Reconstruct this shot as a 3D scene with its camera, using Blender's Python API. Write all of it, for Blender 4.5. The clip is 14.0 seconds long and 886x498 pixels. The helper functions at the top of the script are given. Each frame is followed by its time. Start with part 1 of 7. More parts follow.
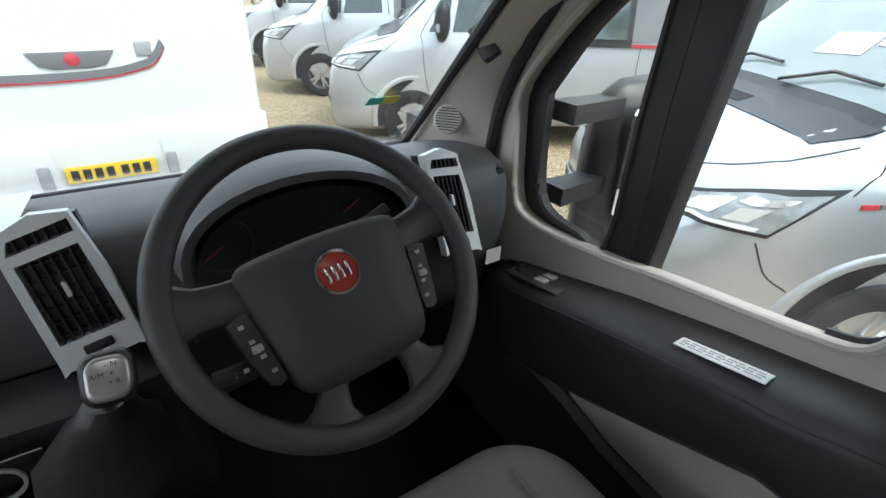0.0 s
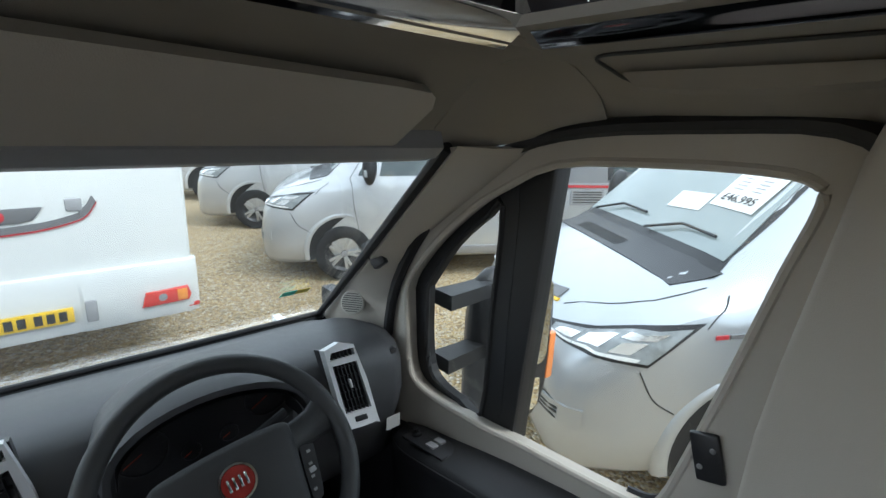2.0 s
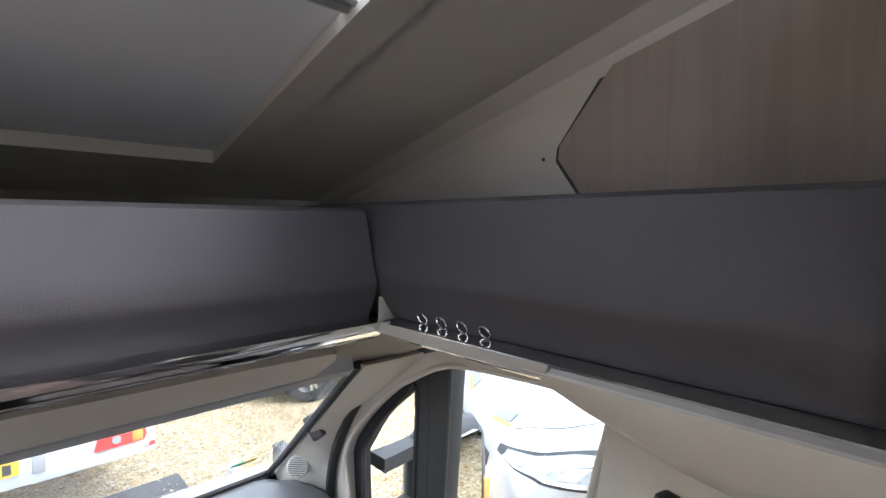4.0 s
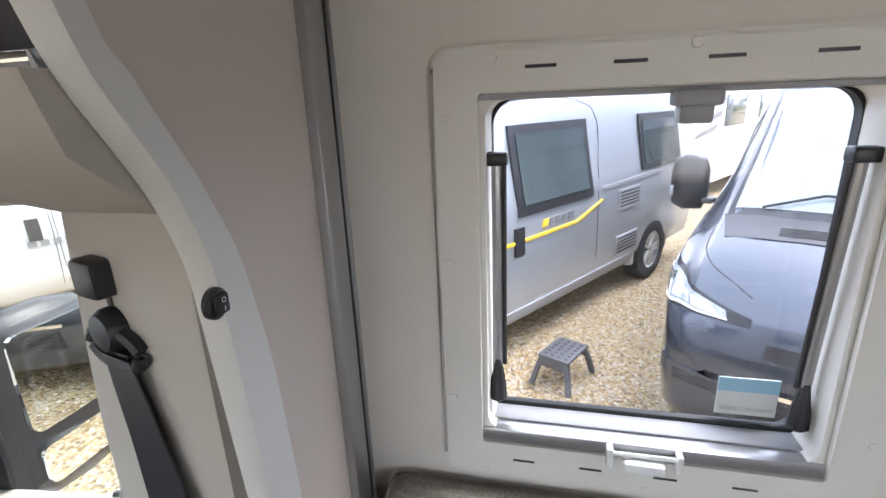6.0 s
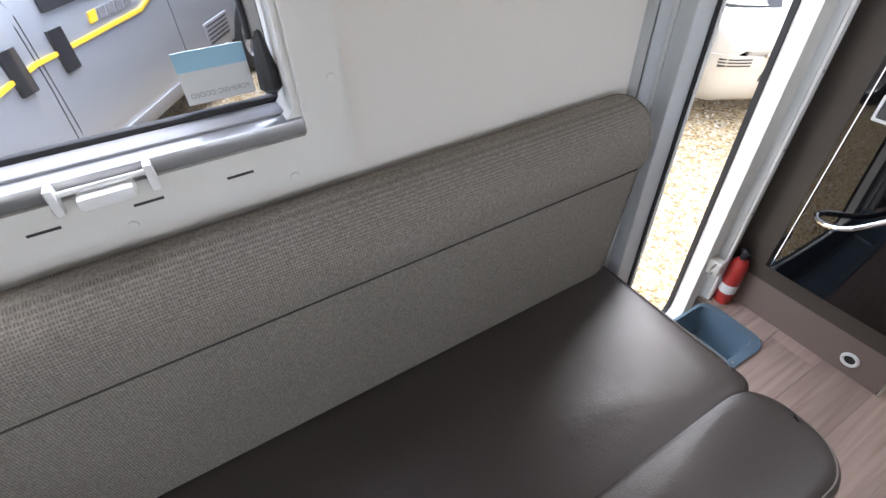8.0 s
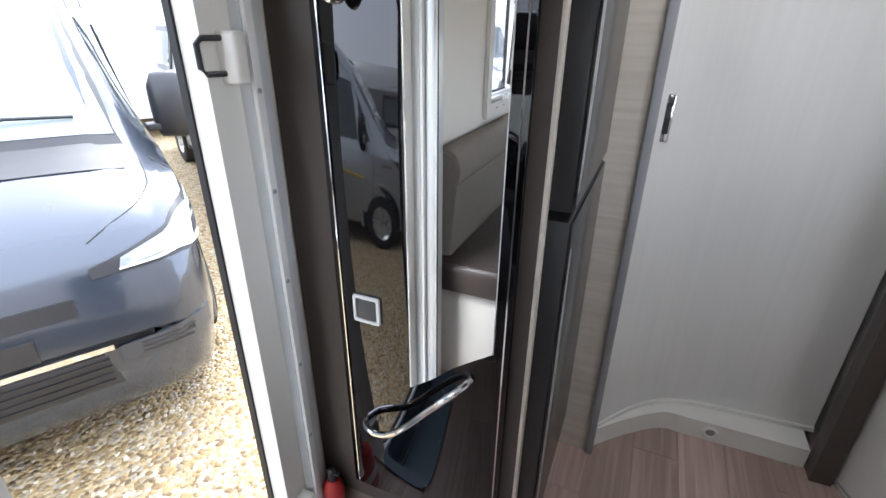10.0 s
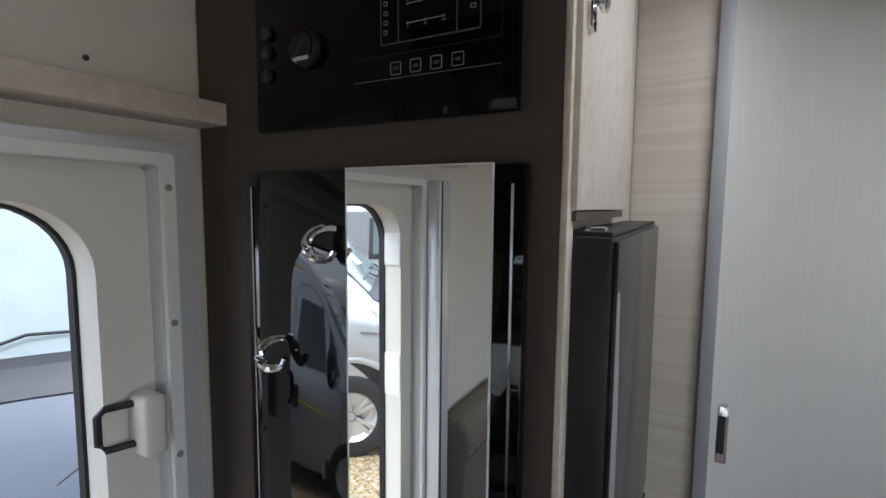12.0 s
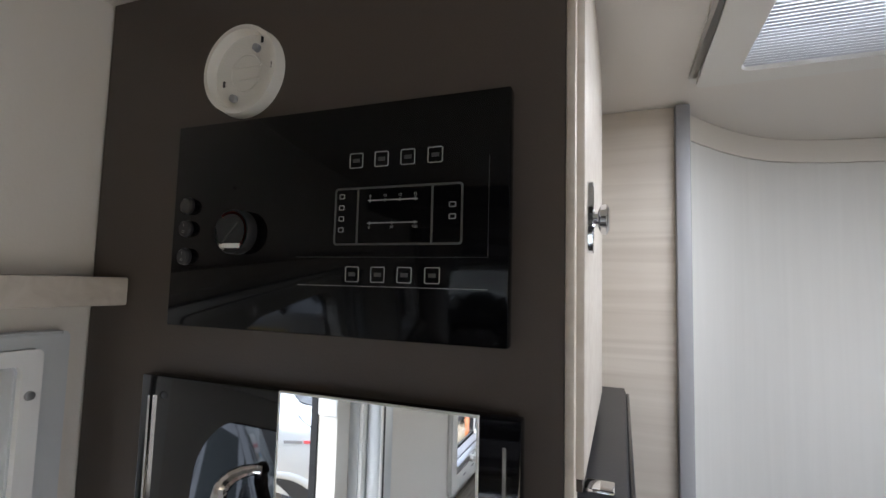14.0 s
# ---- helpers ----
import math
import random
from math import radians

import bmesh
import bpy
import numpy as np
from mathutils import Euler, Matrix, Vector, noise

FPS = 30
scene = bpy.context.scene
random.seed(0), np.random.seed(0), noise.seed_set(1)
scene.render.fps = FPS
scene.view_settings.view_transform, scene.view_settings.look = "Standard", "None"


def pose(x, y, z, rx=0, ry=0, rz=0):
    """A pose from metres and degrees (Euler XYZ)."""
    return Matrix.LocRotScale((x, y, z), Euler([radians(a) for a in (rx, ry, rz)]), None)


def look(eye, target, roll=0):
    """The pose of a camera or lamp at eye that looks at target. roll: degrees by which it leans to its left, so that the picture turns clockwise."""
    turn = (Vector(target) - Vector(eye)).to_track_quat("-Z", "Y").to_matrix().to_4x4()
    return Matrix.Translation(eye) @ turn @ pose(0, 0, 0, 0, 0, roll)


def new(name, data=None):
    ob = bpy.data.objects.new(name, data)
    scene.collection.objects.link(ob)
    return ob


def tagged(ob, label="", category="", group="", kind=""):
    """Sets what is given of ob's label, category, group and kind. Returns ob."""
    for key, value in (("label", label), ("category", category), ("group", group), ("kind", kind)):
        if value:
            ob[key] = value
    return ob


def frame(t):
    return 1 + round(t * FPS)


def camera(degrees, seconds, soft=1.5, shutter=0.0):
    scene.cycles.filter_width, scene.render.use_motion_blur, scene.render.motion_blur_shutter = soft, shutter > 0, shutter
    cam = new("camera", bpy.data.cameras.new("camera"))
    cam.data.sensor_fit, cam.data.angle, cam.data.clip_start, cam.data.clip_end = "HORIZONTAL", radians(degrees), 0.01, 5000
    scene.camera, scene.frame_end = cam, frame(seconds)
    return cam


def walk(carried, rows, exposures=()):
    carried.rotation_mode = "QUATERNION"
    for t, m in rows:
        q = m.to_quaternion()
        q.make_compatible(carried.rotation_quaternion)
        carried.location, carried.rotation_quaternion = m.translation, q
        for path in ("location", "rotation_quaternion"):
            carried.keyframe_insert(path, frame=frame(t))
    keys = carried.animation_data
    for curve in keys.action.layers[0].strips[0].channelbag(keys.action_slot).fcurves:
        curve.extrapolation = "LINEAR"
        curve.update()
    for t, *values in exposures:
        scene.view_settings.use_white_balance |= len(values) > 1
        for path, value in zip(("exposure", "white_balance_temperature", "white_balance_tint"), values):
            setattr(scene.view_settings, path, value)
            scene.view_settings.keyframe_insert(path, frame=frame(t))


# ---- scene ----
cam = camera(86.41, 14.0)
PATH = [
    (0.0, -0.0055, 0.8204, 1.0806, 60.71, -1.90, -32.98),
    (0.5, 0.0270, 0.7748, 1.0945, 61.51, -1.41, -38.76),
    (1.0, 0.0222, 0.7390, 1.1293, 64.40, -1.88, -39.66),
    (1.5, 0.0003, 0.6928, 1.2135, 69.54, -2.73, -40.75),
    (2.0, -0.0110, 0.6590, 1.3001, 74.83, -2.37, -40.70),
    (2.2, -0.0189, 0.6399, 1.3350, 76.66, -2.42, -40.87),
    (4.4, -0.0518, 0.4218, 1.5549, 90.47, 0.14, -48.35),
    (4.5, -0.0478, 0.4220, 1.5440, 90.74, 0.50, -51.12),
    (4.6, -0.0108, 0.3765, 1.5459, 90.12, -0.05, -52.59),
    (5.0, 0.0461, 0.2923, 1.5107, 89.29, -0.30, -62.26),
    (5.5, 0.1094, 0.1943, 1.4442, 80.07, 0.88, -68.57),
    (6.0, 0.1500, 0.1771, 1.3656, 72.96, 2.14, -77.20),
    (6.5, 0.1657, 0.1943, 1.2997, 66.79, 3.66, -88.18),
    (7.0, 0.1732, 0.1732, 1.2095, 57.31, 2.79, -96.30),
    (7.5, 0.1494, 0.1120, 1.1725, 50.79, 2.72, -107.50),
    (8.0, 0.1898, -0.0330, 1.1684, 49.08, 1.61, -120.94),
    (8.3, 0.1086, -0.2100, 1.1428, 52.01, 3.29, -131.77),
    (8.5, 0.0979, -0.2825, 1.1482, 51.73, 2.51, -137.97),
    (9.0, 0.0661, -0.4227, 1.1537, 54.54, 1.09, -153.09),
    (9.2, 0.0819, -0.4787, 1.1596, 56.57, 0.62, -157.44),
    (11.3, 0.0724, -0.9260, 1.3177, 79.23, -0.48, -151.36),
    (11.5, 0.0754, -0.9372, 1.3492, 81.26, -0.39, -150.86),
    (12.0, 0.1023, -0.9638, 1.4183, 84.74, -0.53, -151.34),
    (12.5, 0.1374, -0.9980, 1.4714, 88.59, -0.65, -152.70),
    (13.0, 0.1627, -1.0139, 1.5304, 92.73, -1.11, -154.81),
    (13.5, 0.1788, -1.0260, 1.5510, 94.73, -1.31, -156.36),
    (14.0, 0.1730, -1.0355, 1.5448, 94.45, -1.46, -159.28),
]
walk(cam, [(t, pose(*p)) for t, *p in PATH], exposures=((0.0, 1.05, 5950.0, 5.0), (1.5, 0.72, 5800.0, 5.0), (2.2, 0.8, 5800.0, 5.0), (4.4, 2.25, 5850.0, 13.0), (5.5, 2.2, 5950.0, 12.0), (6.7, 1.68, 6100.0, 13.0), (8.0, 2.05, 6000.0, 13.0), (9.2, 2.2, 5900.0, 13.0), (11.3, 1.3, 5800.0, 9.0), (12.3, 1.15, 5800.0, 9.0), (13.0, 1.3, 5800.0, 10.0), (14.0, 1.75, 5800.0, 11.0)))

# ---- world and light ----
world = bpy.data.worlds.new("overcast_sky")
scene.world = world
world.use_nodes = True
wn, wl = world.node_tree.nodes, world.node_tree.links
sky = wn.new("ShaderNodeTexSky")
sky.sky_type, sky.sun_disc = "NISHITA", False
sky.sun_elevation, sky.sun_rotation = radians(52), radians(150)
sky.air_density, sky.dust_density, sky.ozone_density = 1.0, 4.0, 1.0
soft_sky = wn.new("ShaderNodeMixRGB")
soft_sky.inputs[0].default_value = 0.75
soft_sky.inputs[2].default_value = (11.0, 11.4, 12.0, 1)
wl.new(sky.outputs[0], soft_sky.inputs[1])
wl.new(soft_sky.outputs[0], wn["Background"].inputs[0])
wn["Background"].inputs[1].default_value = 0.15
sun = new("sun", bpy.data.lights.new("sun", "SUN"))
sun.data.energy, sun.data.angle, sun.data.color = 1.3, radians(25), (1.0, 0.96, 0.9)
sun.matrix_world = look((3, -6, 9), (0, 0, 0))




def opening_lamp(name, at, target, w, h, watts):
    """A fill lamp set in an opening, standing in for daylight."""
    lamp = new(name, bpy.data.lights.new(name, "AREA"))
    lamp.data.shape, lamp.data.size, lamp.data.size_y, lamp.data.energy = "RECTANGLE", w, h, watts
    lamp.data.color = (1.0, 0.985, 0.96)
    lamp.matrix_world = look(at, target)
    return lamp


# the left opening is unseen; its lamp is added to brighten the lounge
opening_lamp("left_opening_fill", (-1.235, -0.725, 1.225), (0, -0.725, 1.0), 0.72, 0.52, 0.7)
opening_lamp("rooflight_daylight", (-0.165, -1.53, 1.822), (-0.165, -1.53, 0), 0.36, 0.36, 1.2)

# ---- materials ----
def colour(c):
    return (c[0], c[1], c[2], 1)


def mat(name, c, rough=0.5, metal=0.0, vary=0.08, scale=6.0, fine=0.03, fine_scale=250.0, coat=0.0, stretch=(1, 1, 1), spec=0.5, rand=0.0):
    m = bpy.data.materials.new(name)
    m.use_nodes = True
    n, l = m.node_tree.nodes, m.node_tree.links
    p = n["Principled BSDF"]
    p.inputs["Roughness"].default_value, p.inputs["Metallic"].default_value = rough, metal
    p.inputs["Coat Weight"].default_value = coat
    p.inputs["Coat Roughness"].default_value = 0.06
    p.inputs["Specular IOR Level"].default_value = spec
    tc, mp = n.new("ShaderNodeTexCoord"), n.new("ShaderNodeMapping")
    mp.inputs["Scale"].default_value = stretch
    l.new(tc.outputs["Object"], mp.inputs[0])
    a, b = n.new("ShaderNodeTexNoise"), n.new("ShaderNodeTexNoise")
    a.inputs["Scale"].default_value, b.inputs["Scale"].default_value = scale, fine_scale
    a.inputs["Detail"].default_value = 6
    for q in (a, b):
        l.new(mp.outputs[0], q.inputs["Vector"])
    mix = n.new("ShaderNodeMixRGB")
    mix.inputs[1].default_value = colour([max(0, v * (1 - vary)) for v in c])
    mix.inputs[2].default_value = colour([min(1, v * (1 + vary)) for v in c])
    add = n.new("ShaderNodeMath")
    add.operation = "MULTIPLY_ADD"
    add.inputs[1].default_value, add.inputs[2].default_value = 0.35, 0.0
    l.new(b.outputs[0], add.inputs[0])
    plus = n.new("ShaderNodeMath")
    plus.operation = "MULTIPLY_ADD"
    plus.inputs[1].default_value = 1.3
    l.new(a.outputs[0], plus.inputs[0])
    l.new(add.outputs[0], plus.inputs[2])
    sub = n.new("ShaderNodeMath")
    sub.operation, sub.inputs[1].default_value = "SUBTRACT", 0.32
    l.new(plus.outputs[0], sub.inputs[0])
    sub.use_clamp = True
    l.new(sub.outputs[0], mix.inputs[0])
    out = mix.outputs[0]
    if rand:
        oi, hs, mr = n.new("ShaderNodeObjectInfo"), n.new("ShaderNodeHueSaturation"), n.new("ShaderNodeMapRange")
        mr.inputs[3].default_value, mr.inputs[4].default_value = 1 - rand, 1 + rand
        l.new(oi.outputs["Random"], mr.inputs[0])
        l.new(mr.outputs[0], hs.inputs["Value"])
        l.new(out, hs.inputs["Color"])
        out = hs.outputs[0]
    l.new(out, p.inputs["Base Color"])
    rr = n.new("ShaderNodeMapRange")
    rr.inputs[3].default_value, rr.inputs[4].default_value = max(0, rough * 0.85), min(1, rough * 1.15 + 0.01)
    l.new(a.outputs[0], rr.inputs[0])
    l.new(rr.outputs[0], p.inputs["Roughness"])
    if fine:
        bp = n.new("ShaderNodeBump")
        bp.inputs["Strength"].default_value, bp.inputs["Distance"].default_value = min(1, fine * 6), 0.001
        l.new(b.outputs[0], bp.inputs["Height"])
        l.new(bp.outputs[0], p.inputs["Normal"])
    return m


def fabric(name, c1, c2, scale=640.0):
    """Loosely woven cloth: crossed threads of two tones."""
    m = mat(name, c1, 0.95, vary=0.12, scale=9, fine=0, spec=0.1)
    n, l = m.node_tree.nodes, m.node_tree.links
    p = n["Principled BSDF"]
    tc = n["Texture Coordinate"]
    fac = []
    for d, s in (("X", scale * 0.8), ("Y", scale), ("Z", scale * 0.9)):
        w = n.new("ShaderNodeTexWave")
        w.bands_direction = d
        w.inputs["Scale"].default_value, w.inputs["Distortion"].default_value = s / 6.28, 2.5
        w.inputs["Detail"].default_value, w.inputs["Detail Scale"].default_value = 2, 3
        l.new(tc.outputs["Object"], w.inputs["Vector"])
        fac.append(w.outputs["Fac"])
    a = n.new("ShaderNodeMath")
    a.operation = "MAXIMUM"
    l.new(fac[1], a.inputs[0])
    l.new(fac[2], a.inputs[1])
    noise_big = n.new("ShaderNodeTexNoise")
    noise_big.inputs["Scale"].default_value = 260
    l.new(tc.outputs["Object"], noise_big.inputs["Vector"])
    g = n.new("ShaderNodeMath")
    g.operation = "MULTIPLY"
    l.new(a.outputs[0], g.inputs[0])
    l.new(noise_big.outputs[0], g.inputs[1])
    mix = n.new("ShaderNodeMixRGB")
    l.new(g.outputs[0], mix.inputs[0])
    mix.inputs[1].default_value, mix.inputs[2].default_value = colour(c2), colour(c1)
    l.new(mix.outputs[0], p.inputs["Base Color"])
    bp = n.new("ShaderNodeBump")
    bp.inputs["Strength"].default_value, bp.inputs["Distance"].default_value = 0.7, 0.0015
    l.new(g.outputs[0], bp.inputs["Height"])
    l.new(bp.outputs[0], p.inputs["Normal"])
    return m


def leather(name, c, rough=0.42):
    m = mat(name, c, rough, vary=0.1, scale=5, fine=0)
    n, l = m.node_tree.nodes, m.node_tree.links
    v, w = n.new("ShaderNodeTexVoronoi"), n.new("ShaderNodeTexNoise")
    v.inputs["Scale"].default_value, w.inputs["Scale"].default_value = 520, 9
    w.inputs["Detail"].default_value = 4
    tc = n["Texture Coordinate"]
    l.new(tc.outputs["Object"], v.inputs["Vector"])
    l.new(tc.outputs["Object"], w.inputs["Vector"])
    b1, b2 = n.new("ShaderNodeBump"), n.new("ShaderNodeBump")
    b1.inputs["Strength"].default_value, b1.inputs["Distance"].default_value = 0.25, 0.001
    b2.inputs["Strength"].default_value, b2.inputs["Distance"].default_value = 0.14, 0.02
    l.new(v.outputs["Distance"], b1.inputs["Height"])
    l.new(w.outputs[0], b2.inputs["Height"])
    l.new(b2.outputs[0], b1.inputs["Normal"])
    l.new(b1.outputs[0], n["Principled BSDF"].inputs["Normal"])
    return m


def wood(name, c1, c2, axis=2, rough=0.45, rand=0.0, k=1.0):
    """Printed or real wood grain that runs along one axis."""
    s = [38.0 * k, 38.0 * k, 38.0 * k]
    s[axis] = 1.6 * k
    m = mat(name, c1, rough, vary=0.1, scale=3, fine=0.01, stretch=(1, 1, 1))
    n, l = m.node_tree.nodes, m.node_tree.links
    tc, mp = n["Texture Coordinate"], n.new("ShaderNodeMapping")
    mp.inputs["Scale"].default_value = s
    src = tc.outputs["Object"]
    if rand:
        oi, ad, ml = n.new("ShaderNodeObjectInfo"), n.new("ShaderNodeVectorMath"), n.new("ShaderNodeMath")
        ml.operation, ml.inputs[1].default_value = "MULTIPLY", 37.0
        l.new(oi.outputs["Random"], ml.inputs[0])
        l.new(src, ad.inputs[0])
        l.new(ml.outputs[0], ad.inputs[1])
        src = ad.outputs[0]
    l.new(src, mp.inputs[0])
    t = n.new("ShaderNodeTexNoise")
    t.inputs["Scale"].default_value, t.inputs["Detail"].default_value, t.inputs["Distortion"].default_value = 1.0, 7, 1.2
    l.new(mp.outputs[0], t.inputs["Vector"])
    r = n.new("ShaderNodeMapRange")
    r.inputs[1].default_value, r.inputs[2].default_value = 0.32, 0.68
    l.new(t.outputs[0], r.inputs[0])
    mix = n.new("ShaderNodeMixRGB")
    l.new(r.outputs[0], mix.inputs[0])
    mix.inputs[1].default_value, mix.inputs[2].default_value = colour(c1), colour(c2)
    out = mix.outputs[0]
    if rand:
        hs, mr = n.new("ShaderNodeHueSaturation"), n.new("ShaderNodeMapRange")
        mr.inputs[3].default_value, mr.inputs[4].default_value = 1 - rand, 1 + rand
        l.new(oi.outputs["Random"], mr.inputs[0])
        l.new(mr.outputs[0], hs.inputs["Value"])
        l.new(out, hs.inputs["Color"])
        out = hs.outputs[0]
    l.new(out, n["Principled BSDF"].inputs["Base Color"])
    return m


def pane_mat(name, tint, clear=0.9, rough=0.0):
    """Window glass: mostly clear, with a mirror reflection that grows at a grazing view."""
    m = bpy.data.materials.new(name)
    m.use_nodes = True
    n, l = m.node_tree.nodes, m.node_tree.links
    n.remove(n["Principled BSDF"])
    t, g, lw, mx = n.new("ShaderNodeBsdfTransparent"), n.new("ShaderNodeBsdfGlossy"), n.new("ShaderNodeLayerWeight"), n.new("ShaderNodeMixShader")
    t.inputs[0].default_value = colour([v * clear for v in tint])
    g.inputs["Roughness"].default_value = rough
    lw.inputs[0].default_value = 0.5
    pw, ma = n.new("ShaderNodeMath"), n.new("ShaderNodeMath")
    pw.operation, pw.inputs[1].default_value = "POWER", 4.0
    ma.operation, ma.inputs[1].default_value, ma.inputs[2].default_value = "MULTIPLY_ADD", 0.5, 0.025
    l.new(lw.outputs["Facing"], pw.inputs[0])
    l.new(pw.outputs[0], ma.inputs[0])
    l.new(ma.outputs[0], mx.inputs[0])
    l.new(t.outputs[0], mx.inputs[1])
    l.new(g.outputs[0], mx.inputs[2])
    l.new(mx.outputs[0], n["Material Output"].inputs[0])
    return m


def gravel_mat(name):
    m = mat(name, (0.4, 0.33, 0.23), 0.9, vary=0.25, scale=0.8, fine=0)
    n, l = m.node_tree.nodes, m.node_tree.links
    tc, v, cr = n["Texture Coordinate"], n.new("ShaderNodeTexVoronoi"), n.new("ShaderNodeValToRGB")
    v.inputs["Scale"].default_value = 46
    l.new(tc.outputs["Object"], v.inputs["Vector"])
    sep = n.new("ShaderNodeSeparateColor")
    l.new(v.outputs["Color"], sep.inputs[0])
    l.new(sep.outputs[0], cr.inputs[0])
    e = cr.color_ramp.elements
    e[0].color, e[1].color = (0.17, 0.12, 0.065, 1), (0.58, 0.51, 0.38, 1)
    for pos, c in ((0.35, (0.40, 0.28, 0.13, 1)), (0.6, (0.47, 0.37, 0.21, 1)), (0.8, (0.34, 0.29, 0.22, 1))):
        q = e.new(pos)
        q.color = c
    mix = n.new("ShaderNodeMixRGB")
    mix.blend_type, mix.inputs[0].default_value = "MULTIPLY", 0.6
    l.new(cr.outputs[0], mix.inputs[1])
    big = n.new("ShaderNodeTexNoise")
    big.inputs["Scale"].default_value, big.inputs["Detail"].default_value = 0.9, 5
    l.new(tc.outputs["Object"], big.inputs["Vector"])
    mr = n.new("ShaderNodeMapRange")
    mr.inputs[3].default_value, mr.inputs[4].default_value = 0.75, 1.35
    l.new(big.outputs[0], mr.inputs[0])
    l.new(mr.outputs[0], mix.inputs[2])
    p = n["Principled BSDF"]
    l.new(mix.outputs[0], p.inputs["Base Color"])
    bp = n.new("ShaderNodeBump")
    bp.inputs["Strength"].default_value, bp.inputs["Distance"].default_value = 1.0, 0.02
    bp.invert = True
    l.new(v.outputs["Distance"], bp.inputs["Height"])
    l.new(bp.outputs[0], p.inputs["Normal"])
    return m


WALL = mat("cream wall board", (0.70, 0.66, 0.6), 0.55, vary=0.03, scale=3, fine=0.03)
CREAM = mat("cream moulded plastic", (0.70, 0.68, 0.63), 0.42, vary=0.03, scale=5, fine=0.05, fine_scale=700)
WHITE = mat("white painted metal", (0.78, 0.78, 0.76), 0.3, vary=0.03, fine=0.01)
GREYW = mat("pale grey aluminium", (0.62, 0.64, 0.65), 0.35, metal=0.25, vary=0.04, fine=0.01)
ALU = mat("anodised aluminium", (0.42, 0.42, 0.42), 0.35, metal=0.8, vary=0.05, fine=0.02, stretch=(1, 1, 0.05))
PINK = mat("beige partition board", (0.55, 0.485, 0.43), 0.6, vary=0.03, scale=4, fine=0.02)
TRIM = mat("pale moulded trim", (0.66, 0.65, 0.61), 0.4, vary=0.03, fine=0.04, fine_scale=600)
BROWN = mat("dark brown laminate", (0.066, 0.052, 0.042), 0.5, vary=0.08, scale=5, fine=0.03, fine_scale=500)
BROWN2 = mat("brown plinth laminate", (0.2, 0.155, 0.13), 0.45, vary=0.05, fine=0.02)
BLACKGLASS = mat("black glass", (0.003, 0.003, 0.004), 0.025, vary=0.0, fine=0, spec=0.5)
PANELGLASS = mat("matt black panel glass", (0.003, 0.003, 0.0035), 0.06, vary=0.0, fine=0, spec=0.16)
STONEGREY = mat("slate grey plastic", (0.06, 0.065, 0.07), 0.4, vary=0.05, fine=0.02)
MIRROR = mat("mirror", (0.9, 0.91, 0.9), 0.008, metal=1.0, vary=0.0, fine=0)
CHROME = mat("chrome", (0.75, 0.75, 0.76), 0.07, metal=1.0, vary=0.02, fine=0)
BLACK = mat("black plastic", (0.018, 0.018, 0.02), 0.4, vary=0.15, fine=0.03)
RUBBER = mat("black rubber", (0.012, 0.012, 0.013), 0.6, vary=0.2, fine=0.03)
GREYPL = mat("grey plastic", (0.3, 0.3, 0.31), 0.45, vary=0.05, fine=0.03)
BLUEPL = mat("blue grey moulded step tray", (0.10, 0.15, 0.195), 0.45, vary=0.15, fine=0.05)
SHOWER = wood("white tambour board", (0.67, 0.66, 0.63), (0.70, 0.69, 0.66), 2, 0.35)
ASH = wood("pale ash laminate", (0.52, 0.46, 0.39), (0.62, 0.565, 0.49), 0, 0.45)
ASHV = wood("pale ash door", (0.55, 0.49, 0.42), (0.64, 0.59, 0.52), 0, 0.45)
TWEED = fabric("grey beige tweed", (0.43, 0.39, 0.335), (0.135, 0.118, 0.10))
BLINDCLOTH = mat("black blind cloth", (0.012, 0.011, 0.011), 0.9, vary=0.2, fine=0.08, fine_scale=900, spec=0.1)
HIDE = leather("brown upholstery leather", (0.064, 0.051, 0.047), 0.34)
HIDE2 = leather("taupe cab seat leather", (0.14, 0.112, 0.095), 0.5)
PLANK = wood("rustic vinyl plank", (0.29, 0.205, 0.17), (0.43, 0.32, 0.27), 1, 0.38, rand=0.16)
RED = mat("red enamel", (0.45, 0.03, 0.025), 0.35, vary=0.05, fine=0)
WHITEINK = mat("white print", (0.75, 0.75, 0.73), 0.6, vary=0.0, fine=0)
DARKINK = mat("dark print", (0.03, 0.03, 0.03), 0.6, vary=0.0, fine=0)
ORANGE = mat("orange print", (0.75, 0.25, 0.03), 0.5, vary=0.0, fine=0)
GLASS = pane_mat("window glass", (0.97, 0.99, 0.98), 0.97)
ACRYL = pane_mat("acrylic window", (0.95, 0.96, 1.0), 0.93)
DIFFUSER = mat("ribbed rooflight plastic", (0.9, 0.9, 0.9), 0.4, vary=0.02, fine=0)
DIFFUSER.node_tree.nodes["Principled BSDF"].inputs["Transmission Weight"].default_value = 0.85
DIFFUSER.node_tree.nodes["Principled BSDF"].inputs["Roughness"].default_value = 0.5


# ---- mesh helpers ----
def to_mesh(bm, name, smooth=False, angle=0.6):
    bmesh.ops.recalc_face_normals(bm, faces=bm.faces[:])
    if smooth:
        for f in bm.faces:
            f.smooth = True
        for e in bm.edges:
            if len(e.link_faces) == 2 and e.calc_face_angle(0) > angle:
                e.smooth = False
    me = bpy.data.meshes.new(name)
    bm.to_mesh(me)
    bm.free()
    return me


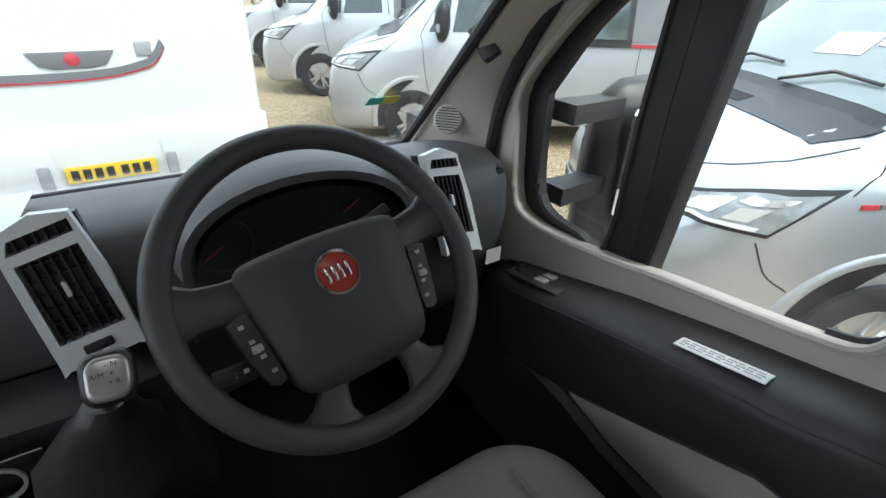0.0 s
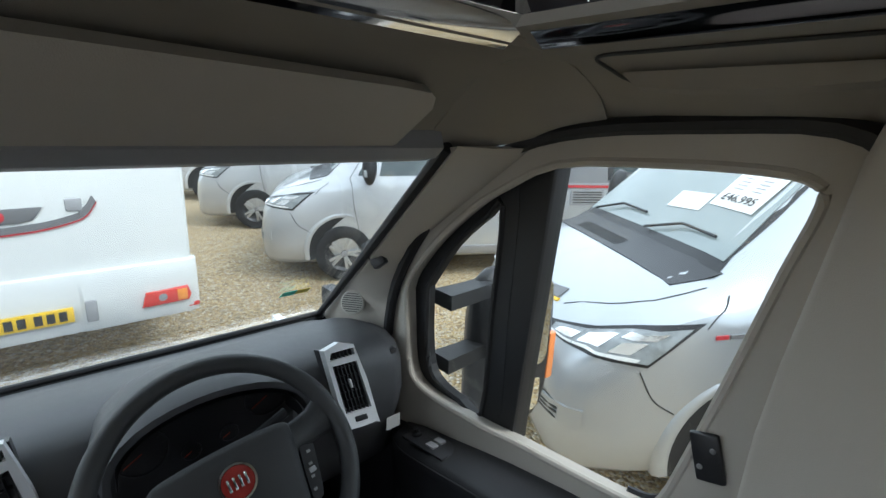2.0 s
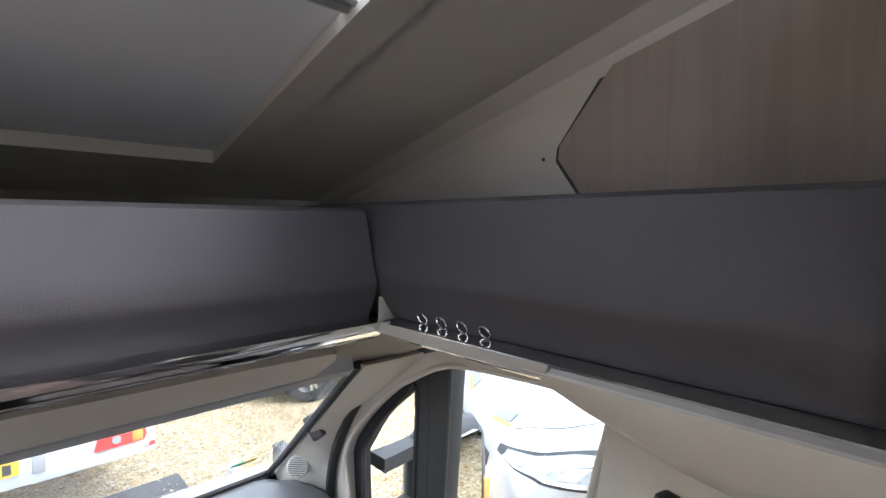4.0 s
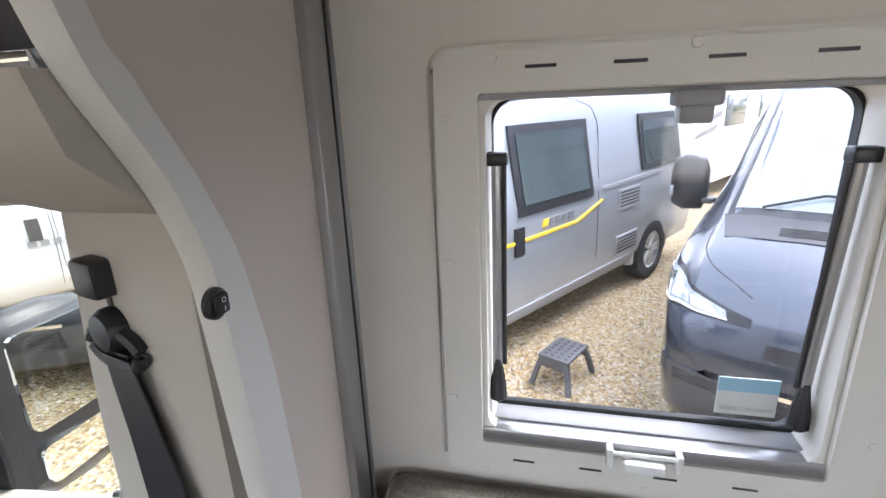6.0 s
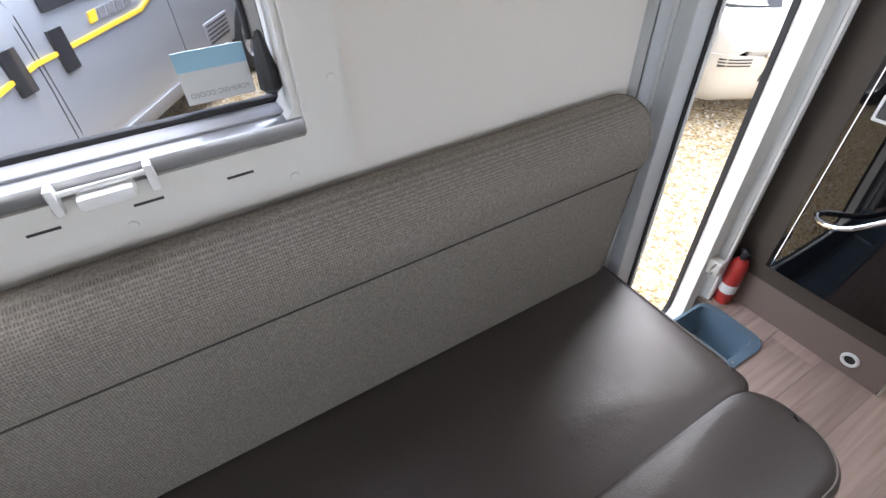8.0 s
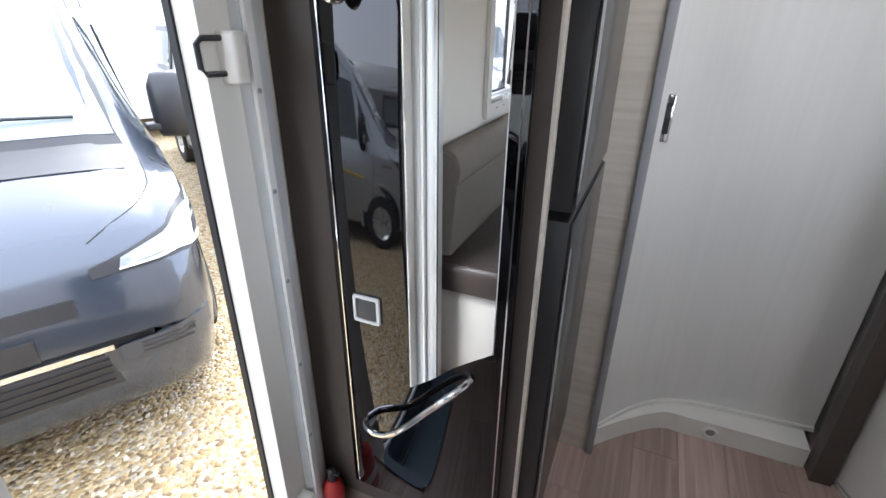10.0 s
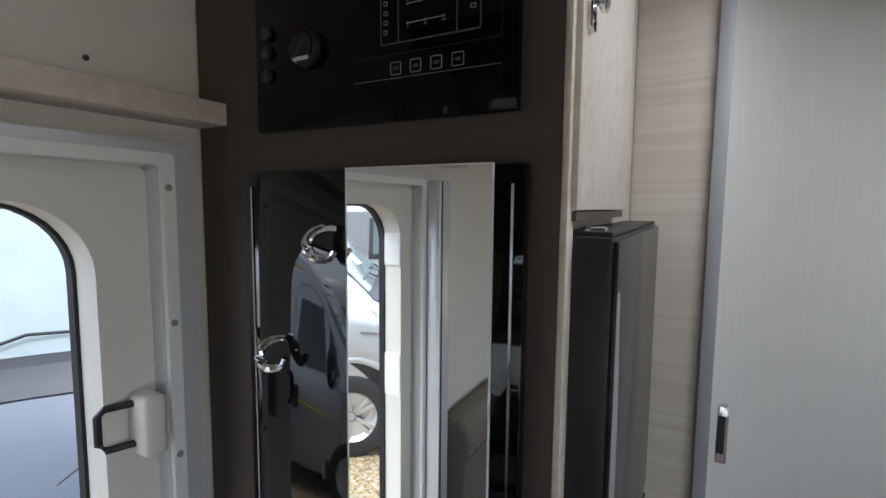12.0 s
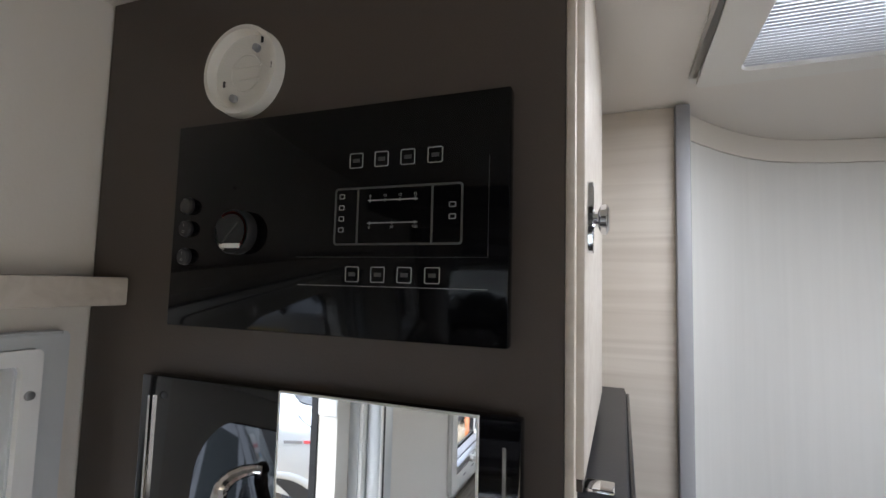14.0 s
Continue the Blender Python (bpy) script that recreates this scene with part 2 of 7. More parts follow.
def part(name, bm, material, parent=None, label="", smooth=True, angle=0.6):
    me = to_mesh(bm, name, smooth, angle)
    me.materials.append(material)
    ob = new(name, me)
    if parent is not None:
        ob.parent = parent
        ob.matrix_parent_inverse = parent.matrix_world.inverted()
    if label:
        ob["label"] = label
    return ob


def thing(name, label, category, at=(0, 0, 0), group="", kind=""):
    e = new(name)
    e.empty_display_size = 0.05
    e.matrix_world = Matrix.Translation(at)
    e.matrix_basis = Matrix.Translation(at)
    bpy.context.view_layer.update()
    return tagged(e, label, category, group, kind)


def box(x0, x1, y0, y1, z0, z1, bevel=0.0, seg=2, bm=None):
    made = bm is None
    bm = bm or bmesh.new()
    r = bmesh.ops.create_cube(bm, size=1, matrix=Matrix.Translation(((x0 + x1) / 2, (y0 + y1) / 2, (z0 + z1) / 2)) @ Matrix.Diagonal((abs(x1 - x0), abs(y1 - y0), abs(z1 - z0), 1)))
    if bevel:
        es = {e for v in r["verts"] for e in v.link_edges}
        bmesh.ops.bevel(bm, geom=list(es), offset=bevel, segments=seg, affect="EDGES", profile=0.5)
    return bm


def prism(pts, axis, a0, a1, bevel=0.0, seg=2, bm=None):
    """A polygon pushed along an axis. pts are the other two coordinates, in x, y, z order."""
    bm = bm or bmesh.new()
    k = "xyz".index(axis)

    def v3(p, a):
        q = list(p)
        q.insert(k, a)
        return q
    lo = [bm.verts.new(v3(p, a0)) for p in pts]
    hi = [bm.verts.new(v3(p, a1)) for p in pts]
    n = len(pts)
    faces = [bm.faces.new(lo), bm.faces.new(hi)]
    for i in range(n):
        faces.append(bm.faces.new((lo[i], lo[(i + 1) % n], hi[(i + 1) % n], hi[i])))
    if bevel:
        es = {e for f in faces[:2] for e in f.edges}
        bmesh.ops.bevel(bm, geom=list(es), offset=bevel, segments=seg, affect="EDGES", profile=0.5)
    return bm


def rrect(y0, y1, z0, z1, r, n=6):
    pts = []
    for cy, cz, a0 in ((y1 - r, z1 - r, 0), (y0 + r, z1 - r, 90), (y0 + r, z0 + r, 180), (y1 - r, z0 + r, 270)):
        for i in range(n + 1):
            a = radians(a0 + 90 * i / n)
            pts.append((cy + r * math.cos(a), cz + r * math.sin(a)))
    return pts


def frame_ring(axis, a0, a1, outer, inner, bm=None, lip=0.0):
    """A flat ring between two loops of equal point count, from a0 to a1 along the axis."""
    bm = bm or bmesh.new()
    k = "xyz".index(axis)

    def v3(p, a):
        q = list(p)
        q.insert(k, a)
        return q
    n = len(outer)
    o0, i0 = [bm.verts.new(v3(p, a0)) for p in outer], [bm.verts.new(v3(p, a0)) for p in inner]
    o1, i1 = [bm.verts.new(v3(p, a1)) for p in outer], [bm.verts.new(v3(p, a1)) for p in inner]
    for j in range(n):
        k2 = (j + 1) % n
        bm.faces.new((o0[j], o0[k2], i0[k2], i0[j]))
        bm.faces.new((o1[j], o1[k2], i1[k2], i1[j]))
        bm.faces.new((o0[j], o0[k2], o1[k2], o1[j]))
        bm.faces.new((i0[j], i0[k2], i1[k2], i1[j]))
    if lip:
        es = [e for e in bm.edges if all(v in set(o0) for v in e.verts)]
        bmesh.ops.bevel(bm, geom=es, offset=lip, segments=2, affect="EDGES")
    return bm


def tube(pts, r, seg=8, closed=False, bm=None, radii=None):
    bm = bm or bmesh.new()
    pts = [Vector(p) for p in pts]
    n = len(pts)
    rings = []
    up = Vector((0.13, 0.21, 1)).normalized()
    for i, p in enumerate(pts):
        a, b = pts[(i - 1) % n] if closed or i else p, pts[(i + 1) % n] if closed or i < n - 1 else p
        d = (b - a).normalized()
        s = d.cross(up)
        if s.length < 0.05:
            s = d.cross(Vector((1, 0, 0)))
        s.normalize()
        t = d.cross(s).normalized()
        q = radii[i] if radii else r
        rings.append([bm.verts.new(p + s * (q * math.cos(2 * math.pi * k / seg)) + t * (q * math.sin(2 * math.pi * k / seg))) for k in range(seg)])
    for i in range(n if closed else n - 1):
        A, B = rings[i], rings[(i + 1) % n]
        for k in range(seg):
            bm.faces.new((A[k], A[(k + 1) % seg], B[(k + 1) % seg], B[k]))
    if not closed:
        bm.faces.new(rings[0][::-1])
        bm.faces.new(rings[-1])
    return bm


def lathe(profile, m=None, seg=24, bm=None):
    """Turns (radius, height) pairs round z, then places by the matrix."""
    bm = bm or bmesh.new()
    m = m or Matrix()
    rings = []
    for r, h in profile:
        if r < 1e-5:
            rings.append([bm.verts.new(m @ Vector((0, 0, h)))])
        else:
            rings.append([bm.verts.new(m @ Vector((r * math.cos(2 * math.pi * k / seg), r * math.sin(2 * math.pi * k / seg), h))) for k in range(seg)])
    for A, B in zip(rings, rings[1:]):
        for k in range(seg):
            a = [A[k % len(A)], A[(k + 1) % len(A)], B[(k + 1) % len(B)], B[k % len(B)]]
            u = []
            for v in a:
                if v not in u:
                    u.append(v)
            if len(u) > 2:
                bm.faces.new(u)
    return bm


def loft(rings, caps=True, bm=None, closed=True):
    bm = bm or bmesh.new()
    R = [[bm.verts.new(p) for p in r] for r in rings]
    n = len(R[0])
    for A, B in zip(R, R[1:]):
        for k in range(n if closed else n - 1):
            bm.faces.new((A[k], A[(k + 1) % n], B[(k + 1) % n], B[k]))
    if caps:
        bm.faces.new(R[0][::-1])
        bm.faces.new(R[-1])
    return bm


def smooth_line(pts, n=4):
    """Catmull-Rom through the points."""
    P = [Vector(p) for p in pts]
    P = [P[0] * 2 - P[1]] + P + [P[-1] * 2 - P[-2]]
    out = []
    for i in range(1, len(P) - 2):
        for k in range(n):
            t = k / n
            a, b, c, d = P[i - 1:i + 3]
            out.append(0.5 * ((2 * b) + (c - a) * t + (2 * a - 5 * b + 4 * c - d) * t * t + (3 * b - a - 3 * c + d) * t ** 3))
    return out + [P[-2]]


def facing(x, y, z, nx, ny, nz):
    """A matrix whose z axis points along n, at the point."""
    return Matrix.Translation((x, y, z)) @ Vector((nx, ny, nz)).to_track_quat("Z", "Y").to_matrix().to_4x4()


def lettering(body, size, m, material, parent, mirror=False):
    cu = bpy.data.curves.new("lettering", "FONT")
    cu.body, cu.size, cu.align_x, cu.align_y, cu.extrude = body, size, "CENTER", "CENTER", size * 0.01
    tmp = bpy.data.objects.new("lettering", cu)
    scene.collection.objects.link(tmp)
    bpy.context.view_layer.update()
    me = bpy.data.meshes.new_from_object(tmp.evaluated_get(bpy.context.evaluated_depsgraph_get()))
    bpy.data.objects.remove(tmp)
    me.transform(m)
    me.materials.append(material)
    ob = new("lettering", me)
    ob.parent = parent
    ob.matrix_parent_inverse = parent.matrix_world.inverted()
    return ob


# upright text planes: columns are the reading direction, up, and the normal
def plane_m(at, right, up):
    r, u = Vector(right).normalized(), Vector(up).normalized()
    n = r.cross(u)
    return Matrix(((r.x, u.x, n.x, at[0]), (r.y, u.y, n.y, at[1]), (r.z, u.z, n.z, at[2]), (0, 0, 0, 1)))


# ---- the living quarters: floor, walls, ceiling ----
XW, YT, CEIL = 0.70, -1.372, 1.845
fl = thing("floor", "rustic brown vinyl plank floor", "floor", kind="structure")
part("subfloor", prism([(-1.22, -2.45), (0.48, -2.45), (0.48, -2.45), (0.70, -2.45), (0.70, -1.285), (0.475, -1.285), (0.475, -0.80), (0.70, -0.80), (0.70, 0.45), (-1.22, 0.45)][:2] + [(0.70, -2.45), (0.70, -1.285), (0.475, -1.285), (0.475, -0.80), (0.70, -0.80), (0.70, 0.45), (-1.22, 0.45)], "z", -0.06, -0.006), BROWN2, fl, smooth=False)
plank_meshes = {}


def plank(x0, x1, y0, y1):
    w, ln = x1 - x0 - 0.0006, y1 - y0 - 0.0006
    key = (round(w, 3), round(ln, 3))
    if key not in plank_meshes:
        me = to_mesh(box(-w / 2, w / 2, -ln / 2, ln / 2, -0.004, 0.0, 0.0007, 1), "plank")
        me.materials.append(PLANK)
        plank_meshes[key] = me
    ob = new("plank", plank_meshes[key])
    ob.parent = fl
    ob.location = ((x0 + x1) / 2, (y0 + y1) / 2, 0)


rnd = random.Random(4)
cols = [-0.825 + 0.13 * i for i in range(11)] + [0.585, 0.695]
for i, (a, b) in enumerate(zip(cols, cols[1:])):
    y = -2.3 + rnd.uniform(-0.6, 0)
    while y < 0.42:
        y2 = y + 0.72
        lo, hi = max(y, -2.42), min(y2, 0.42)
        if a > 0.47:
            for s0, s1 in ((-2.42, -1.29), (-0.795, 0.42)):
                u0, u1 = max(lo, s0), min(hi, s1)
                if u1 - u0 > 0.02:
                    plank(a, b, u0, u1)
        elif hi - lo > 0.02:
            plank(a, b, lo, hi)
        y = y2


def wall_grid(name, ys, zs, holes, x0, x1, material, label):
    """A wall along y, as panels round its openings."""
    bm = bmesh.new()
    for a, b in zip(ys, ys[1:]):
        for c, d in zip(zs, zs[1:]):
            my, mz = (a + b) / 2, (c + d) / 2
            if not any(h[0] < my < h[1] and h[2] < mz < h[3] for h in holes):
                box(x0, x1, a, b, c, d, bm=bm)
    bmesh.ops.remove_doubles(bm, verts=bm.verts, dist=1e-5)
    return tagged(part(name, bm, material, smooth=False), label, "wall", kind="structure")


wall_grid("wall_right", [-2.45, -1.30, -0.80, -0.148, 0.262, 0.47], [-0.17, 0.922, 1.378, 1.462, 1.9], [(-1.3, -0.8, -1, 1.462), (-0.148, 0.262, 0.922, 1.378)], XW, XW + 0.032, WALL, "cream lined side wall with window and door openings")
# unseen side; its opening is added to let light in
wall_grid("wall_left", [-2.45, -1.1, -0.35, 0.45], [-0.17, 0.95, 1.5, 1.9], [(-1.1, -0.35, 0.95, 1.5)], -1.25, -1.22, WALL, "cream lined side wall opposite the entrance")
tagged(part("wall_rear", box(-1.25, XW + 0.032, -2.48, -2.451, -0.17, 1.9), WALL, smooth=False), "cream lined rear wall", "wall", kind="structure")
# ceiling with a rooflight opening
RL = (-0.36, 0.03, -1.725, -1.335)
bm = bmesh.new()
for a, b, c, d in ((-1.25, RL[0], -2.48, 0.47), (RL[1], XW + 0.03, -2.48, 0.47), (RL[0], RL[1], -2.48, RL[2]), (RL[0], RL[1], RL[3], 0.47)):
    box(a, b, c, d, CEIL, CEIL + 0.03, bm=bm)
tagged(part("ceiling", bm, WALL, smooth=False), "pale cream ceiling boards", "ceiling", kind="structure")

rl = thing("rooflight", "cream framed rooflight with a ribbed translucent cover", "rooflight", (-0.16, -1.53, CEIL))
part("frame", frame_ring("z", CEIL - 0.013, CEIL - 0.001, rrect(-0.43, 0.085, -1.775, -1.285, 0.02), rrect(*RL, 0.015), lip=0.01), CREAM, rl)
sheet = part("ribbed_cover", box(RL[0], RL[1], RL[2], RL[3], CEIL - 0.006, CEIL - 0.004), DIFFUSER, rl, smooth=False)
rib_mesh = to_mesh(prism([(0.0012, -0.006), (0.0, -0.0061), (0.0012, -0.0085), (0.0024, -0.0061)][1:], "x", RL[0], RL[1]), "rib")
rib_mesh.materials.append(mat("grey translucent rib", (0.45, 0.45, 0.46), 0.35, vary=0.02, fine=0))
for i in range(52):
    rib = new("rib", rib_mesh)
    rib.parent = sheet
    rib.location = (0, RL[2] + 0.0018 + 0.0075 * i, CEIL)

# drop-down bed over the lounge
bed = thing("drop_down_bed", "raised drop-down bed with a dark brown underside board", "bed", (-0.25, -0.1, 1.75))
part("underside_board", box(-1.2, 0.685, -0.62, 0.378, 1.748, 1.775), BROWN, bed, smooth=False)
part("edge_rail", box(-1.2, 0.60, 0.379, 0.397, 1.742, 1.80, 0.003), TRIM, bed)
part("side_board", box(-1.2, 0.685, -0.64, -0.621, 1.748, 1.84), BROWN, bed)

# ---- window over the bench ----
w1 = thing("window_1", "cream framed acrylic top-hung window above the bench", "window", (XW, 0.057, 1.15), kind="structure")
part("window_frame", frame_ring("x", XW - 0.016, XW - 0.001, rrect(-0.20, 0.315, 0.866, 1.425, 0.028), rrect(-0.146, 0.26, 0.924, 1.376, 0.006), lip=0.006), CREAM, w1)
part("inner_frame", frame_ring("x", XW - 0.006, XW + 0.05, rrect(-0.147, 0.261, 0.923, 1.377, 0.006), rrect(-0.139, 0.253, 0.94, 1.368, 0.02)), CREAM, w1)
part("seal", frame_ring("x", XW + 0.05, XW + 0.066, rrect(-0.146, 0.26, 0.926, 1.376, 0.03), rrect(-0.138, 0.252, 0.941, 1.368, 0.03)), RUBBER, w1)
pane = part("pane", loft([[(XW + x, y, z) for y, z in rrect(-0.14, 0.254, 0.935, 1.37, 0.03)] for x in (0.058, 0.062)]), ACRYL, w1, smooth=False)
pane.visible_shadow = False
part("blind_rail", box(XW - 0.012, XW + 0.012, -0.146, 0.26, 0.9245, 0.9425, 0.002), ALU, w1)
part("blind_rail", box(XW + 0.0125, XW + 0.045, -0.138, 0.252, 0.9405, 0.945, 0.001), GREYPL, w1)
part("sill_seal", box(XW + 0.0455, XW + 0.057, -0.138, 0.252, 0.9405, 0.951, 0.003), RUBBER, w1)
part("blind_rail", box(XW - 0.010, XW + 0.008, -0.146, 0.26, 1.368, 1.3745, 0.001), GREYPL, w1)
for sgn, yy in ((1, 0.243), (-1, -0.128)):
    part("stay_tube", tube([(XW + 0.03, yy, 1.02), (XW + 0.016, yy, 1.30)], 0.0065, 10), ALU, w1)
    part("stay_tube_line", tube([(XW + 0.03, yy - sgn * 0.009, 1.02), (XW + 0.016, yy - sgn * 0.009, 1.30)], 0.003, 6), BLACK, w1)
    part("stay_cap", box(XW + 0.004, XW + 0.024, yy - 0.014, yy + 0.014, 1.294, 1.31, 0.003), BLACK, w1)
    part("stay_knob", loft([[(XW + 0.028 + 0.012 * math.cos(a) * s, yy + 0.011 * s * math.sin(a), z) for a in [k * math.pi / 4 for k in range(8)]] for z, s in ((0.962, 0.5), (0.968, 1.1), (0.99, 1.0), (1.01, 0.7), (1.03, 0.4))]), BLACK, w1)
part("blind_handle", box(XW - 0.03, XW + 0.004, 0.018, 0.062, 1.355, 1.371, 0.004), GREYPL, w1)
part("blind_catch", box(XW - 0.022, XW + 0.004, 0.024, 0.056, 1.338, 1.357, 0.003), GREYPL, w1)
bh = part("lower_handle", box(XW - 0.034, XW - 0.008, 0.030, 0.080, 0.916, 0.930, 0.005), WHITE, w1)
for yy in (0.014, 0.096):
    part("lug", box(XW - 0.026, XW - 0.01, yy - 0.004, yy + 0.004, 0.914, 0.942, 0.002), WHITE, w1)
part("handle_bar", tube([(XW - 0.02, 0.012, 0.934), (XW - 0.02, 0.098, 0.934)], 0.003), WHITE, w1)
for yy, yl in ((0.193, 0.204), (0.105, 0.118), (0.018, 0.027), (-0.074, -0.064)):
    part("vent_slot", box(XW - 0.0175, XW - 0.0155, yy - 0.016, yy + 0.016, 1.3985, 1.402), BLACK, w1)
    part("vent_slot", box(XW - 0.0172, XW - 0.0155, yl - 0.014, yl + 0.014, 0.899, 0.9015), DARKINK, w1)
for yy, zz in ((0.244, 1.41), (0.045, 1.414), (-0.15, 1.41), (0.298, 1.35), (0.298, 1.18), (0.298, 0.99), (-0.183, 1.2), (-0.183, 0.98), (0.255, 0.879), (-0.12, 0.879), (0.05, 0.879)):
    part("screw_cap", lathe([(0.0, 0.002), (0.005, 0.0016), (0.0056, 0.0)], facing(XW - 0.0158, yy, zz, -1, 0, 0), 12), CREAM, w1)
sticker = thing("window_sticker", "pale blue and grey security sticker on the window pane", "sticker", (XW + 0.055, -0.075, 0.985))
part("sheet", box(XW + 0.0555, XW + 0.0565, -0.115, -0.043, 0.957, 1.012), mat("pale sticker paper", (0.62, 0.62, 0.6), 0.6, vary=0.02, fine=0), sticker, smooth=False)
part("blue_band", box(XW + 0.0545, XW + 0.0554, -0.115, -0.043, 0.992, 1.012), mat("sky blue sticker band", (0.3, 0.5, 0.62), 0.5, vary=0.03, fine=0), sticker, smooth=False)
lettering("FORENSIC CODED", 0.0075, plane_m((XW + 0.0540, -0.079, 0.9665), (0, 1, 0), (0, 0, 1)), GREYPL, sticker)

# ---- pleated black blind tied up beside the partition ----
bl = thing("roman_blind", "black pleated blind bunched up high on the wall", "blind", (XW, 0.3, 1.66))
for i, (z0, z1, d, y1) in enumerate(((1.642, 1.747, 0.052, 0.196), (1.622, 1.648, 0.045, 0.200), (1.602, 1.626, 0.038, 0.199))):
    pts = [(XW - 0.002, z0), (XW - 0.002, z1), (XW - d * 0.6, z1), (XW - d, z1 - 0.02), (XW - d, z0 + 0.006), (XW - d * 0.9, z0)]
    part("pleat", prism(pts, "y", y1, 0.392 - 0.004 * i, 0.002, 1), BLINDCLOTH, bl)

# ---- partition between cab and lounge ----
PY = 0.430
edge = [(0.30, 1.875), (0.322, 1.8), (0.330, 1.6), (0.336, 1.50), (0.346, 1.44), (0.362, 1.39), (0.388, 1.345), (0.407, 1.31), (0.424, 1.26), (0.430, 1.2), (0.437, 1.1), (0.446, 0.95), (0.458, 0.6), (0.458, 0.0)]
edge = [(p.x + 0.018, p.y) for p in smooth_line([(a, b, 0) for a, b in edge], 3)]
tagged(part("partition", prism(edge + [(0.6175, 0.0), (0.6175, 1.875)], "y", PY, PY + 0.010), PINK, smooth=False), "beige partition board between cab and lounge", "partition", kind="structure")


def lip_x(z):
    return 0.014 + (0.018 if z < 1.3 else 0.0) * min(1, (1.3 - z) / 0.15)


bm = bmesh.new()
rings = []
for i, (x, z) in enumerate(edge):
    w = lip_x(z) + (0.007 if z < 1.4 else 0)
    rings.append([(x - 0.012, PY - 0.002, z), (x - 0.008, PY - 0.008, z), (x + w, PY - 0.006, z), (x + w + 0.004, PY - 0.001, z), (x + w, PY + 0.012, z), (x - 0.012, PY + 0.013, z)])
tagged(part("partition_trim", loft(rings), TRIM, smooth=True), "pale curved trim along the partition edge", "trim", kind="structure")
sw_ = thing("rocker_switch", "round black rocker switch on the partition trim", "switch", (0.44, PY, 1.22))
part("bezel", lathe([(0.0, 0.005), (0.010, 0.005), (0.0125, 0.003), (0.0125, -0.001)], facing(0.430, PY - 0.007, 1.229, 0, -1, 0), 20), BLACK, sw_)
part("rocker", box(0.423, 0.437, PY - 0.016, PY - 0.010, 1.221, 1.237, 0.002), RUBBER, sw_)
lettering("O", 0.006, plane_m((0.430, PY - 0.0166, 1.2325), (1, 0, 0), (0, 0, 1)), WHITEINK, sw_)
lettering("I", 0.006, plane_m((0.430, PY - 0.0166, 1.2255), (1, 0, 0), (0, 0, 1)), WHITEINK, sw_)
pr = thing("blind_channel", "upright aluminium guide channel with a black slot", "guide channel", (0.64, 0.41, 0.9), kind="structure")
part("channel", box(0.618, 0.658, 0.418, 0.462, 0.0, 1.745, 0.003), ALU, pr)
part("slot", box(0.6585, 0.666, 0.420, 0.458, 0.0, 1.745), RUBBER, pr)
part("outer_lip", box(0.6665, 0.671, 0.416, 0.462, 0.0, 1.745, 0.001), ALU, pr)
tagged(part("partition_return", box(0.6715, XW - 0.001, 0.435, 0.462, 0.0, 1.86), WALL, smooth=False), "cream board closing the partition to the side wall", "partition", kind="structure")

# ---- bench ----
bs = thing("side_bench", "cream bench plinth under the side seat", "bench", (0.45, -0.13, 0))
part("front_panel", box(0.235, 0.253, -0.655, 0.395, 0.0, 0.355), CREAM, bs, smooth=False)
part("end_panel", box(0.235, 0.695, -0.672, -0.656, 0.0, 0.355, 0.003), CREAM, bs)
part("top_board", box(0.235, 0.695, -0.672, 0.395, 0.3555, 0.37), ASH, bs, smooth=False)


def cushion(x0, x1, y0, y1, z0, z1, r, crown=0.008, nx=14, ny=26, rc=0.05):
    """A soft seat slab with a crowned top, rounded edges and shallow creases."""
    bm = bmesh.new()
    rnd2 = random.Random(8)
    waves = [(rnd2.uniform(3, 14), rnd2.uniform(3, 14), rnd2.uniform(0, 6), rnd2.uniform(0.0005, 0.0016)) for _ in range(7)]
    prof = [(0.0, 0.006), (0.4, 0.0), (0.75, 0.0), (0.9, 0.004), (0.97, 0.012), (1.0, 0.024)]
    rings = []
    for t, ins in prof:
        z = z0 + (z1 - z0) * t
        rings.append([(a, b, z) for a, b in rrect(x0 + ins, x1 - ins, y0 + ins, y1 - ins, rc, 8)])
    loft(rings, caps=False, bm=bm)
    outline = rrect(x0 + 0.024, x1 - 0.024, y0 + 0.024, y1 - 0.024, rc, 8)
    cx, cy = (x0 + x1) / 2, (y0 + y1) / 2
    last = None
    for s in (1.0, 0.93, 0.8, 0.6, 0.4, 0.2):
        row = []
        for a, b in outline:
            x, y = cx + (a - cx) * s, cy + (b - cy) * s
            h = crown * (1 - s ** 3) + sum(q * math.sin(fx * x + fy * y * 3 + ph) for fx, fy, ph, q in waves) * (1 - s ** 4)
            row.append(bm.verts.new((x, y, z1 + h)))
        if last:
            for k in range(len(row)):
                bm.faces.new((last[k], last[(k + 1) % len(row)], row[(k + 1) % len(row)], row[k]))
        last = row
    bm.faces.new(last)
    bmesh.ops.remove_doubles(bm, verts=bm.verts, dist=1e-4)
    bm.faces.ensure_lookup_table()
    return bm


